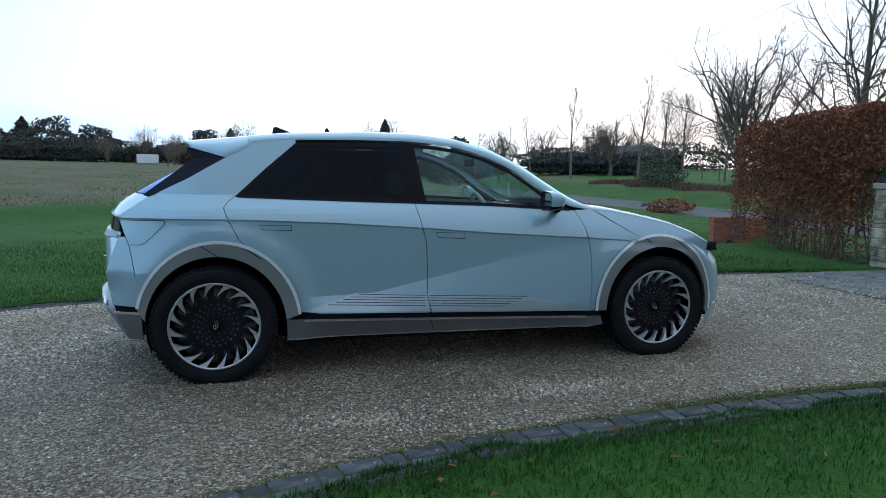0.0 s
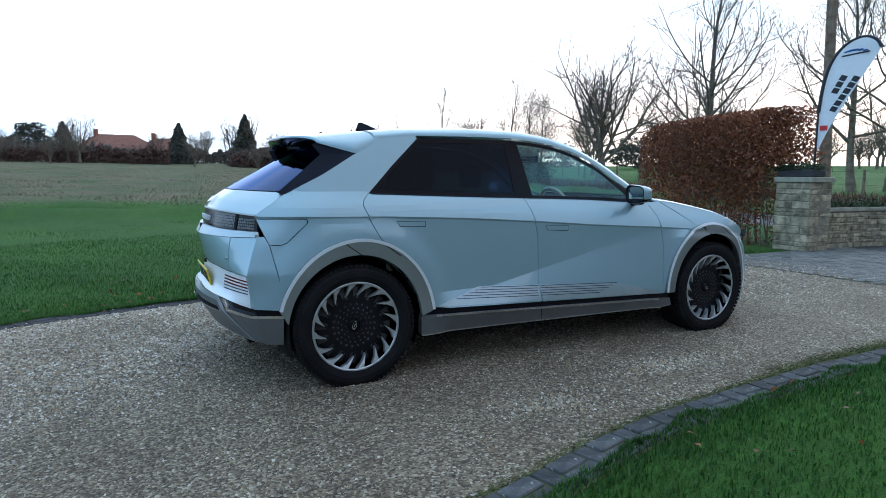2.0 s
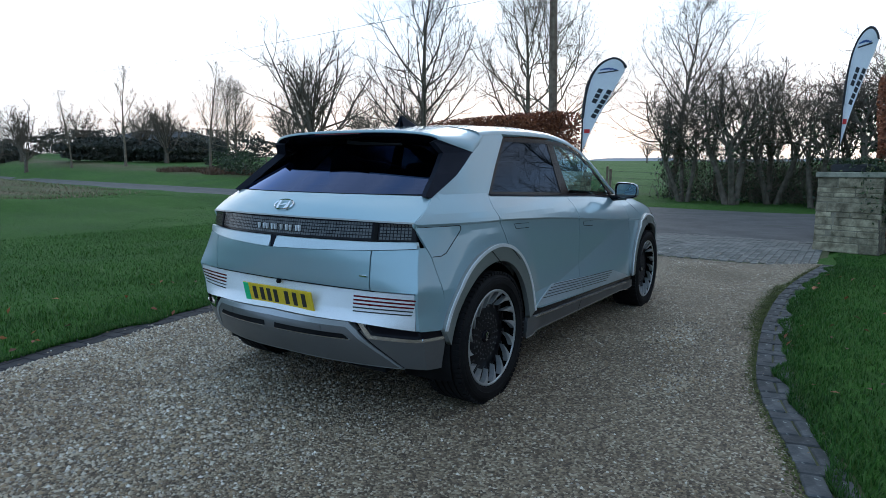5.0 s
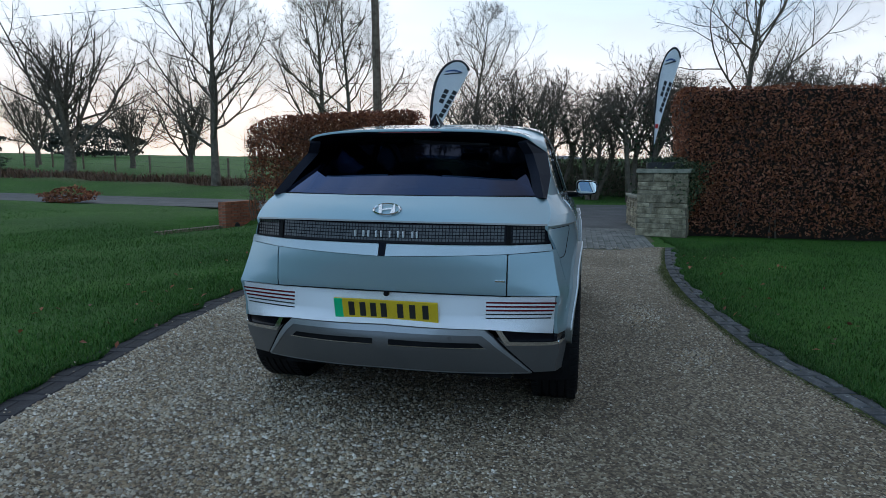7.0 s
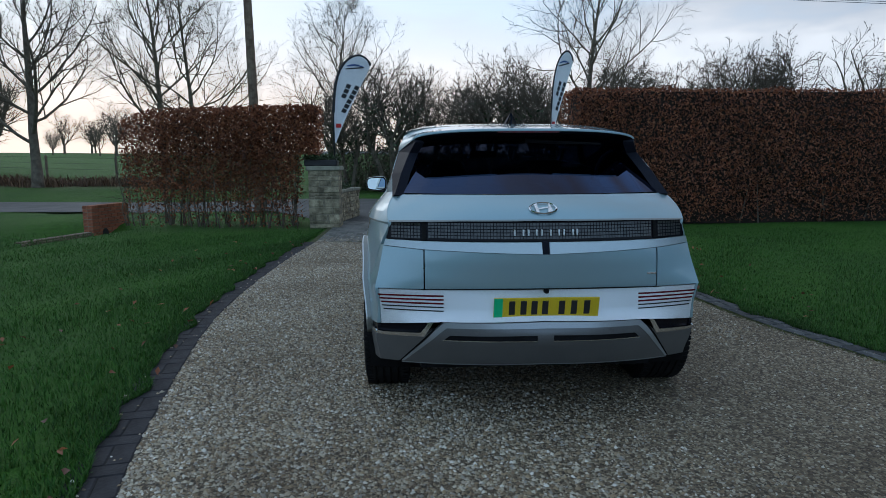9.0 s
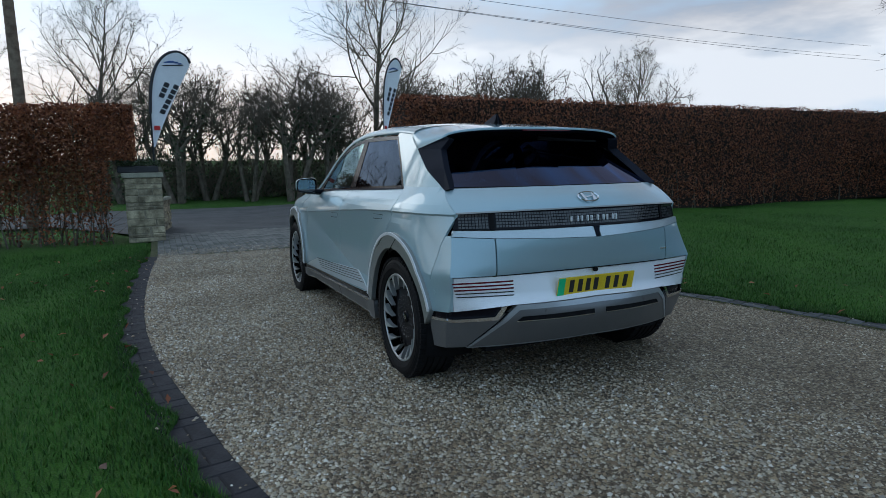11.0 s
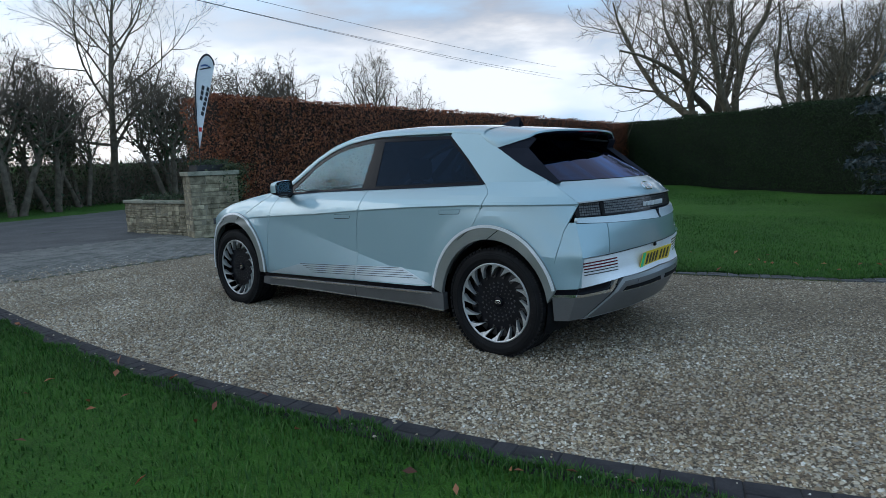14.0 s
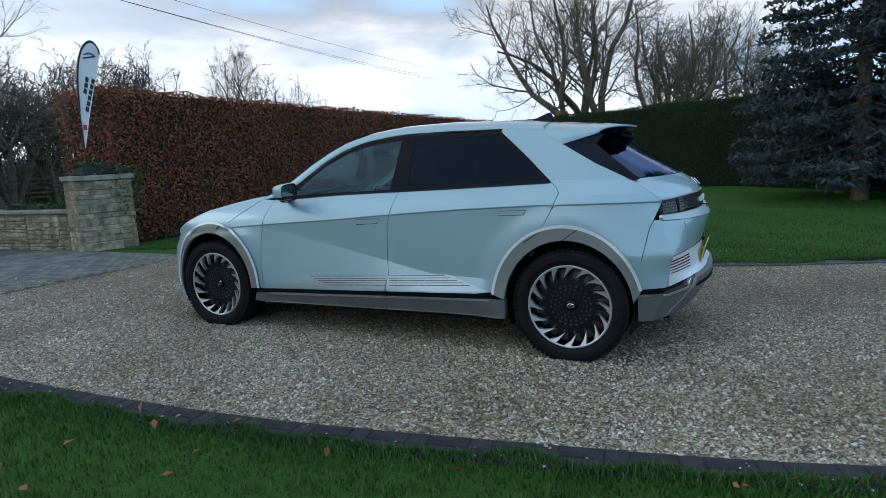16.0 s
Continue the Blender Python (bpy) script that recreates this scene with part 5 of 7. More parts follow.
for k, (hx, hn, hd) in enumerate(((-14, 6, 106), (-6, 6, 107), (3, 6, 109), (14, 3.6, 87), (1.2, 3.0, 100.5))):
    make_thicket("field_hedge", "brown leafless field hedge far across the rough grass", "hedge", FIELDHEDGE, hx, hd, hn * 1.8, 2.7, 3600, 0.42, 70 + k, "field hedges")
for k in range(9):
    make_thicket("bare_thicket", "grey-brown bare thicket closing the far field edge", "bushes", THICKET, -78 + 11 * k, 119 + 2 * (k % 2), 12.5, (4.6, 4.4, 4.2, 3.6, 3.2, 3.8, 3.6, 3.0, 2.8)[k], 5200, 0.46, 170 + k, "bare thickets")
for k, (fx, fy, fw, fh) in enumerate(((-41, 118, 4.2, 8.2), (-46.5, 121, 4.0, 8.8), (-52, 119, 4.2, 7.6), (-35, 122, 3.6, 7.0), (-12, 128, 3.0, 8.2), (-17, 128, 3.2, 7.2), (5.9, 107.8, 2.6, 7.8), (14.3, 95.0, 2.6, 9.2), (25.4, 90.0, 1.8, 8.0))):
    leafy_mound("fir_tree", "dark evergreen fir on the far field edge", "tree", FARGREEN, fx, fy, (fw, fw), fh * 0.85, 4600, 0.46, 90 + k, "distant firs", 0, k in (1, 4, 6, 7))
for k, (fx, fy, fw, fh) in enumerate(((-64, 116, 10, 6.5), (-54, 112, 9, 5.6), (-46, 112, 8, 4.4), (-38, 113, 8, 4.2), (-31, 116, 7, 4.0), (-20, 122, 8, 4.0), (46, 98, 8, 4.4), (30, 104, 9, 4.2), (17.5, 88, 2.6, 3.6), (22, 89, 4, 4.0), (27.2, 84, 5, 3.6), (31, 64, 4.5, 2.8), (37, 61, 4.5, 2.8), (60, 82, 10, 5), (70, 66, 9, 5))):
    leafy_mound("evergreen_bush", "dark evergreen thicket along the far field edge", "bush", FARGREEN, fx, fy, (fw, 3.0), fh * 0.85, 4600, 0.42, 110 + k, "distant thickets")
for k, (fx, fy, fw, fh) in enumerate(((26.0, 36.5, 1.3, 1.7), (28.5, 42.0, 1.1, 1.4), (24.5, 33.5, 1.4, 1.5), (18.0, 73.3, 1.5, 3.0), (20.6, 72.6, 2.0, 3.4))):
    leafy_mound("evergreen_bush", "dark evergreen bush beside the lane", "bush", IVY, fx, fy, (fw, fw), fh, 1400, 0.16, 130 + k, "verge bushes")
leafy_mound("bramble_patch", "dead brown bramble heap on the verge", "bush", BEECH, 13.8, 17.0, (1.1, 0.6), 0.55, 900, 0.12, 151)
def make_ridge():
    """Low hills closing the view beyond the pasture, aerial haze put into their blue-grey colour."""
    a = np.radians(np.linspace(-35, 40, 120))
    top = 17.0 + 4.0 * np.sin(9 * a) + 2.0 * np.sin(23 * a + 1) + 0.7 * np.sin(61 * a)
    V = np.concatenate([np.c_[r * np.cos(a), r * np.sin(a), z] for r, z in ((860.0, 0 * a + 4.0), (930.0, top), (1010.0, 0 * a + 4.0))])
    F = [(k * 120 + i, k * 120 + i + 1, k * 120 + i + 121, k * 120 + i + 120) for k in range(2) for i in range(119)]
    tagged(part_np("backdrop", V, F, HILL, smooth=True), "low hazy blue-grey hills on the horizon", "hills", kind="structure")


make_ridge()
# ivy along the copings of the two low walls
for _p, _q in (((8.3, -2.40), (10.2, -2.22)), ((8.4, 2.42), (10.0, 2.22))):
    _v = thing("ivy", "dark trailing ivy along the coping of a low wall", "ivy", (*_p, 0.72))
    _n = 1500
    _t = rng.uniform(0, 1, _n)
    _t = _t[rng.uniform(0, 1, _n) < 0.35 + 0.65 * np.sin(9 * _t + 1) ** 2]
    _n = len(_t)
    _c = np.c_[(_q[0] - _p[0]) * _t, (_q[1] - _p[1]) * _t + rng.normal(0, 0.10, _n), 0.03 + np.abs(rng.normal(0, 0.05, _n)) * (0.5 + np.sin(7 * _t) ** 2)]
    tagged(tri_soup("leaves", *leaf_soup(_c, 0.05), IVY, _v), kind="stuff")
    part("stem", tube(bmesh.new(), [((_q[0] - _p[0]) * k / 6, (_q[1] - _p[1]) * k / 6 + 0.05 * math.sin(2 * k), 0.02) for k in range(7)], [0.010] * 7, 5), BARK, _v)
# ivy over the southern pier
ivy = thing("ivy", "green ivy hanging over a stone pier and hedge corner", "ivy", (7.78, -2.90, 0))
_n = 2600
_z = 0.45 + 1.0 * rng.uniform(0, 1, _n) ** 0.6
_c = np.c_[rng.uniform(-0.42, 0.25, _n), 0.22 * rng.normal(size=_n) * (_z / 1.4) + 0.02, _z]
tagged(tri_soup("leaves", *leaf_soup(_c, 0.06), IVY_PALE, ivy), kind="stuff")
part("stem", tube(bmesh.new(), [(-0.38, 0.0, 0.0), (-0.40, 0.03, 0.6), (-0.36, 0.0, 1.2)], [0.02, 0.015, 0.01], 6), BARK, ivy)

# ---- the car ----
from mathutils.geometry import delaunay_2d_cdt


def make_paint():
    m, nt, b = material("silver_blue_paint", 0.44, 0.38)
    n1, n2 = noise_node(nt, 1.6, 3.0), noise_node(nt, 900.0, 1.0)
    col = ramp(nt, n1.outputs["Fac"], [(0.3, (0.312, 0.448, 0.508)), (0.7, (0.330, 0.468, 0.528))]).outputs[0]
    col = mixed(nt, col, ramp(nt, n2.outputs["Fac"], [(0.3, (0.9,) * 3), (0.7, (1.1,) * 3)]).outputs[0], 0.6, "MULTIPLY")
    nt.links.new(col, b.inputs["Base Color"])
    b.inputs["Coat Weight"].default_value, b.inputs["Coat Roughness"].default_value = 1.0, 0.03
    return m


def make_glass(name, tint, rough=0.01, ior=1.55, gloss_tint=(1, 1, 1)):
    m = bpy.data.materials.new(name)
    m.use_nodes = True
    nt = m.node_tree
    nt.nodes.remove(nt.nodes["Principled BSDF"])
    t, g, f, mx = (nt.nodes.new("ShaderNode" + k) for k in ("BsdfTransparent", "BsdfGlossy", "Fresnel", "MixShader"))
    t.inputs["Color"].default_value, g.inputs["Roughness"].default_value = (*tint, 1), rough
    f.inputs["IOR"].default_value, g.inputs["Color"].default_value = ior, (*gloss_tint, 1)
    nt.links.new(f.outputs[0], mx.inputs[0])
    nt.links.new(t.outputs[0], mx.inputs[1])
    nt.links.new(g.outputs[0], mx.inputs[2])
    nt.links.new(mx.outputs[0], nt.nodes["Material Output"].inputs["Surface"])
    return m


PAINT = make_paint()
CLAD = plain("satin_grey_cladding", (0.25, 0.27, 0.265), (0.28, 0.30, 0.295), 3, 0.42, 0.55, 0, 400)
DARKCLAD = plain("dark_satin_bumper", (0.165, 0.170, 0.178), (0.195, 0.200, 0.208), 3, 0.36, 0.55, 0, 400)
APPLIQUE = plain("satin_door_trim", (0.46, 0.545, 0.59), (0.50, 0.585, 0.63), 3, 0.32, 0.45, 0, 400)
SATIN = plain("bright_satin_silver", (0.74, 0.77, 0.80), (0.80, 0.83, 0.86), 3, 0.40, 0.25, 0, 300)
SKID = plain("satin_grey_skid", (0.36, 0.39, 0.42), (0.40, 0.43, 0.46), 3, 0.35, 0.5, 0, 300)
CHROME = plain("brushed_chrome", (0.70, 0.72, 0.74), (0.80, 0.82, 0.84), 4, 0.18, 1.0, 0, 200)
GLOSS = plain("gloss_black", (0.006, 0.006, 0.009), (0.009, 0.009, 0.012), 5, 0.12, 0, 0, 200, 0.12)
FINBLACK = plain("dark_blue_black_trim", (0.014, 0.016, 0.024), (0.02, 0.022, 0.032), 5, 0.5, 0, 0, 200, 0.04)
BLACK = plain("matt_black_plastic", (0.005, 0.005, 0.006), (0.010, 0.010, 0.011), 9, 0.7, 0, 0.001, 120, 0.12)
RUBBER = plain("tyre_rubber", (0.007, 0.007, 0.008), (0.013, 0.013, 0.014), 6, 0.7, 0, 0.001, 90, 0.14)
ALLOY = plain("machined_alloy", (0.46, 0.49, 0.51), (0.56, 0.59, 0.61), 9, 0.30, 0.65, 0, 300)
RIMBLACK = plain("black_rim", (0.008, 0.008, 0.010), (0.013, 0.013, 0.016), 9, 0.4, 0.0, 0, 200, 0.15)
RIMGREY = plain("dark_grey_facet", (0.035, 0.033, 0.033), (0.075, 0.07, 0.068), 9, 0.4, 0.0, 0, 200, 0.25)
# blue gloss tints put the reflected blue sky into the glass colour
TINT, CLEAR = make_glass("privacy_glass", (0.022, 0.027, 0.05), 0.01, 1.36, (0.46, 0.60, 0.82)), make_glass("clear_glass", (0.80, 0.94, 0.92), 0.01, 1.65, (0.50, 0.72, 0.84))
HATCH = make_glass("tinted_hatch_glass", (0.02, 0.025, 0.05), 0.01, 1.7, (0.42, 0.55, 0.98))
PLATE = plain("yellow_plate", (0.66, 0.47, 0.012), (0.72, 0.52, 0.02), 9, 0.4, 0, 0, 200)
GREEN = plain("green_flash", (0.03, 0.50, 0.20), (0.035, 0.55, 0.23), 9, 0.4, 0, 0, 200)
# the shade beside the door trim's ribs, put into a strip colour
RIBGREY = plain("rib_shadow_grey", (0.035, 0.045, 0.055), (0.05, 0.06, 0.07), 9, 0.5, 0, 0, 200)
INK = plain("black_ink", (0.012, 0.012, 0.012), (0.02, 0.02, 0.02), 9, 0.5, 0, 0, 200)
LAMPRED = plain("dark_red_lens", (0.10, 0.006, 0.012), (0.14, 0.008, 0.016), 9, 0.15, 0, 0, 200)
LENS = plain("smoked_lamp_lens", (0.06, 0.062, 0.066), (0.10, 0.102, 0.105), 30, 0.2, 0.3, 0, 200)
CLOTH = plain("pale_grey_upholstery", (0.36, 0.36, 0.34), (0.46, 0.46, 0.44), 6, 0.8, 0, 0.001, 120)
MIRROR, _nt, _b = material("mirror_glass", 0.02, 1.0)
_b.inputs["Base Color"].default_value = (0.75, 0.80, 0.80, 1)
del _nt, _b

WZ = 0.366
CREASE = ([-2.05, -1.67, -1.3, -0.77, -0.2, 0.27, 0.94, 1.3, 2.3], [1.016, 1.014, 1.008, 0.986, 0.95, 0.914, 0.875, 0.85, 0.80])
BELT = ([-2.05, -1.377, -0.8, -0.2, 0.25, 0.62, 0.87, 1.3, 2.3], [1.15, 1.14, 1.12, 1.102, 1.09, 1.068, 1.055, 1.04, 1.0])
DIAG = ([-2.3, -1.0, -0.55, 0.93, 1.2, 2.3], [0.60, 0.52, 0.535, 0.866, 0.84, 0.78])
SILL = ([-2.1, -1.14, -0.17, 0.97, 2.2], [0.45, 0.43, 0.40, 0.362, 0.34])
DLO_T = ([-1.007, -0.63, -0.3, -0.13, 0.06, 0.24, 0.43, 0.62, 0.77, 0.86], [1.48, 1.492, 1.494, 1.482, 1.458, 1.408, 1.322, 1.19, 1.105, 1.065])


def body_y(x, z):
    """Half width of the body's side."""
    zc, zb, zd = np.interp(x, *CREASE), np.interp(x, *BELT), np.interp(x, *DIAG)
    if z >= zb:
        y = 0.792 - 0.325 * (z - zb)
    elif z >= zc:
        t = (z - zc) / (zb - zc)
        y = 0.893 - 0.101 * (0.40 * t + 0.60 * t * t)
    else:
        zd = min(zd, zc - 0.01)
        if z >= zd:
            y = 0.893 - 0.008 * min(1.0, (zc - z) / 0.011) - 0.003 * ((zc - z) / (zc - zd)) * min(1.0, (zc - zd) / 0.16)
        else:
            y0 = 0.885 - 0.003 * min(1.0, (zc - zd) / 0.16)
            y = y0 + (0.916 - y0) * min(1.0, (zd - z) / max(0.12, zd - 0.42))
        if z < 0.40:
            y -= 0.35 * (0.40 - z)
    for cx in (-1.475, 1.482):
        r = math.hypot((x - cx) / 0.478, (z - WZ) / 0.515)
        if r < 1.35 and z < zc - 0.011:
            k = np.clip((1.35 - r) / 0.35, 0, 1)
            y += (0.907 - y) * (k * k * (3 - 2 * k)) * 0.8 * min(1.0, (zc - 0.011 - z) / 0.06)
    y -= float(np.interp(z, [0.3, 0.5, 0.7, 0.92, 1.0], [0.35, 0.24, 0.15, 0.36, 0.46])) * max(0.0, -1.5 - x) ** 2
    y -= 0.42 * max(0.0, x - 1.55) ** 2
    return float(y)


EDGE = ([0.28, 0.45, 0.52, 0.70, 0.90, 0.92, 1.017, 1.136, 1.25, 1.376, 1.412, 1.5], [-1.99, -2.05, -2.07, -2.10, -2.035, -2.035, -2.042, -1.87, -1.645, -1.435, -1.36, -1.2])
TAIL = ([0.28, 0.32, 0.46, 0.54, 0.555, 0.69, 0.702, 0.87, 0.93, 1.03, 1.092, 1.16, 1.25, 1.376, 1.5], [-2.16, -2.20, -2.285, -2.275, -2.228, -2.195, -2.218, -2.258, -2.228, -2.20, -2.162, -2.06, -1.90, -1.68, -1.48])


def tail_x(y, z):
    """How far back the tail reaches."""
    xe, xc = np.interp(z, *EDGE), np.interp(z, *TAIL)
    u = min(abs(y) / body_y(xe, z), 1.05)
    return float(xc + (xe - xc) * u ** 2.2)


def tail_edge(z):
    return body_y(float(np.interp(z, *EDGE)), z)


def inside(p, poly):
    x, y = p
    c = False
    for (x0, y0), (x1, y1) in zip(poly, poly[1:] + poly[:1]):
        if (y0 > y) != (y1 > y) and x < (x1 - x0) * (y - y0) / (y1 - y0) + x0:
            c = not c
    return c


def dist_to(p, poly):
    best = 9.0
    for a, b in zip(poly, poly[1:] + poly[:1]):
        ax, ay = a
        dx, dy = b[0] - ax, b[1] - ay
        t = max(0, min(1, ((p[0] - ax) * dx + (p[1] - ay) * dy) / (dx * dx + dy * dy + 1e-12)))
        best = min(best, math.hypot(p[0] - ax - t * dx, p[1] - ay - t * dy))
    return best


def sheet(bm, outline, to3d, inward, step=0.035, depth=0.014, lines=()):
    """A curved panel: an outline in the plane, filled with points, laid onto the body and given a turned-in rim."""
    ring = []
    for a, b in zip(outline, outline[1:] + outline[:1]):
        n = max(1, math.ceil(math.hypot(b[0] - a[0], b[1] - a[1]) / step))
        ring += [(a[0] + (b[0] - a[0]) * i / n, a[1] + (b[1] - a[1]) * i / n) for i in range(n)]
    xs = [p[0] for p in ring]
    zs = [p[1] for p in ring]
    pts, joins, n = [], [], len(ring)
    for fx in lines:
        x, last = min(xs), None
        while x < max(xs):
            p = (x, float(fx(x)))
            if inside(p, ring) and dist_to(p, ring) > 0.006:
                if last is not None:
                    joins.append((last, n + len(pts)))
                last = n + len(pts)
                pts.append(p)
            else:
                last = None
            x += step * 0.7
    marks = len(pts)
    j, z = 0, min(zs)
    while z < max(zs):
        x = min(xs) + (0.5 * step if j % 2 else 0)
        while x < max(xs):
            p = (x, z)
            if inside(p, ring) and dist_to(p, ring) > 0.45 * step and all(abs(p[0] - q[0]) + abs(p[1] - q[1]) > 0.5 * step for q in pts[:marks]):
                pts.append(p)
            x += step
        j, z = j + 1, z + step * 0.87
    vs2, _, fs, *_ = delaunay_2d_cdt([Vector(p) for p in ring + pts], joins, [list(range(n))], 1, 1e-5)
    vs = [bm.verts.new(to3d(v[0], v[1])) for v in vs2]
    made = []
    for f in fs:
        try:
            made.append(bm.faces.new([vs[i] for i in f]))
        except ValueError:
            pass
    for f in made:
        f.normal_update()
    for e in {e for f in made for e in f.edges if len(e.link_faces) == 2}:
        if lines and e.calc_face_angle(0.0) > 0.13:
            e.smooth = False
    d = Vector(inward) * depth
    rim = {}
    for e in {e for f in made for e in f.edges if len(e.link_faces) == 1}:
        e.smooth = False
        a, b = e.verts
        for v in (a, b):
            if v not in rim:
                rim[v] = bm.verts.new(v.co + d)
        bm.faces.new((a, b, rim[b], rim[a]))
    return bm


def side_panel(name, outlines, mat, car, off=0.0, step=0.035, depth=0.014, lines=(), label="", sides=(-1, 1)):
    """The same panel on both flanks, each a part of its own."""
    outlines = [outlines] if isinstance(outlines[0][0], (int, float)) else outlines
    made = []
    for s in sides:
        bm = bmesh.new()
        for o in outlines:
            sheet(bm, o, lambda x, z: (x, s * (body_y(x, z) + off), z), (0, -s, 0), step, depth, lines)
        bmesh.ops.recalc_face_normals(bm, faces=bm.faces)
        made.append(part(name, bm, mat, car, label, smooth=True))
    return made


def tail_panel(name, outlines, mat, car, off=0.0, step=0.035, depth=0.014, label=""):
    outlines = [outlines] if isinstance(outlines[0][0], (int, float)) else outlines
    bm = bmesh.new()
    for o in outlines:
        sheet(bm, o, lambda y, z: (tail_x(y, z) - off, y, z), (1, 0, 0), step, depth)
    bmesh.ops.recalc_face_normals(bm, faces=bm.faces)
    return part(name, bm, mat, car, label, smooth=True)


def both(half):
    """A tail outline from its half with y >= 0."""
    return half + [(-y, z) for y, z in half[::-1] if y > 1e-6]


def arc(cx, rx, rz, a0, a1, n=22):
    return [(cx + rx * math.cos(radians(a0 + (a1 - a0) * i / n)), WZ + rz * math.sin(radians(a0 + (a1 - a0) * i / n))) for i in range(n + 1)]


def cut(line, x0, x1, n=8):
    return [(x0 + (x1 - x0) * i / n, float(np.interp(x0 + (x1 - x0) * i / n, *line))) for i in range(n + 1)]


def shell(name, stations, mat, car, n0, n1, n=28, label="", keep=0):
    """A loft over the car's width: stations of x, edge z, middle z, edge half-width; rows n0 to n1 of the half section."""
    bm, rows = bmesh.new(), []
    for x, ze, zm, y0 in stations:
        row = []
        for i in range(-n, n + 1):
            if not n0 <= abs(i) <= n1 or i * keep < 0:
                continue
            th = math.pi / 2 * (1 - abs(i) / n)
            y, z = y0 * math.cos(th) ** 0.62, ze + (zm - ze) * math.sin(th) ** 0.75
            row.append((math.copysign(y, i) if i else 0.0, z, i))
        rows.append([bm.verts.new((x, y, z)) for y, z, _ in row])
        idx = [i for *_, i in row]
    for r, s in zip(rows, rows[1:]):
        for k in range(len(r) - 1):
            if idx[k + 1] - idx[k] == 1:
                bm.faces.new((r[k], r[k + 1], s[k + 1], s[k]))
    return part(name, bm, mat, car, label, smooth=True)


def make_wheel(car):
    """One wheel with its outer face towards +y, round the origin."""
    def lathe(profile, n=64):
        bm = bmesh.new()
        rings = [[bm.verts.new((r * math.cos(2 * math.pi * k / n), y, r * math.sin(2 * math.pi * k / n))) for k in range(n)] for r, y in profile]
        for a, b in zip(rings, rings[1:]):
            for k in range(n):
                bm.faces.new((a[k], a[(k + 1) % n], b[(k + 1) % n], b[k]))
        return bm
    wheel = part("wheel", lathe([(0.005, 0.055), (0.10, 0.062), (0.17, 0.055), (0.225, 0.045), (0.252, 0.03), (0.252, -0.10), (0.30, -0.11)]), RIMBLACK, car, "black alloy wheel with machined silver blades", True)
    prof = [(0.262, -0.11), (0.30, -0.125), (0.335, -0.122), (0.358, -0.105), (0.364, -0.085)]
    for y in (-0.06, -0.02, 0.02, 0.06):
        prof += [(0.366, y - 0.012), (0.366, y - 0.006), (0.357, y - 0.004), (0.357, y + 0.004), (0.366, y + 0.006), (0.366, y + 0.012)]
    prof += [(0.364, 0.085), (0.358, 0.105), (0.335, 0.122), (0.327, 0.1225), (0.325, 0.1255), (0.30, 0.1265), (0.298, 0.1235), (0.275, 0.115), (0.264, 0.10)]
    part("tyre", lathe(prof, 96), RUBBER, wheel, "black road tyre")
    # tread blocks at the shoulders
    bm = bmesh.new()
    for s in (-1, 1):
        for k in range(72):
            a = 2 * math.pi * k / 72
            m = Matrix.Rotation(-a, 4, "Y")
            b = bmesh.new()
            box(b, 0.352, 0.3665, s * 0.098 - 0.018, s * 0.098 + 0.018, -0.011, 0.011)
            b.transform(m)
            me = bpy.data.meshes.new("t")
            b.to_mesh(me)
            b.free()
            bm.from_mesh(me)
            bpy.data.meshes.remove(me)
    tagged(part("tread", bm, RUBBER, wheel), kind="stuff")
    part("rim", lathe([(0.2665, 0.098), (0.268, 0.108), (0.2655, 0.1115), (0.262, 0.112), (0.2535, 0.1105), (0.2525, 0.107)]), ALLOY, wheel, "bright machined rim edge", True)
    for k in range(16):
        a = 2 * math.pi * k / 16
        bm = bmesh.new()
        def P(r, d, y):
            return Vector((r * math.cos(a + d), y, r * math.sin(a + d)))
        top = [P(0.2545, -0.04, 0.110), P(0.2545, 0.14, 0.110), P(0.226, -0.005, 0.102), P(0.182, -0.200, 0.088), P(0.220, -0.105, 0.100)]
        low = [p - Vector((0, 0.03, 0)) for p in top]
        vt, vl = [bm.verts.new(p) for p in top], [bm.verts.new(p) for p in low]
        bm.faces.new(vt)
        for i in range(5):
            j = (i + 1) % 5
            bm.faces.new((vt[j], vt[i], vl[i], vl[j]))
        part("blade", bm, ALLOY, wheel)
    for k in range(16):
        bm = bmesh.new()
        a = 2 * math.pi * (k + 0.5) / 16
        def Q(r, d, y):
            return bm.verts.new((r * math.cos(a + d), y, r * math.sin(a + d)))
        for f in ([Q(0.235, -0.10, 0.05), Q(0.235, 0.10, 0.05), Q(0.17, -0.09, 0.072)], [Q(0.205, 0.10, 0.054), Q(0.165, 0.09, 0.068), Q(0.165, -0.02, 0.066)]):
            bm.faces.new(f)
        tagged(part("facet", bm, RIMGREY, wheel), kind="stuff")
    bm = bmesh.new()
    for ring, (r, n) in enumerate(((0.055, 10), (0.078, 15), (0.102, 20), (0.128, 22))):
        for k in range(n):
            a = 2 * math.pi * (k + 0.5 * (ring % 2)) / n
            c = Vector((r * math.cos(a), 0.062, r * math.sin(a)))
            s = 0.0055 + 0.006 * ring / 3
            t = [bm.verts.new(c + Vector((s * math.cos(a + b), 0, s * math.sin(a + b)))) for b in (0, 2.1, 4.2)]
            tip = bm.verts.new(c + Vector((0, 0.006, 0)))
            for i in range(3):
                bm.faces.new((t[i], t[(i + 1) % 3], tip))
    tagged(part("stud", bm, RIMGREY, wheel), kind="stuff")
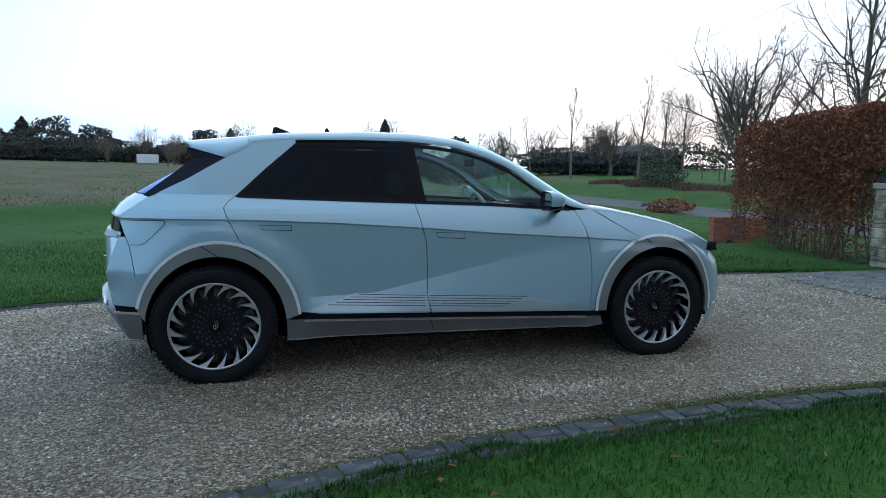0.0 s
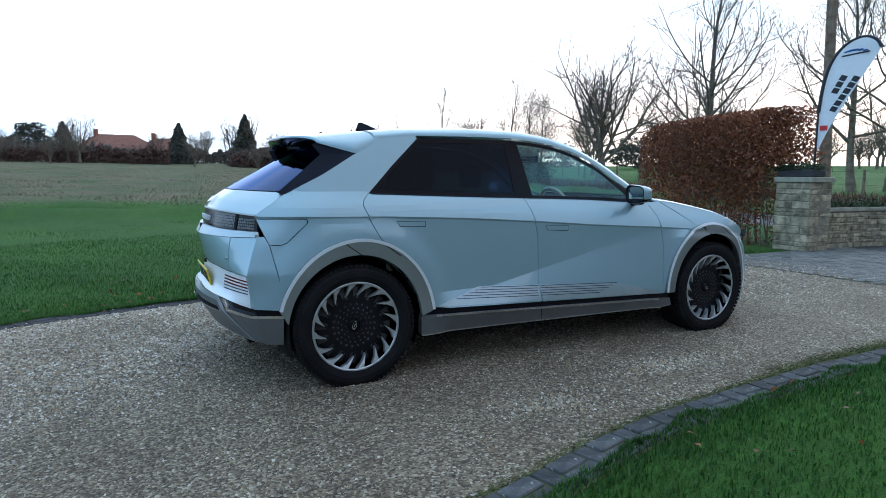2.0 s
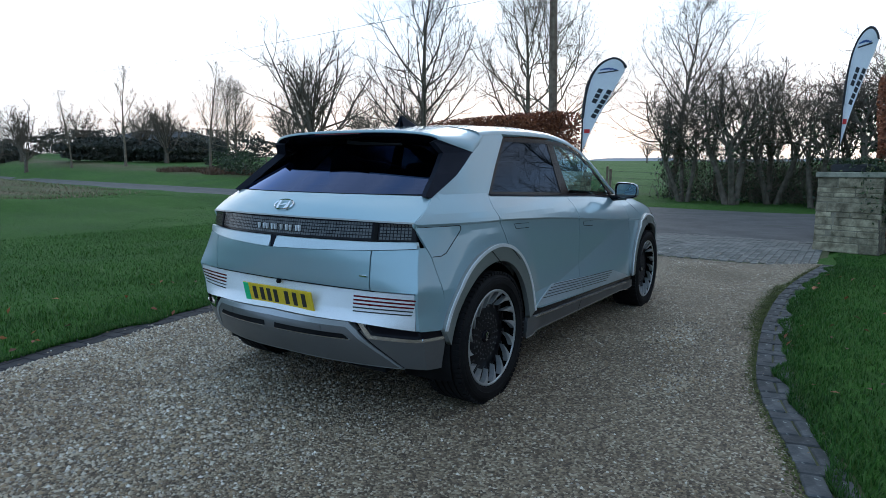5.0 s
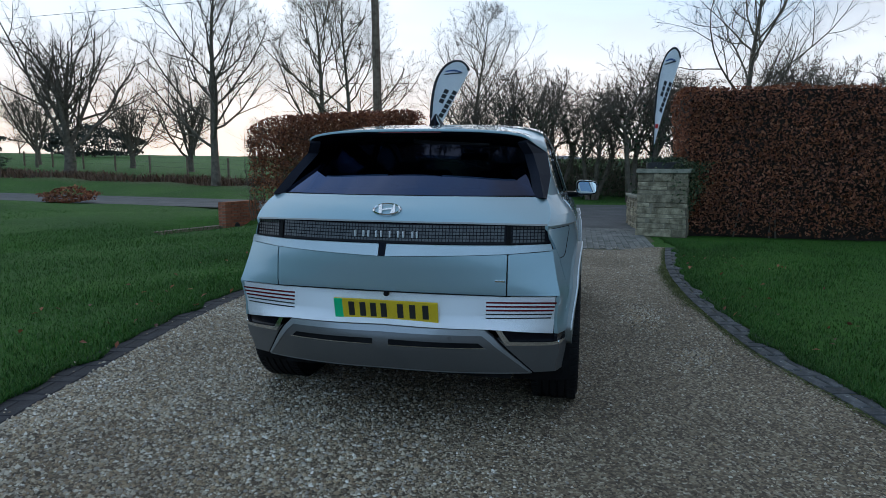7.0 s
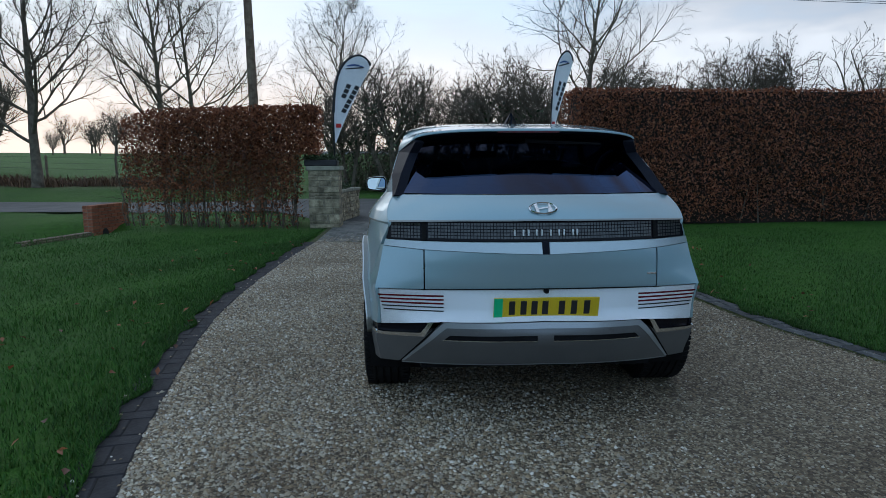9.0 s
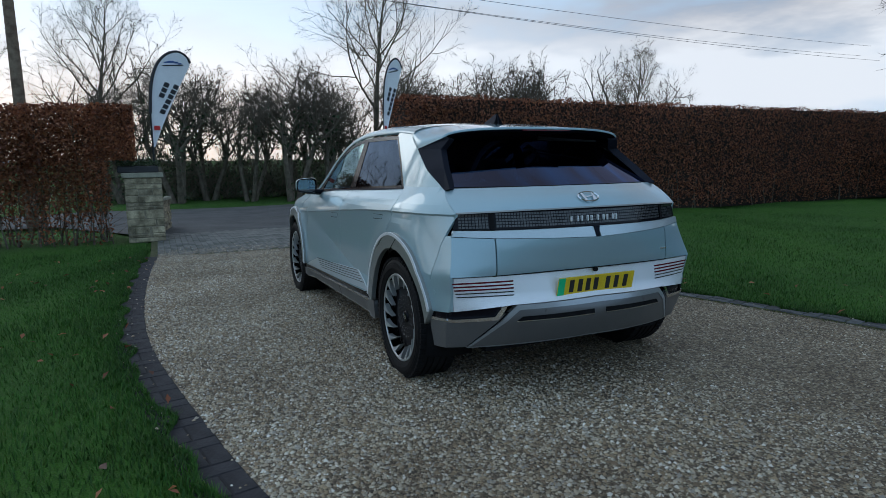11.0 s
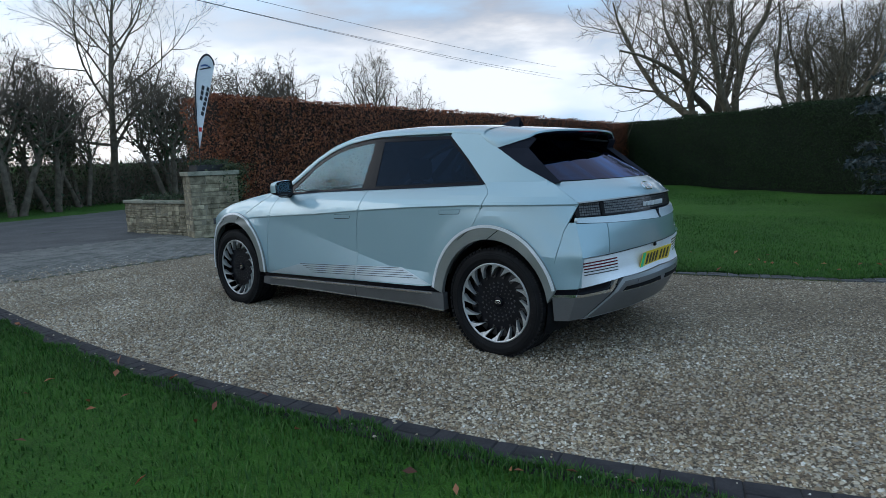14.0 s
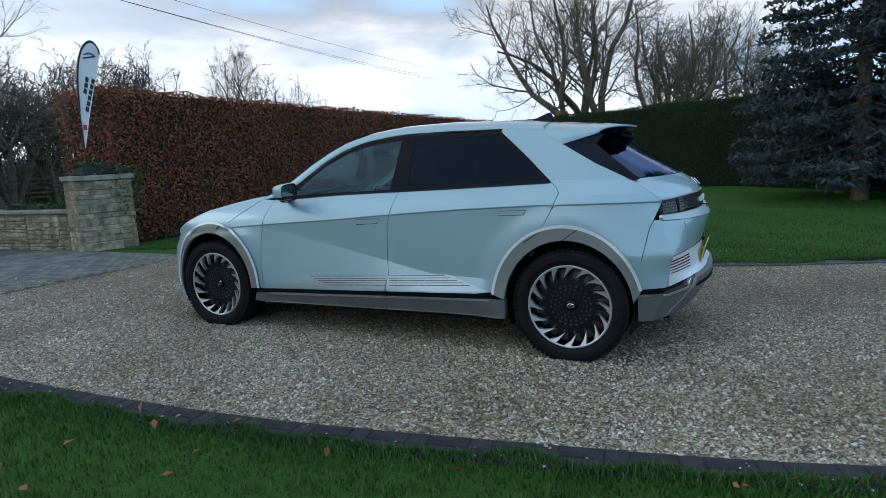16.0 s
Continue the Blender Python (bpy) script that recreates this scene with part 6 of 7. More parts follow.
    part("cap", lathe([(0.001, 0.070), (0.030, 0.070), (0.036, 0.066), (0.037, 0.05)], 32), GLOSS, wheel, "", True)
    bm = bmesh.new()
    n = 24
    for ro, ri in ((1.0, 0.72),):
        a = [bm.verts.new((0.026 * ro * math.cos(2 * math.pi * k / n), 0.0715, 0.014 * ro * math.sin(2 * math.pi * k / n))) for k in range(n)]
        b = [bm.verts.new((0.026 * ri * math.cos(2 * math.pi * k / n), 0.0725, 0.014 * ri * math.sin(2 * math.pi * k / n))) for k in range(n)]
        for k in range(n):
            bm.faces.new((a[k], a[(k + 1) % n], b[(k + 1) % n], b[k]))
    box(bm, -0.010, 0.010, 0.071, 0.073, -0.003, 0.003)
    part("emblem", bm, CHROME, wheel)
    return wheel


def make_seat(car, x, y):
    bm = bmesh.new()
    box(bm, x - 0.25, x + 0.27, y - 0.24, y + 0.24, 0.42, 0.60, 0.05)
    seat = part("seat", bm, CLOTH, car, "pale grey car seat", True)
    bm = bmesh.new()
    box(bm, -0.06, 0.07, y - 0.23, y + 0.23, 0, 0.60, 0.05)
    bmesh.ops.rotate(bm, cent=(0, 0, 0), matrix=Matrix.Rotation(radians(-20), 3, "Y"), verts=bm.verts)
    bmesh.ops.translate(bm, vec=(x - 0.24, 0, 0.56), verts=bm.verts)
    part("backrest", bm, CLOTH, seat, "", True)
    bm = bmesh.new()
    box(bm, x - 0.53, x - 0.44, y - 0.13, y + 0.13, 1.16, 1.33, 0.035)
    part("headrest", bm, CLOTH, seat, "", True)


def make_car():
    car = thing("car", "silver-blue electric hatchback parked on a gravel drive", "car")
    crease, diag = (lambda x: np.interp(x, *CREASE)), (lambda x: np.interp(x, *DIAG))
    under = lambda x: np.interp(x, *CREASE) - 0.011
    g = 0.0022
    # arch angles at which the seams meet the wheel openings
    rear_arc = lambda a, b: arc(-1.472, 0.478, 0.515, a, b)
    front_arc = lambda a, b: arc(1.482, 0.48, 0.525, a, b)
    b_seam = [(-0.262, 1.103), (-0.235, 0.985), (-0.20, 0.853), (-0.188, 0.62), (-0.198, 0.51), (-0.17, 0.40)]
    a_seam = [(0.877, 1.054), (0.924, 0.945), (0.965, 0.774), (0.975, 0.56), (0.966, 0.362)]
    r_seam = [(-1.377, 1.14), (-1.417, 1.11), (-1.437, 1.075), (-1.412, 1.006), (-1.35, 0.888), (-1.322, 0.858)]
    side_panel("front_door", [(x + g, z) for x, z in b_seam] + cut(SILL, -0.16, 0.96)[1:-1] + [(x - g, z) for x, z in a_seam[::-1]] + cut(BELT, 0.86, -0.25)[1:], PAINT, car, lines=(crease, under, diag), label="silver-blue front door")
    side_panel("rear_door", [(x + g, z) for x, z in r_seam] + rear_arc(72, 8)[1:] + cut(SILL, -0.98, -0.18)[1:] + [(x - g, z) for x, z in b_seam[::-1]][1:] + cut(BELT, -0.28, -1.37)[1:-1], PAINT, car, lines=(crease, under, diag), label="silver-blue rear door")
    d_edge = [(float(np.interp(z, *EDGE)), z) for z in (1.376, 1.34, 1.30, 1.25, 1.19, 1.136, 1.08, 1.02)]
    quarter = [(x - g, z) for x, z in r_seam[::-1]] + [(-1.20, 1.312), (-1.007, 1.482), (-1.02, 1.506), (-1.27, 1.474), (-1.302, 1.445), (-1.356, 1.412)] + d_edge + [(-1.993, 0.908), (-1.969, 0.855), (-1.935, 0.69), (-1.915, 0.575)] + rear_arc(156, 72)[1:-1]
    side_panel("rear_quarter", quarter, PAINT, car, lines=(crease, under), label="silver-blue rear quarter panel")
    edge_low = [(float(np.interp(z, *EDGE)), z) for z in (0.904, 0.85, 0.78, 0.70, 0.62, 0.56, 0.505)]
    side_panel("bumper_corner", [(-1.996, 0.904)] + edge_low + [(-1.915, 0.492)] + rear_arc(165, 156) + [(-1.939, 0.69), (-1.973, 0.855)], PAINT, car, label="silver-blue bumper corner")
    side_panel("bumper_strip", [(-1.912, 0.490), (-2.066, 0.503), (-2.052, 0.458), (-1.912, 0.452)], GLOSS, car, off=-0.006)
    side_panel("lower_bumper_side", [(-1.912, 0.450), (-2.052, 0.456), (-2.03, 0.39), (-1.995, 0.295), (-1.912, 0.292)], DARKCLAD, car)
    side_panel("bumper_trim", [(-1.912, 0.462), (-2.056, 0.468), (-2.052, 0.452), (-1.912, 0.446)], CHROME, car, off=0.003, depth=0.006)
    side_panel("fuel_flap_seam", [[(-2.03, 1.003), (-1.772, 1.003), (-1.764, 0.994), (-1.764, 0.978), (-1.878, 0.868), (-1.912, 0.856), (-1.966, 0.856), (-1.966, 0.8595), (-1.912, 0.8595), (-1.880, 0.8715), (-1.7685, 0.979), (-1.7685, 0.992), (-1.775, 0.9995), (-2.03, 0.9995)]], BLACK, car, off=0.0012, step=0.03, depth=0.002, sides=(-1,))
    for s in (-1, 1):
        y = body_y(-1.955, 0.60)
        part("parking_sensor", tube(bmesh.new(), [(-1.955, s * (y - 0.004), 0.60), (-1.957, s * (y + 0.002), 0.60)], [0.012, 0.011], 14), PAINT, car)
    side_panel("fender", [(x + g, z) for x, z in a_seam] + front_arc(180, 107) + [(1.14, 0.982), (1.005, 1.066)], PAINT, car, lines=(crease, under), label="silver-blue front wing")
    side_panel("bonnet_side", [(1.012, 1.066), (1.145, 0.986), (1.345, 0.868)] + front_arc(106, 22)[1:] + [(1.95, 0.70), (1.96, 0.80), (1.90, 0.835), (1.80, 0.885), (1.60, 0.955), (1.345, 1.010), (1.15, 1.045)], PAINT, car, label="silver-blue bonnet flank")
    # wheel-arch cladding with a bright outer lip
    for name, cx, o, i in (("rear_arch", -1.472, (0.478, 0.515), (-1.487, 0.405, 0.425)), ("front_arch", 1.482, (0.48, 0.525), (1.50, 0.418, 0.437))):
        a0, a1 = (166, 7) if cx < 0 else (180, -4)
        outer, inner = arc(cx, o[0] + 0.002, o[1] + 0.002, a0, a1, 30), arc(i[0], i[1], i[2], a1 - 3, a0 + (8 if cx < 0 else 0), 30)
        side_panel(name, outer + inner, CLAD, car, off=0.022, step=0.03, depth=0.03, label="satin grey wheel-arch cladding")
        lip = arc(cx, o[0] + 0.004, o[1] + 0.004, a0, a1, 36) + arc(cx, o[0] - 0.014, o[1] - 0.014, a1, a0, 36)
        side_panel("arch_lip", lip, SATIN, car, off=0.026, step=0.03, depth=0.006)
        for q in (-0.06, 0.16):
            side_panel("arch_seam", [(cx - 0.05 + q, WZ + 0.50), (cx + 0.085 + q, WZ + 0.405), (cx + 0.089 + q, WZ + 0.408), (cx - 0.046 + q, WZ + 0.503)], BLACK, car, off=0.0232, depth=0.003)
    # sill: black strip, grey board, bright line
    side_panel("sill_strip", [(x, z - 0.034) for x, z in cut(SILL, -1.07, 1.04)] + cut(SILL, 1.04, -1.07), GLOSS, car, off=-0.004)
    side_panel("sill_board", [(-1.078, 0.268), (-0.6, 0.268), (0.97, 0.252), (1.07, 0.262), (1.05, 0.322)] + [(x, z - 0.036) for x, z in cut(SILL, 1.0, -1.08)], DARKCLAD, car, off=0.006, depth=0.05, label="dark satin grey sill board")
    side_panel("sill_seam", [(-0.172, 0.364), (-0.148, 0.262), (-0.145, 0.262), (-0.169, 0.364)], BLACK, car, off=0.0075, depth=0.003)
    side_panel("sill_trim", [(x, z - 0.050) for x, z in cut(SILL, -0.98, 0.93)] + [(x, z - 0.039) for x, z in cut(SILL, 0.94, -0.98)], CHROME, car, off=0.0105, depth=0.005)
    side_panel("sill_edge", [(-1.075, 0.261), (-0.6, 0.261), (0.97, 0.245), (0.97, 0.252), (-0.6, 0.268), (-1.075, 0.268)], CHROME, car, off=0.008, depth=0.01)
    for s0, poly in ((0, [(-0.965, 0.437), (-0.66, 0.537), (-0.20, 0.518), (-0.176, 0.408)]), (1, [(-0.166, 0.407), (-0.19, 0.517), (0.52, 0.477), (0.955, 0.368)])):
        side_panel("door_applique", poly, APPLIQUE, car, off=0.004, depth=0.004, label="ribbed satin door trim")
        x0, x1 = (-0.64, -0.205) if s0 == 0 else (-0.182, 0.50)
        for k in range(5):
            z0 = 0.524 - 0.0165 * k - 0.058 * 0
            a, b = (x0 - 0.048 * k, x1) if s0 == 0 else (x0, x1 - 0.042 * k)
            line = lambda x: z0 - 0.043 * (x + 0.42)
            # thin dark strips paint the shadow line of each rib
            side_panel("rib_shadow_line", [(a, line(a)), (b, line(b)), (b, line(b) - 0.0044), (a, line(a) - 0.0044)], RIBGREY, car, off=0.0055, depth=0.003)
    # door handles: a seam round a flush flap
    for x0, x1, z0, z1 in ((-1.235, -1.043, 0.944, 0.976), (-0.140, 0.058, 0.884, 0.922)):
        k = -0.03 if x0 < -1 else -0.045
        q = [(x0, z1), (x1, z1 + k * (x1 - x0)), (x1, z0 + k * (x1 - x0)), (x0 + 0.02, z0)]
        cx, cz = (x0 + x1) / 2, (z0 + z1) / 2
        inner = [(cx + (x - cx) * 0.97, cz + (z - cz) * 0.82) for x, z in q]
        side_panel("handle_seam", q, BLACK, car, off=0.0010, depth=0.003)
        side_panel("door_handle", inner, PAINT, car, off=0.0022, depth=0.004)
    # windows
    bot = lambda x0, x1: cut(BELT, x0, x1)
    top = lambda x0, x1: cut(DLO_T, x0, x1, 14)
    rear_glass = [(-1.325, 1.158), (-0.325, 1.128), (-0.348, 1.468), (-1.0, 1.458), (-1.185, 1.297)]
    front_glass = [(-0.185, 1.118), (0.2, 1.108), (0.6, 1.088), (0.70, 1.086), (0.70, 1.10), (0.6, 1.178), (0.43, 1.296), (0.24, 1.383), (0.06, 1.434), (-0.13, 1.459), (-0.246, 1.464)]
    side_panel("rear_window", rear_glass, TINT, car, off=-0.004, step=0.08, depth=0.004, label="dark privacy glass")
    side_panel("front_window", front_glass, CLEAR, car, off=-0.004, step=0.08, depth=0.004, label="clear front side glass")
    frame = [
        [(-1.377, 1.142)] + bot(-1.37, 0.86) + [(0.70, 1.088), (0.6, 1.089), (0.2, 1.109), (-0.185, 1.119), (-0.325, 1.129), (-1.325, 1.159)],
        [(-1.377, 1.142), (-1.325, 1.158), (-1.185, 1.297), (-1.0, 1.457), (-1.007, 1.481), (-1.20, 1.311)],
        [(-1.007, 1.481), (-1.0, 1.457), (-0.348, 1.467), (-0.246, 1.463), (-0.13, 1.458), (0.06, 1.433), (0.24, 1.382), (0.43, 1.295), (0.6, 1.177), (0.70, 1.099)] + [(0.77, 1.105)] + top(0.77, -1.0)[1:],
        [(-0.327, 1.127), (-0.183, 1.117), (-0.245, 1.465), (-0.347, 1.469)],
        [(0.70, 1.086), (0.86, 1.058), (0.77, 1.104), (0.70, 1.10)],
    ]
    side_panel("window_frame", frame, GLOSS, car, off=-0.001, step=0.05, depth=0.012, label="gloss black window surround")
    side_panel("belt_trim", [(x, z - 0.002) for x, z in bot(-1.36, 0.84)] + [(x, z + 0.007) for x, z in bot(0.84, -1.36)], FINBLACK, car, off=0.004, depth=0.006)
    # roof, windscreen, bonnet
    zw = ([-1.30, -1.02, -0.63, -0.3, -0.13, 0.06, 0.24, 0.43, 0.62, 0.77, 0.86, 1.0], [1.472, 1.500, 1.508, 1.508, 1.496, 1.470, 1.421, 1.335, 1.205, 1.118, 1.080, 1.062])
    zm = ([-1.30, -1.1, -0.57, -0.2, 0.05, 0.3, 0.57, 0.8, 1.0, 1.15], [1.540, 1.562, 1.588, 1.584, 1.560, 1.500, 1.378, 1.228, 1.100, 1.045])
    st = lambda xs: [(x, float(np.interp(x, *zw)), float(np.interp(x, *zm)), body_y(x, float(np.interp(x, *zw)))) for x in xs]
    shell("roof", st(np.linspace(-1.30, 0.10, 29)), PAINT, car, 0, 28, label="silver-blue roof")
    shell("windscreen", st(np.linspace(0.10, 1.0, 20)), CLEAR, car, 0, 22, label="clear windscreen")
    for s in (-1, 1):
        shell("windscreen_pillar", st(np.linspace(0.10, 1.0, 24)), PAINT, car, 22, 28, keep=s)
    hz = ([1.0, 1.15, 1.345, 1.6, 1.8, 1.9, 2.05, 2.24], [1.062, 1.045, 1.010, 0.955, 0.885, 0.835, 0.78, 0.70])
    hs = []
    for x in np.linspace(1.0, 2.2, 28):
        ze = float(np.interp(x, *hz))
        y0 = body_y(x, ze) * (1 if x < 1.9 else math.sqrt(max(0.03, 1 - ((x - 1.9) / 0.32) ** 2)))
        hs.append((x, ze, ze + 0.045, y0))
    shell("bonnet", hs, PAINT, car, 0, 28, label="silver-blue clamshell bonnet")
    # nose
    bm, rows = bmesh.new(), []
    for z in (0.20, 0.28, 0.36, 0.45, 0.56, 0.68, 0.76, 0.84):
        xa = 1.482 + 0.48 * math.sqrt(max(0.04, 1 - ((z - WZ) / 0.525) ** 2))
        xf = float(np.interp(z, [0.2, 0.5, 0.7, 0.84], [2.24, 2.32, 2.28, 2.06]))
        y0 = body_y(xa, z)
        rows.append([bm.verts.new((xa + (xf - xa) * max(0, math.cos(t)) ** 1.15, y0 * math.copysign(abs(math.sin(t)) ** 0.75, math.sin(t)), z)) for t in np.linspace(-math.pi / 2, math.pi / 2, 33)])
    for r, s in zip(rows, rows[1:]):
        for k in range(32):
            bm.faces.new((r[k], r[k + 1], s[k + 1], s[k]))
    part("front_bumper", bm, PAINT, car, "silver-blue front bumper", True)
    side_panel("headlamp", [(1.93, 0.765), (2.06, 0.755), (2.05, 0.815), (1.955, 0.822)], GLOSS, car, off=0.004, label="dark headlamp")
    side_panel("front_bumper_trim", [(1.955, 0.335), (2.10, 0.345), (2.10, 0.362), (1.955, 0.352)], CHROME, car, off=0.006)
    # tail, from the top down
    E = tail_edge
    tail_panel("tailgate_upper", both([(0, 1.152), (0.4, 1.151), (E(1.147) - 0.004, 1.147), (E(1.085) - 0.003, 1.085), (E(1.026) - 0.003, 1.026), (0.4, 1.036), (0, 1.039)]), PAINT, car, label="silver-blue tailgate panel under the rear window")
    tail_panel("rear_window_glass", both([(0, 1.47), (0.40, 1.46), (0.630, 1.40), (0.652, 1.37), (0.688, 1.28), (0.722, 1.155), (0.4, 1.155), (0, 1.156)]), HATCH, car, off=-0.004, step=0.06, depth=0.006, label="dark tinted rear window")
    for s in (-1, 1):
        bm = bmesh.new()
        out = [(-1.428, 0.680, 1.378), (-1.645, 0.628, 1.442), (-1.668, 0.615, 1.428), (-1.628, 0.650, 1.370), (-1.76, 0.694, 1.262), (-1.905, 0.728, 1.147), (-1.868, 0.738, 1.138), (-1.645, 0.708, 1.252)]
        out = [(x, body_y(x, z) + 0.001 if i in (0, 6, 7) else y, z) for i, (x, y, z) in enumerate(out)]
        vo = [bm.verts.new((x, s * y, z)) for x, y, z in out]
        vi = [bm.verts.new((x + 0.03, s * (y - 0.05), z - 0.004)) for x, y, z in out]
        for f in ((0, 1, 2, 3), (0, 3, 4, 7), (4, 5, 6, 7)):
            bm.faces.new([vo[i] for i in f])
        for i in range(8):
            j = (i + 1) % 8
            bm.faces.new((vo[i], vi[i], vi[j], vo[j]))
        bmesh.ops.recalc_face_normals(bm, faces=bm.faces)
        part("spoiler_fin", bm, FINBLACK, car, "gloss dark fin beside the rear window")
    # spoiler
    bm, rows, low = bmesh.new(), [], []
    line = ([-1.645, -1.43, -1.356, -1.302, -1.27], [1.440, 1.378, 1.412, 1.445, 1.474])
    for k in range(13):
        q = k / 12
        xe, xc = -1.272 - 0.373 * q, -1.300 - 0.460 * q
        ze, zt = float(np.interp(xe, *line)), 1.540 - 0.046 * q ** 1.2
        y0 = body_y(xe, ze) if xe > -1.43 else float(np.interp(xe, [-1.645, -1.43], [0.628, body_y(-1.43, 1.378)]))
        row = []
        for i in range(-22, 23):
            th = math.pi / 2 * (1 - abs(i) / 22)
            y = math.copysign(y0 * math.cos(th) ** 0.62, i) if i else 0.0
            row.append((xc + (xe - xc) * (abs(y) / y0) ** 2.2, y, ze + (zt - ze) * math.sin(th) ** 0.75))
        rows.append([bm.verts.new(p) for p in row])
        if k == 12:
            lip = [bm.verts.new((x + 0.004, y, z - 0.012)) for x, y, z in row]
            rows.append(lip)
            low = [[(x + 0.004, y, z - 0.012), (x + 0.03, y, z - 0.030), (x + 0.20, y * 0.99, z - 0.070)] for x, y, z in row]
    for r, s in zip(rows, rows[1:]):
        for k in range(44):
            bm.faces.new((r[k], r[k + 1], s[k + 1], s[k]))
    part("roof_spoiler", bm, PAINT, car, "silver-blue roof spoiler", True)
    bm = bmesh.new()
    lv = [[bm.verts.new(p) for p in r] for r in low]
    for r, s in zip(lv, lv[1:]):
        for k in range(2):
            bm.faces.new((r[k], r[k + 1], s[k + 1], s[k]))
    part("spoiler_underside", bm, GLOSS, car, "black underside of the spoiler", True)
    bm = bmesh.new()
    box(bm, -1.760, -1.745, -0.17, 0.17, 1.474, 1.480)
    part("brake_lamp", bm, LAMPRED, car)
    bm = bmesh.new()
    tube(bm, [(-1.66, 0.0, 1.435), (-1.69, -0.12, 1.425), (-1.69, -0.42, 1.415)], [0.012, 0.010, 0.005], 6)
    part("rear_wiper", bm, BLACK, car)
    # roof fin
    bm = bmesh.new()
    prof = [(-0.955, 1.562), (-1.05, 1.592), (-1.135, 1.626), (-1.155, 1.624), (-1.165, 1.59), (-1.17, 1.555)]
    for s in (-1, 1):
        vs = [bm.verts.new((x, s * (0.004 + 0.030 * max(0, (1.63 - z) / 0.07) ** 1.5 * (0.2 + 0.8 * min(1, (-0.955 - x) / 0.12))), z)) for x, z in prof]
        base = [bm.verts.new((x, s * 0.036, z - 0.012)) for x, z in ((-1.17, 1.56), (-1.0, 1.568))]
        bm.faces.new(vs + base[:1] + base[1:])
    bmesh.ops.remove_doubles(bm, verts=bm.verts, dist=0.0005)
    vs = [[bm.verts.new((x, s * 0.004, z)) for x, z in prof] for s in (-1, 1)]
    for k in range(len(prof) - 1):
        bm.faces.new((vs[0][k], vs[0][k + 1], vs[1][k + 1], vs[1][k]))
    part("roof_antenna", bm, FINBLACK, car, "dark shark-fin antenna")
    # light bar
    bar = both([(0, 1.034), (0.4, 1.031), (E(1.02) - 0.004, 1.021), (E(0.975), 0.975), (E(0.935) - 0.006, 0.935), (0.58, 0.932), (0, 0.934)])
    tail_panel("light_bar", bar, GLOSS, car, off=-0.012, depth=0.02, label="gloss black rear light bar")
    tail_panel("light_bar_trim", both([(0, 1.0395), (0.4, 1.0365), (E(1.024) - 0.003, 1.0265), (E(1.02) - 0.003, 1.019), (0.4, 1.029), (0, 1.032)]), CLAD, car, off=0.003, depth=0.012)
    bm = bmesh.new()
    def cell(y, z, w=0.0062, h=0.0058):
        q = [bm.verts.new((tail_x(y + a, z + b) + 0.0095, y + a, z + b)) for a, b in ((-w, -h), (w, -h), (w, h), (-w, h))]
        bm.faces.new(q)
    zrow = [0.951 + 0.0158 * k for k in range(5)]
    for z in zrow:
        for k in range(-35, 36):
            cell(k * 0.01585, z)
        for s in (-1, 1):
            for k in range(9):
                cell(s * (0.607 + k * 0.0165), z - 0.004)
    tagged(part("lamp_grid", bm, LENS, car, "grid of small square lamp cells"), kind="stuff")
    for s in (-1, 1):
        tail_panel("lamp_divider", [(s * 0.572, 0.934), (s * 0.592, 0.934), (s * 0.592, 1.03), (s * 0.572, 1.03)], BLACK, car, off=-0.007, depth=0.01)
    # name plate drawn as plain bars
    for c0, w in ((0.146, 0.0), (0.091, 0.0125), (0.027, 0.0125), (-0.029, 0.0), (-0.082, 0.0125), (-0.149, 0.0105)):
        for y0 in ((c0 - w, c0 + w) if w else (c0,)):
            bm = bmesh.new()
            x = tail_x(y0, 0.976)
            box(bm, x - 0.005, x + 0.012, y0 - 0.0034, y0 + 0.0034, 0.961, 0.991, 0.0015)
            part("name_bar", bm, SATIN, car)
    chrome_half = lambda s: [(s * 0.018, 0.931), (s * 0.58, 0.929), (s * (E(0.93) - 0.002), 0.932), (s * (E(0.902) - 0.002), 0.902), (s * 0.58, 0.891), (s * 0.018, 0.877)]
    for s in (-1, 1):
        tail_panel("tail_trim", chrome_half(s), APPLIQUE, car, off=0.006, depth=0.02, label="bright satin strip under the light bar")
        tail_panel("bumper_panel", [(s * 0.586, 0.888), (s * (E(0.898) - 0.002), 0.898), (s * (E(0.80) - 0.002), 0.80), (s * (E(0.70) - 0.003), 0.695), (s * 0.586, 0.694)], PAINT, car, label="silver-blue bumper panel")
    bm = bmesh.new()
    box(bm, tail_x(0, 0.9) - 0.002, tail_x(0, 0.9) + 0.03, -0.016, 0.016, 0.872, 0.934)
    part("tailgate_notch", bm, FINBLACK, car)
    tail_panel("tailgate_lower", both([(0, 0.874), (0.5795, 0.888), (0.5795, 0.694), (0.3, 0.699), (0, 0.701)]), PAINT, car, label="silver-blue lower tailgate")
    tail_panel("tailgate_lip", both([(0, 0.703), (0.3, 0.701), (0.60, 0.694), (0.60, 0.689), (0.3, 0.694), (0, 0.696)]), BLACK, car, off=0.002, depth=0.04)
    tail_panel("number_panel", both([(0, 0.693), (0.3, 0.691), (0.58, 0.688), (E(0.69) - 0.020, 0.689), (0.80, 0.508), (0.60, 0.530), (0.49, 0.540), (0, 0.548)]), SATIN, car, depth=0.02, label="bright satin silver panel round the number plate")
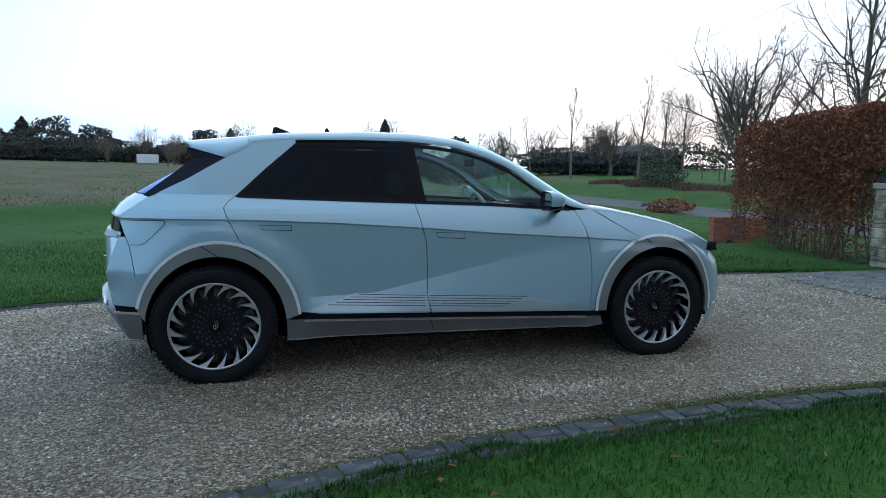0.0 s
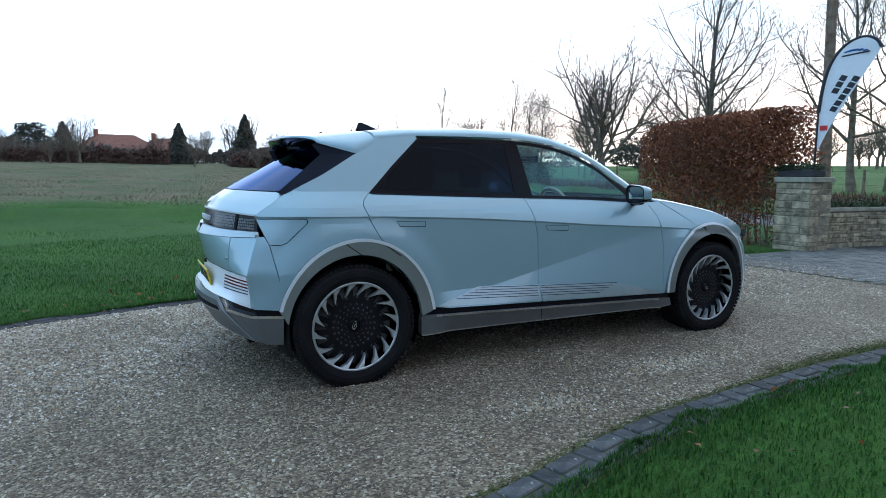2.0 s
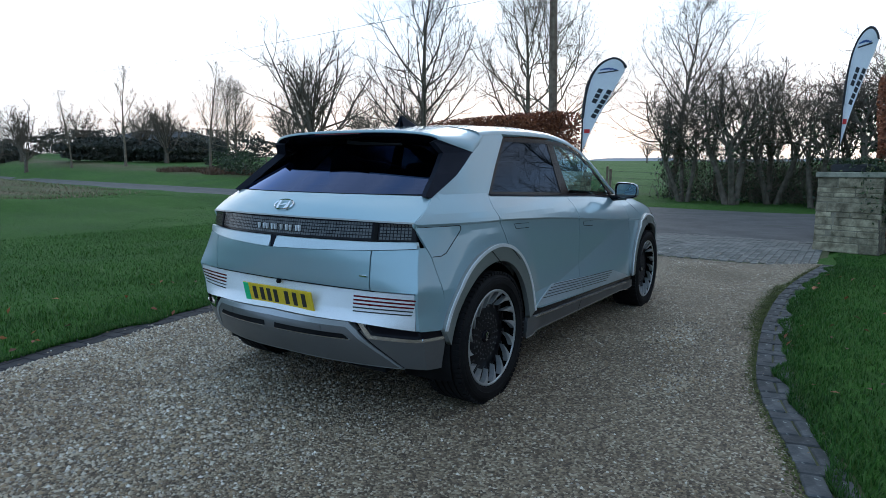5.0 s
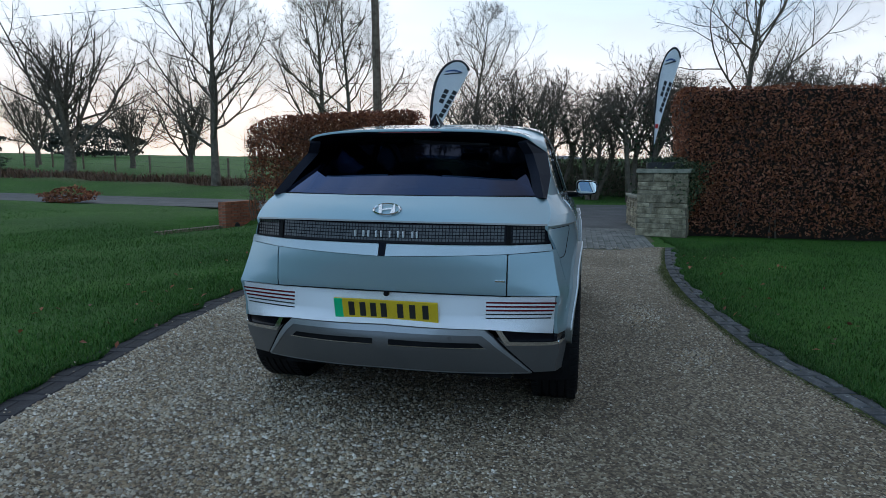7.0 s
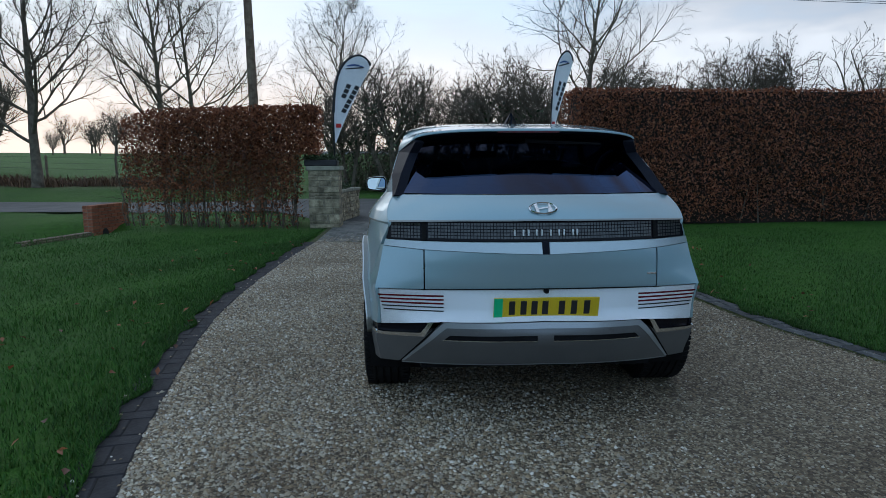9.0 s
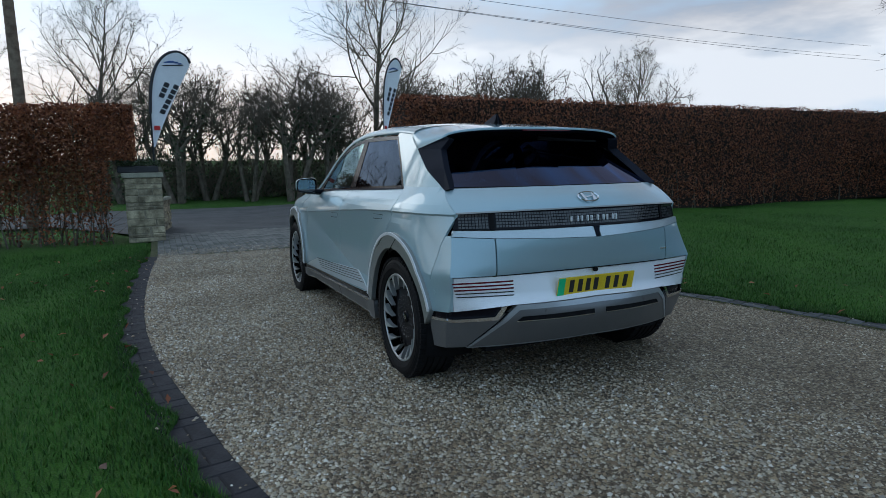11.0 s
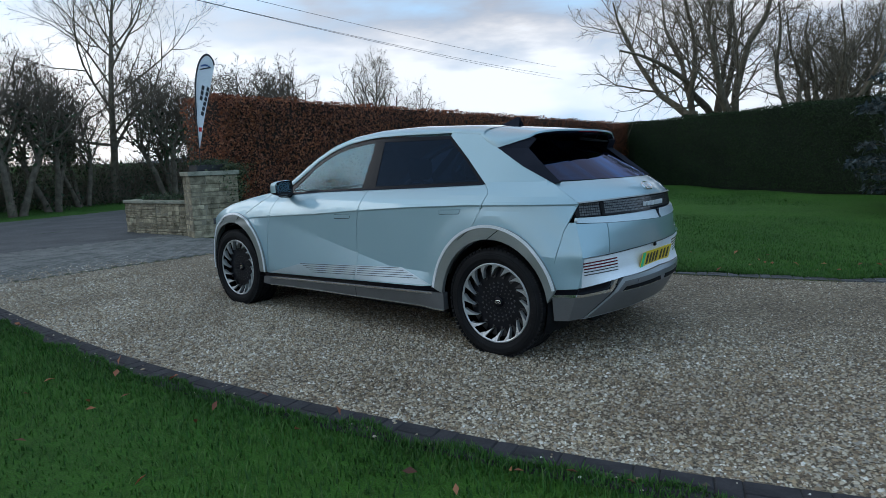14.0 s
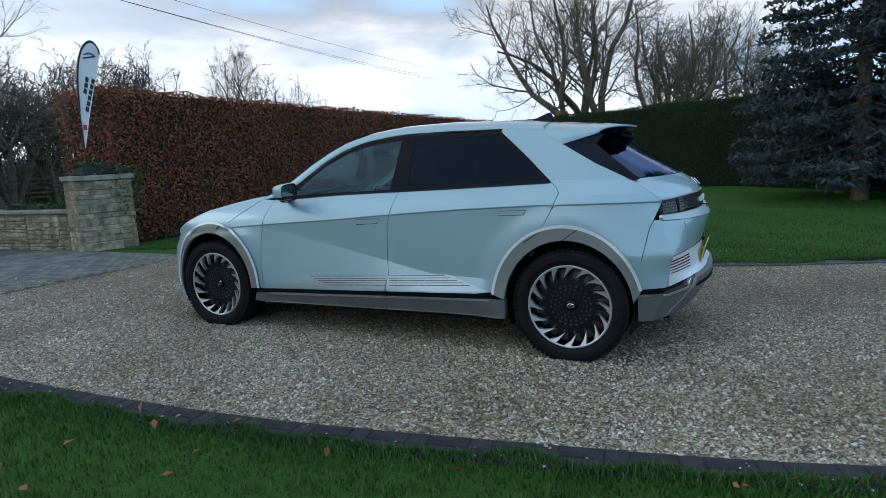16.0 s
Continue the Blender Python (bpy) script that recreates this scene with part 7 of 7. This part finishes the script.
    for s in (-1, 1):
        tail_panel("bumper_facet", [(s * (E(0.69) - 0.018), 0.688), (s * (E(0.69) - 0.001), 0.689), (s * (E(0.60) - 0.001), 0.60), (s * (E(0.51) - 0.001), 0.51), (s * 0.803, 0.508)], PAINT, car, depth=0.02)
        for k in range(5):
            z = 0.660 - 0.0185 * k
            w = 0.0042 if k < 3 else 0.003
            y1 = 0.815 - 0.0065 * k
            tail_panel("rear_lamp_slot", [(s * 0.488, z + w), (s * y1, z + w), (s * (y1 - 0.002), z - w), (s * 0.489, z - w)], LAMPRED if k < 3 else INK, car, off=0.0015, depth=0.003)
    # number plate: bars in place of the characters
    def plate_box(name, y0, y1, z0, z1, mat, off, parent, label=""):
        bm = bmesh.new()
        xa = tail_x(0, 0.62) - 0.024 - off
        box(bm, xa, xa + 0.008, y0, y1, z0, z1, 0.0015)
        bmesh.ops.rotate(bm, cent=(tail_x(0, 0.62), 0, 0.617), matrix=Matrix.Rotation(radians(-13), 3, "Y"), verts=bm.verts)
        return part(name, bm, mat, parent, label)
    num = plate_box("number_plate", -0.27, 0.248, 0.565, 0.668, PLATE, 0, car, "yellow number plate with a green flash")
    plate_box("flash", 0.204, 0.2475, 0.566, 0.667, GREEN, 0.0012, num)
    for y0 in (0.165, 0.108, 0.055, 0.002, -0.080, -0.140, -0.204):
        plate_box("plate_bar", y0 - 0.021, y0 + 0.009, 0.580, 0.653, INK, 0.0022, num)
    plate_box("plate_holder", -0.235, 0.20, 0.553, 0.566, BLACK, -0.001, num)
    bm = bmesh.new()
    tube(bm, [(-2.215, -0.012, 0.690), (-2.229, -0.012, 0.690)], [0.014, 0.012], 12)
    part("reversing_camera", bm, BLACK, car)
    # emblem
    bm = bmesh.new()
    n = 40
    c = Vector((tail_x(0, 1.09), 0, 1.09))
    dn = Vector((tail_x(0, 1.115) - tail_x(0, 1.065), 0, 0.05)).normalized()
    out = Vector((-dn.z, 0, dn.x))
    for (ro, ho), (ri, hi) in (((1.0, 0.002), (0.93, 0.007)), ((0.93, 0.007), (0.84, 0.002))):
        a = [bm.verts.new(c + Vector((0, 0.072 * ro * math.cos(2 * math.pi * k / n), 0)) + dn * 0.038 * ro * math.sin(2 * math.pi * k / n) + out * ho) for k in range(n)]
        b = [bm.verts.new(c + Vector((0, 0.072 * ri * math.cos(2 * math.pi * k / n), 0)) + dn * 0.038 * ri * math.sin(2 * math.pi * k / n) + out * hi) for k in range(n)]
        for k in range(n):
            bm.faces.new((a[k], a[(k + 1) % n], b[(k + 1) % n], b[k]))
    for q in (((0.035, -0.030), (0.020, -0.030), (0.030, 0.030), (0.046, 0.022)), ((-0.020, -0.030), (-0.046, -0.022), (-0.035, 0.030), (-0.030, 0.030)), ((0.03, -0.004), (-0.03, 0.008), (-0.03, 0.001), (0.03, -0.012))):
        bm.faces.new([bm.verts.new(c + Vector((0, y, 0)) + dn * z + out * 0.005) for y, z in q])
    part("emblem", bm, CHROME, car, "oval chrome emblem")
    bm = bmesh.new()
    xb = tail_x(-0.54, 0.765)
    box(bm, xb - 0.003, xb + 0.01, -0.574, -0.506, 0.760, 0.769, 0.001)
    part("model_badge", bm, CHROME, car)
    # lower bumper
    tail_panel("lower_bumper", both([(0, 0.545), (0.49, 0.537), (0.53, 0.50), (0.58, 0.44), (0.645, 0.365), (0.70, 0.295), (0.35, 0.308), (0, 0.318)]), DARKCLAD, car, depth=0.03, label="dark satin lower bumper")
    tail_panel("skid_edge", both([(0, 0.545), (0.486, 0.537), (0.476, 0.511), (0, 0.519)]), SKID, car, off=0.004, depth=0.02, label="satin grey skid edge")
    for s in (-1, 1):
        tail_panel("skid_edge_arm", [(s * 0.486, 0.537), (s * 0.528, 0.500), (s * 0.700, 0.300), (s * 0.688, 0.300), (s * 0.515, 0.478), (s * 0.476, 0.511)], SKID, car, off=0.004, depth=0.02)
        tail_panel("bumper_gap", [(s * 0.530, 0.500), (s * 0.545, 0.500), (s * 0.712, 0.298), (s * 0.701, 0.298)], BLACK, car, off=-0.004, depth=0.02)
        tail_panel("lower_bumper_corner", [(s * 0.585, 0.462), (s * 0.80, 0.448), (s * (E(0.448) - 0.001), 0.452), (s * (E(0.38) - 0.001), 0.38), (s * (E(0.295) - 0.001), 0.295), (s * 0.713, 0.296), (s * 0.548, 0.497)], DARKCLAD, car, depth=0.03)
        tail_panel("bumper_recess", [(s * 0.545, 0.534), (s * 0.80, 0.506), (s * (E(0.5) - 0.001), 0.505), (s * (E(0.46) - 0.001), 0.458), (s * 0.80, 0.455), (s * 0.590, 0.470)], GLOSS, car, off=-0.016, depth=0.01)
        tail_panel("bumper_chrome", [(s * 0.540, 0.534), (s * 0.565, 0.533), (s * 0.603, 0.478), (s * 0.795, 0.464), (s * (E(0.468) - 0.001), 0.468), (s * (E(0.455) - 0.001), 0.452), (s * 0.795, 0.447), (s * 0.585, 0.460)], CHROME, car, off=0.004, depth=0.02)
        tail_panel("vent_slot", [(s * 0.040, 0.484), (s * 0.460, 0.474), (s * 0.487, 0.450), (s * 0.040, 0.459)], BLACK, car, off=0.0015, depth=0.01)
        tail_panel("vent_trim", [(s * 0.040, 0.459), (s * 0.490, 0.450), (s * 0.494, 0.445), (s * 0.040, 0.454)], CHROME, car, off=0.004, depth=0.006)
        bm = bmesh.new()
        xs_ = tail_x(0.33, 0.5)
        tube(bm, [(xs_ + 0.01, s * 0.33, 0.497), (xs_ - 0.002, s * 0.33, 0.496)], [0.013, 0.012], 14)
        part("parking_sensor", bm, DARKCLAD, car)
    tail_panel("underside_lip", both([(0, 0.318), (0.35, 0.308), (0.70, 0.295), (0.70, 0.288), (0.35, 0.298), (0, 0.307)]), SKID, car, off=-0.004, depth=0.05)
    # dark inside of the body, wheel housings and floor
    for name, q in (("floor_pan", (-1.02, 1.02, -0.80, 0.80, 0.22, 0.46)), ("rear_floor", (-2.06, -1.02, -0.60, 0.60, 0.26, 0.64)), ("boot_floor", (-2.0, -1.02, -0.70, 0.70, 0.86, 1.0)), ("front_floor", (1.02, 2.15, -0.60, 0.60, 0.22, 0.80)), ("door_liner", (-1.02, 1.02, 0.78, 0.80, 0.30, 0.98)), ("door_liner", (-1.02, 1.02, -0.80, -0.78, 0.30, 0.98))):
        part(name, box(bmesh.new(), *q), BLACK, car)
    for cx in (-1.487, 1.50):
        for s in (-1, 1):
            bm = bmesh.new()
            n = 26
            rr = [[bm.verts.new((cx + r * math.cos(math.pi * (1.12 - 1.24 * k / n)), s * y, WZ + 1.03 * r * math.sin(math.pi * (1.12 - 1.24 * k / n)))) for k in range(n + 1)] for r, y in ((0.40, 0.875), (0.415, 0.84), (0.43, 0.60), (0.02, 0.60))]
            for a, b in zip(rr, rr[1:]):
                for k in range(n):
                    bm.faces.new((a[k], a[k + 1], b[k + 1], b[k]))
            part("wheel_housing", bm, BLACK, car, "", True)
    # cabin
    bm = bmesh.new()
    box(bm, 0.45, 1.0, -0.70, 0.70, 0.72, 0.99, 0.06)
    part("dashboard", bm, CLOTH, car, "pale grey dashboard", True)
    bm = bmesh.new()
    box(bm, 0.50, 0.53, -0.66, -0.10, 1.00, 1.09, 0.01)
    part("screen", bm, GLOSS, car)
    bm = bmesh.new()
    ring = [Vector((0.34 - 0.06 * math.sin(a), -0.37 + 0.185 * math.cos(a), 0.98 + 0.175 * math.sin(a))) for a in np.linspace(0, 2 * math.pi, 33)]
    tube(bm, ring, [0.017] * 33, 8, False)
    for a in (0.15, math.pi - 0.15, -math.pi / 2):
        tube(bm, [(0.36, -0.37, 0.97), (0.34 - 0.06 * math.sin(a), -0.37 + 0.18 * math.cos(a), 0.98 + 0.17 * math.sin(a))], [0.03, 0.014], 6)
    part("steering_wheel", bm, CLOTH, car, "pale steering wheel", True)
    make_seat(car, 0.05, -0.37)
    make_seat(car, 0.05, 0.37)
    bm = bmesh.new()
    box(bm, -1.05, -0.55, -0.62, 0.62, 0.46, 0.62, 0.04)
    box(bm, -1.22, -1.08, -0.62, 0.62, 0.60, 1.16, 0.05)
    for y in (-0.4, 0.0, 0.4):
        box(bm, -1.22, -1.14, y - 0.12, y + 0.12, 1.16, 1.28, 0.03)
    part("rear_bench", bm, CLOTH, car, "pale grey rear bench", True)
    bm = bmesh.new()
    box(bm, 0.33, 0.345, -0.12, 0.12, 1.36, 1.42, 0.006)
    part("inside_mirror", bm, BLACK, car)
    # door mirrors
    def mirror_ring(x, hy, hz, side):
        """A rounded rectangle, higher towards its inner end."""
        pts = []
        for k in range(28):
            a = 2 * math.pi * (k + 0.5) / 28
            y, z = (math.copysign(abs(f) ** 0.5, f) for f in (math.cos(a), math.sin(a)))
            pts.append(Vector((x, side * (0.960 + 0.90 * hy * y), 1.126 + 1.0 * hz * z * (1.0 - 0.10 * y))))
        return pts

    def loft(rings, keep):
        bm = bmesh.new()
        vs = [[bm.verts.new(p) for p in r] for r in rings]
        for r, q in zip(vs, vs[1:]):
            for k in range(28):
                f = (r[k], r[(k + 1) % 28], q[(k + 1) % 28], q[k])
                if keep(k):
                    bm.faces.new(f)
        return bm
    for s in (-1, 1):
        rings = [mirror_ring(x, hy, hz, s) for x, hy, hz in ((0.702, 0.012, 0.008), (0.699, 0.05, 0.03), (0.690, 0.076, 0.047), (0.668, 0.093, 0.058), (0.636, 0.100, 0.064), (0.600, 0.102, 0.066), (0.588, 0.099, 0.063))]
        low = lambda k: 16 <= k <= 25
        bm = loft(rings, lambda k: not low(k))
        bmesh.ops.recalc_face_normals(bm, faces=bm.faces)
        mirror = part("door_mirror", bm, PAINT, car, "silver-blue door mirror with black base", True)
        part("mirror_base", loft(rings, low), GLOSS, mirror, "gloss black lower shell", True)
        part("mirror_edge", loft([mirror_ring(0.588, 0.099, 0.063, s), mirror_ring(0.586, 0.094, 0.058, s), mirror_ring(0.596, 0.088, 0.052, s)], lambda k: True), GLOSS, mirror, "", True)
        bm = bmesh.new()
        bm.faces.new([bm.verts.new(p) for p in mirror_ring(0.594, 0.090, 0.054, s)])
        bmesh.ops.rotate(bm, cent=(0.594, s * 0.968, 1.128), matrix=Matrix.Rotation(radians(4 * s), 3, "Z") @ Matrix.Rotation(radians(2), 3, "Y"), verts=bm.verts)
        part("mirror_glass", bm, MIRROR, mirror)
        bm = tube(bmesh.new(), [(0.73, s * 0.79, 1.06), (0.70, s * 0.86, 1.065), (0.68, s * 0.93, 1.08)], [0.03, 0.026, 0.035], 8)
        part("mirror_arm", bm, GLOSS, mirror)
    # wheels
    w = make_wheel(car)
    for x, s in ((-1.5, 1), (1.5, 1), (-1.5, -1), (1.5, -1)):
        m = pose(x, 0.785 if s > 0 else -0.800, WZ, 0, 0, 0 if s > 0 else 180) @ pose(0, 0, 0, 0, {(-1.5, 1): 0, (1.5, 1): 40, (-1.5, -1): 75, (1.5, -1): 130}[(x, s)], 0)
        if (x, s) == (-1.5, 1):
            w.matrix_basis = m
        else:
            copy_thing(w, m)
    return car


make_car()

# ---- loose gravel, grass blades, fallen leaves ----


def make_pebbles():
    """Loose on the northern side and in patches, trodden in along the southern wheel track."""
    n = 230000
    x = -5.2 + 11.6 * rng.uniform(0, 1, n)
    lo, hi = kerb_y(SOUTH, x), kerb_y(NORTH, x)
    y = lo + (hi - lo) * rng.uniform(0, 1, n)
    patch = 0.5 + 0.5 * np.sin(1.3 * x + 0.7) * np.sin(2.1 * y + 0.9 * x) + 0.25 * np.sin(4.1 * x - 2.0 * y)
    loose = np.clip(0.14 + 0.95 * np.clip((y + 0.9 - 0.10 * (x + 2)) / 1.6, 0, 1) + 0.55 * np.clip(patch, 0, 1) ** 1.5 * (y < -0.2), 0, 1)
    heap = np.maximum(np.exp(-((x - 0.45) / 0.55) ** 2 - ((y + 1.48) / 0.17) ** 2), np.exp(-((x + 0.65) / 0.33) ** 2 - ((y + 1.72) / 0.13) ** 2))
    loose = np.maximum(loose * np.where(y < -0.95, 0.55, 1.0), 1.1 * heap)
    loose *= np.exp(-np.maximum(0, x - 5.15) / 0.35)
    loose *= np.where(x > 2.5, 0.5, 1.0)
    keep = rng.uniform(0, 1, n) < loose
    # a few kicked up onto the kerbs
    sx = rng.uniform(-4.5, 5.0, 150)
    sy = np.where(rng.uniform(0, 1, 150) < 0.75, kerb_y(NORTH, sx) + rng.uniform(0.0, 0.22, 150), kerb_y(SOUTH, sx) - rng.uniform(0.0, 0.22, 150))
    x, y, heap = np.r_[x[keep], sx], np.r_[y[keep], sy], np.r_[heap[keep], 0 * sx]
    n = len(x)
    size = (0.0062 + 0.0078 * rng.uniform(0, 1, n) ** 1.8) * (np.where(y > -0.3, 1.02, 0.76) + 0.50 * heap)
    ax = size[:, None] * np.c_[rng.uniform(0.75, 1.2, n), rng.uniform(0.65, 0.95, n), rng.uniform(0.6, 0.95, n)]
    th = rng.uniform(0, math.pi, n)
    unit = np.array([(1, 0, 0), (0.25, 0.9, 0), (-0.85, 0.55, 0), (-0.75, -0.65, 0), (0.4, -0.9, 0), (0.15, 0.1, 1)])
    P = unit[None] * ax[:, None, :] * rng.uniform(0.75, 1.2, (n, 6, 1))
    c, s = np.cos(th)[:, None], np.sin(th)[:, None]
    P = np.stack([P[..., 0] * c - P[..., 1] * s, P[..., 0] * s + P[..., 1] * c, P[..., 2]], -1)
    P[..., 2] += rng.uniform(-0.4, 0.5, (n, 6)) * (ax[:, 2:3] * 0.3)
    P += np.c_[x, y, np.where(x > 5.2, 0.016, 0.001 + crown(x, y) + 0.008 * ((y > kerb_y(NORTH, x)) | (y < kerb_y(SOUTH, x))))][:, None, :]
    i = 6 * np.arange(n)[:, None]
    T = np.concatenate([i + [[k, (k + 1) % 5, 5]] for k in range(5)], 1).reshape(-1, 3)
    ob = tri_soup("loose_gravel", P.reshape(-1, 3), T, PEBBLE)
    tagged(ob, "loose buff and grey pea gravel on the drive", "gravel", kind="stuff")


def make_blades(name, line, side, x0, x1, reach, n, label, seed):
    g = np.random.default_rng(seed)
    x = g.uniform(x0 - 2, x1 + 1.9, n)
    x = x[g.uniform(0, 1, n) < np.clip((x - x0 + 2) / 2.5, 0, 1) * np.clip((x1 + 1.9 - x) / 2.2, 0, 1)]
    n = len(x)
    off = (0.165 if side > 0 else 0.158) + 0.02 * np.sin(5 * x) + 0.02 * np.sin(13 * x + 1) + reach * g.uniform(0, 1, n) ** 2.3 + 0.02 * np.sin(9 * x)
    y = kerb_y(line, x) + side * off
    h = g.uniform(0.022, 0.055, n) * (0.8 + 0.35 * np.sin(2.1 * x + 3 * y) * np.sin(1.3 * y)) * np.where(off < 0.3, 1.2, 1.0)
    w = g.uniform(0.0020, 0.0042, n)
    az = g.uniform(0, 2 * math.pi, n)
    lean = g.uniform(0.15, 0.95, n) * h
    d = np.c_[np.cos(az), np.sin(az), 0 * az]
    s = np.c_[-np.sin(az), np.cos(az), 0 * az] * w[:, None]
    b = np.c_[x, y, rise(x, y) - 0.006]
    m = b + d * (lean * 0.35)[:, None] + np.c_[0 * h, 0 * h, h * 0.6]
    t = b + d * lean[:, None] + np.c_[0 * h, 0 * h, h]
    V = np.stack([b - s, b + s, m + s * 0.8, m - s * 0.8, t], 1).reshape(-1, 3)
    i = 5 * np.arange(n)[:, None]
    T = np.concatenate([i + [[0, 1, 2]], i + [[0, 2, 3]], i + [[3, 2, 4]]], 1).reshape(-1, 3)
    tagged(tri_soup(name, V, T, BLADE), label, "grass", kind="stuff")


def make_fallen(n=130):
    g = np.random.default_rng(77)
    x = g.uniform(-3.5, 5, n)
    north = g.uniform(0, 1, n) < 0.62
    y = np.where(north, kerb_y(NORTH, x) + 0.1 + 1.5 * g.uniform(0, 1, n) ** 1.3, kerb_y(SOUTH, x) - 0.1 - 1.5 * g.uniform(0, 1, n))
    V, T = leaf_soup(np.c_[x, y, rise(x, y) + 0.045], 0.055, np.tile((0, 0, 1.5), (n, 1)))
    tagged(tri_soup("fallen_leaves", V, T, BEECH), "brown fallen leaves scattered on the lawn", "leaves", kind="stuff")


def make_moss():
    """Moss along the inner edge of the southern kerb."""
    g = np.random.default_rng(12)
    n = 11000
    x = np.where(g.uniform(0, 1, n) < 0.6, g.normal(2.0, 0.9, n), g.uniform(-3, 5, n))
    y = kerb_y(SOUTH, x) + np.abs(g.normal(0, 0.06, n)) * np.where(np.abs(x - 2.0) < 1.2, 1.0, 0.5) - 0.01
    c = np.c_[x, y, rise(x, y) + 0.006]
    tagged(tri_soup("moss", *leaf_soup(c, 0.011, np.tile((0, 0, 2.0), (n, 1)), 0.9), MOSS), "green moss along the edge of the gravel", "moss", kind="stuff")


def make_tufts(name, xy, h0, h1, w0, w1, mat, label, category, seed):
    """Coarse grass: bent blades standing singly over a wide area."""
    g = np.random.default_rng(seed)
    n = len(xy)
    h, w, az = g.uniform(h0, h1, n), g.uniform(w0, w1, n), g.uniform(0, 2 * math.pi, n)
    lean = g.uniform(0.2, 1.0, n) * h
    d = np.c_[np.cos(az), np.sin(az), 0 * az]
    s = np.c_[-np.sin(az), np.cos(az), 0 * az] * w[:, None]
    b = np.c_[xy, lift(xy[:, 0], xy[:, 1]) - ditch(xy[:, 0], xy[:, 1]) - 0.03]
    m = b + d * (lean * 0.35)[:, None] + np.c_[0 * h, 0 * h, h * 0.6]
    t = b + d * lean[:, None] + np.c_[0 * h, 0 * h, h]
    V = np.stack([b - s, b + s, m + s * 0.8, m - s * 0.8, t], 1).reshape(-1, 3)
    i = 5 * np.arange(n)[:, None]
    T = np.concatenate([i + [[0, 1, 2]], i + [[0, 2, 3]], i + [[3, 2, 4]]], 1).reshape(-1, 3)
    tagged(tri_soup(name, V, T, mat), label, category, kind="stuff")


def spread_out(n, x0, x1, y0, y1, power, seed):
    g = np.random.default_rng(seed)
    return np.c_[g.uniform(x0, x1, n), y0 + (y1 - y0) * g.uniform(0, 1, n) ** power]


make_pebbles()
make_blades("grass_blades", NORTH, 1, -5.5, 5.4, 7.0, 125000, "mown grass blades edging the northern lawn", 21)
make_blades("grass_blades", SOUTH, -1, -5.5, 5.4, 7.0, 125000, "mown grass blades edging the southern lawn", 22)
make_fallen()
make_moss()
far_field = spread_out(60000, -38, 22, 18.5, 75, 1.8, 41)
far_field = far_field[(far_field[:, 0] < road_mid(far_field[:, 1]) - 5.5) & (far_field[:, 1] - 0.25 * far_field[:, 0] + 1.5 * np.sin(0.3 * far_field[:, 0]) > 19.0)]
clump = 0.5 + 0.3 * np.sin(0.7 * far_field[:, 0] + 2 * np.sin(0.5 * far_field[:, 1])) + 0.3 * np.sin(0.9 * far_field[:, 1] + 2 * np.sin(0.4 * far_field[:, 0]))
far_field = far_field[np.random.default_rng(4).uniform(0, 1, len(far_field)) < 0.35 + 0.65 * clump]
make_tufts("rough_grass", far_field, 0.05, 0.11, 0.008, 0.024, TAWNY, "rough tawny dead grass over the far field", "grass", 43)
near_lawn = spread_out(55000, -22, 12, 4.0, 22, 1.5, 45)
near_lawn = near_lawn[near_lawn[:, 1] - 0.25 * near_lawn[:, 0] < 20.5]
make_tufts("lawn_grass", near_lawn, 0.033, 0.046, 0.003, 0.008, BLADE, "lush green lawn grass reaching to the field", "grass", 47)
south_lawn = spread_out(34000, -9, 8, -19, -5.5, 1.0, 49)
south_lawn = south_lawn[south_lawn[:, 1] > -23.0 + (9.0 - south_lawn[:, 0]) * 0.77]
make_tufts("lawn_grass", south_lawn, 0.032, 0.045, 0.003, 0.008, BLADE, "lush green lawn grass before the hedges", "grass", 51)
g_ = np.random.default_rng(53)
yb = g_.uniform(9, 44, 9000)
bank = np.c_[road_mid(yb) + 7.2 + g_.uniform(0, 2.6, 9000) + 0.5 * np.sin(yb), yb]
make_tufts("bracken", bank, 0.12, 0.45, 0.012, 0.03, BRACKEN, "dead brown bracken on the bank beyond the lane", "bracken", 55)
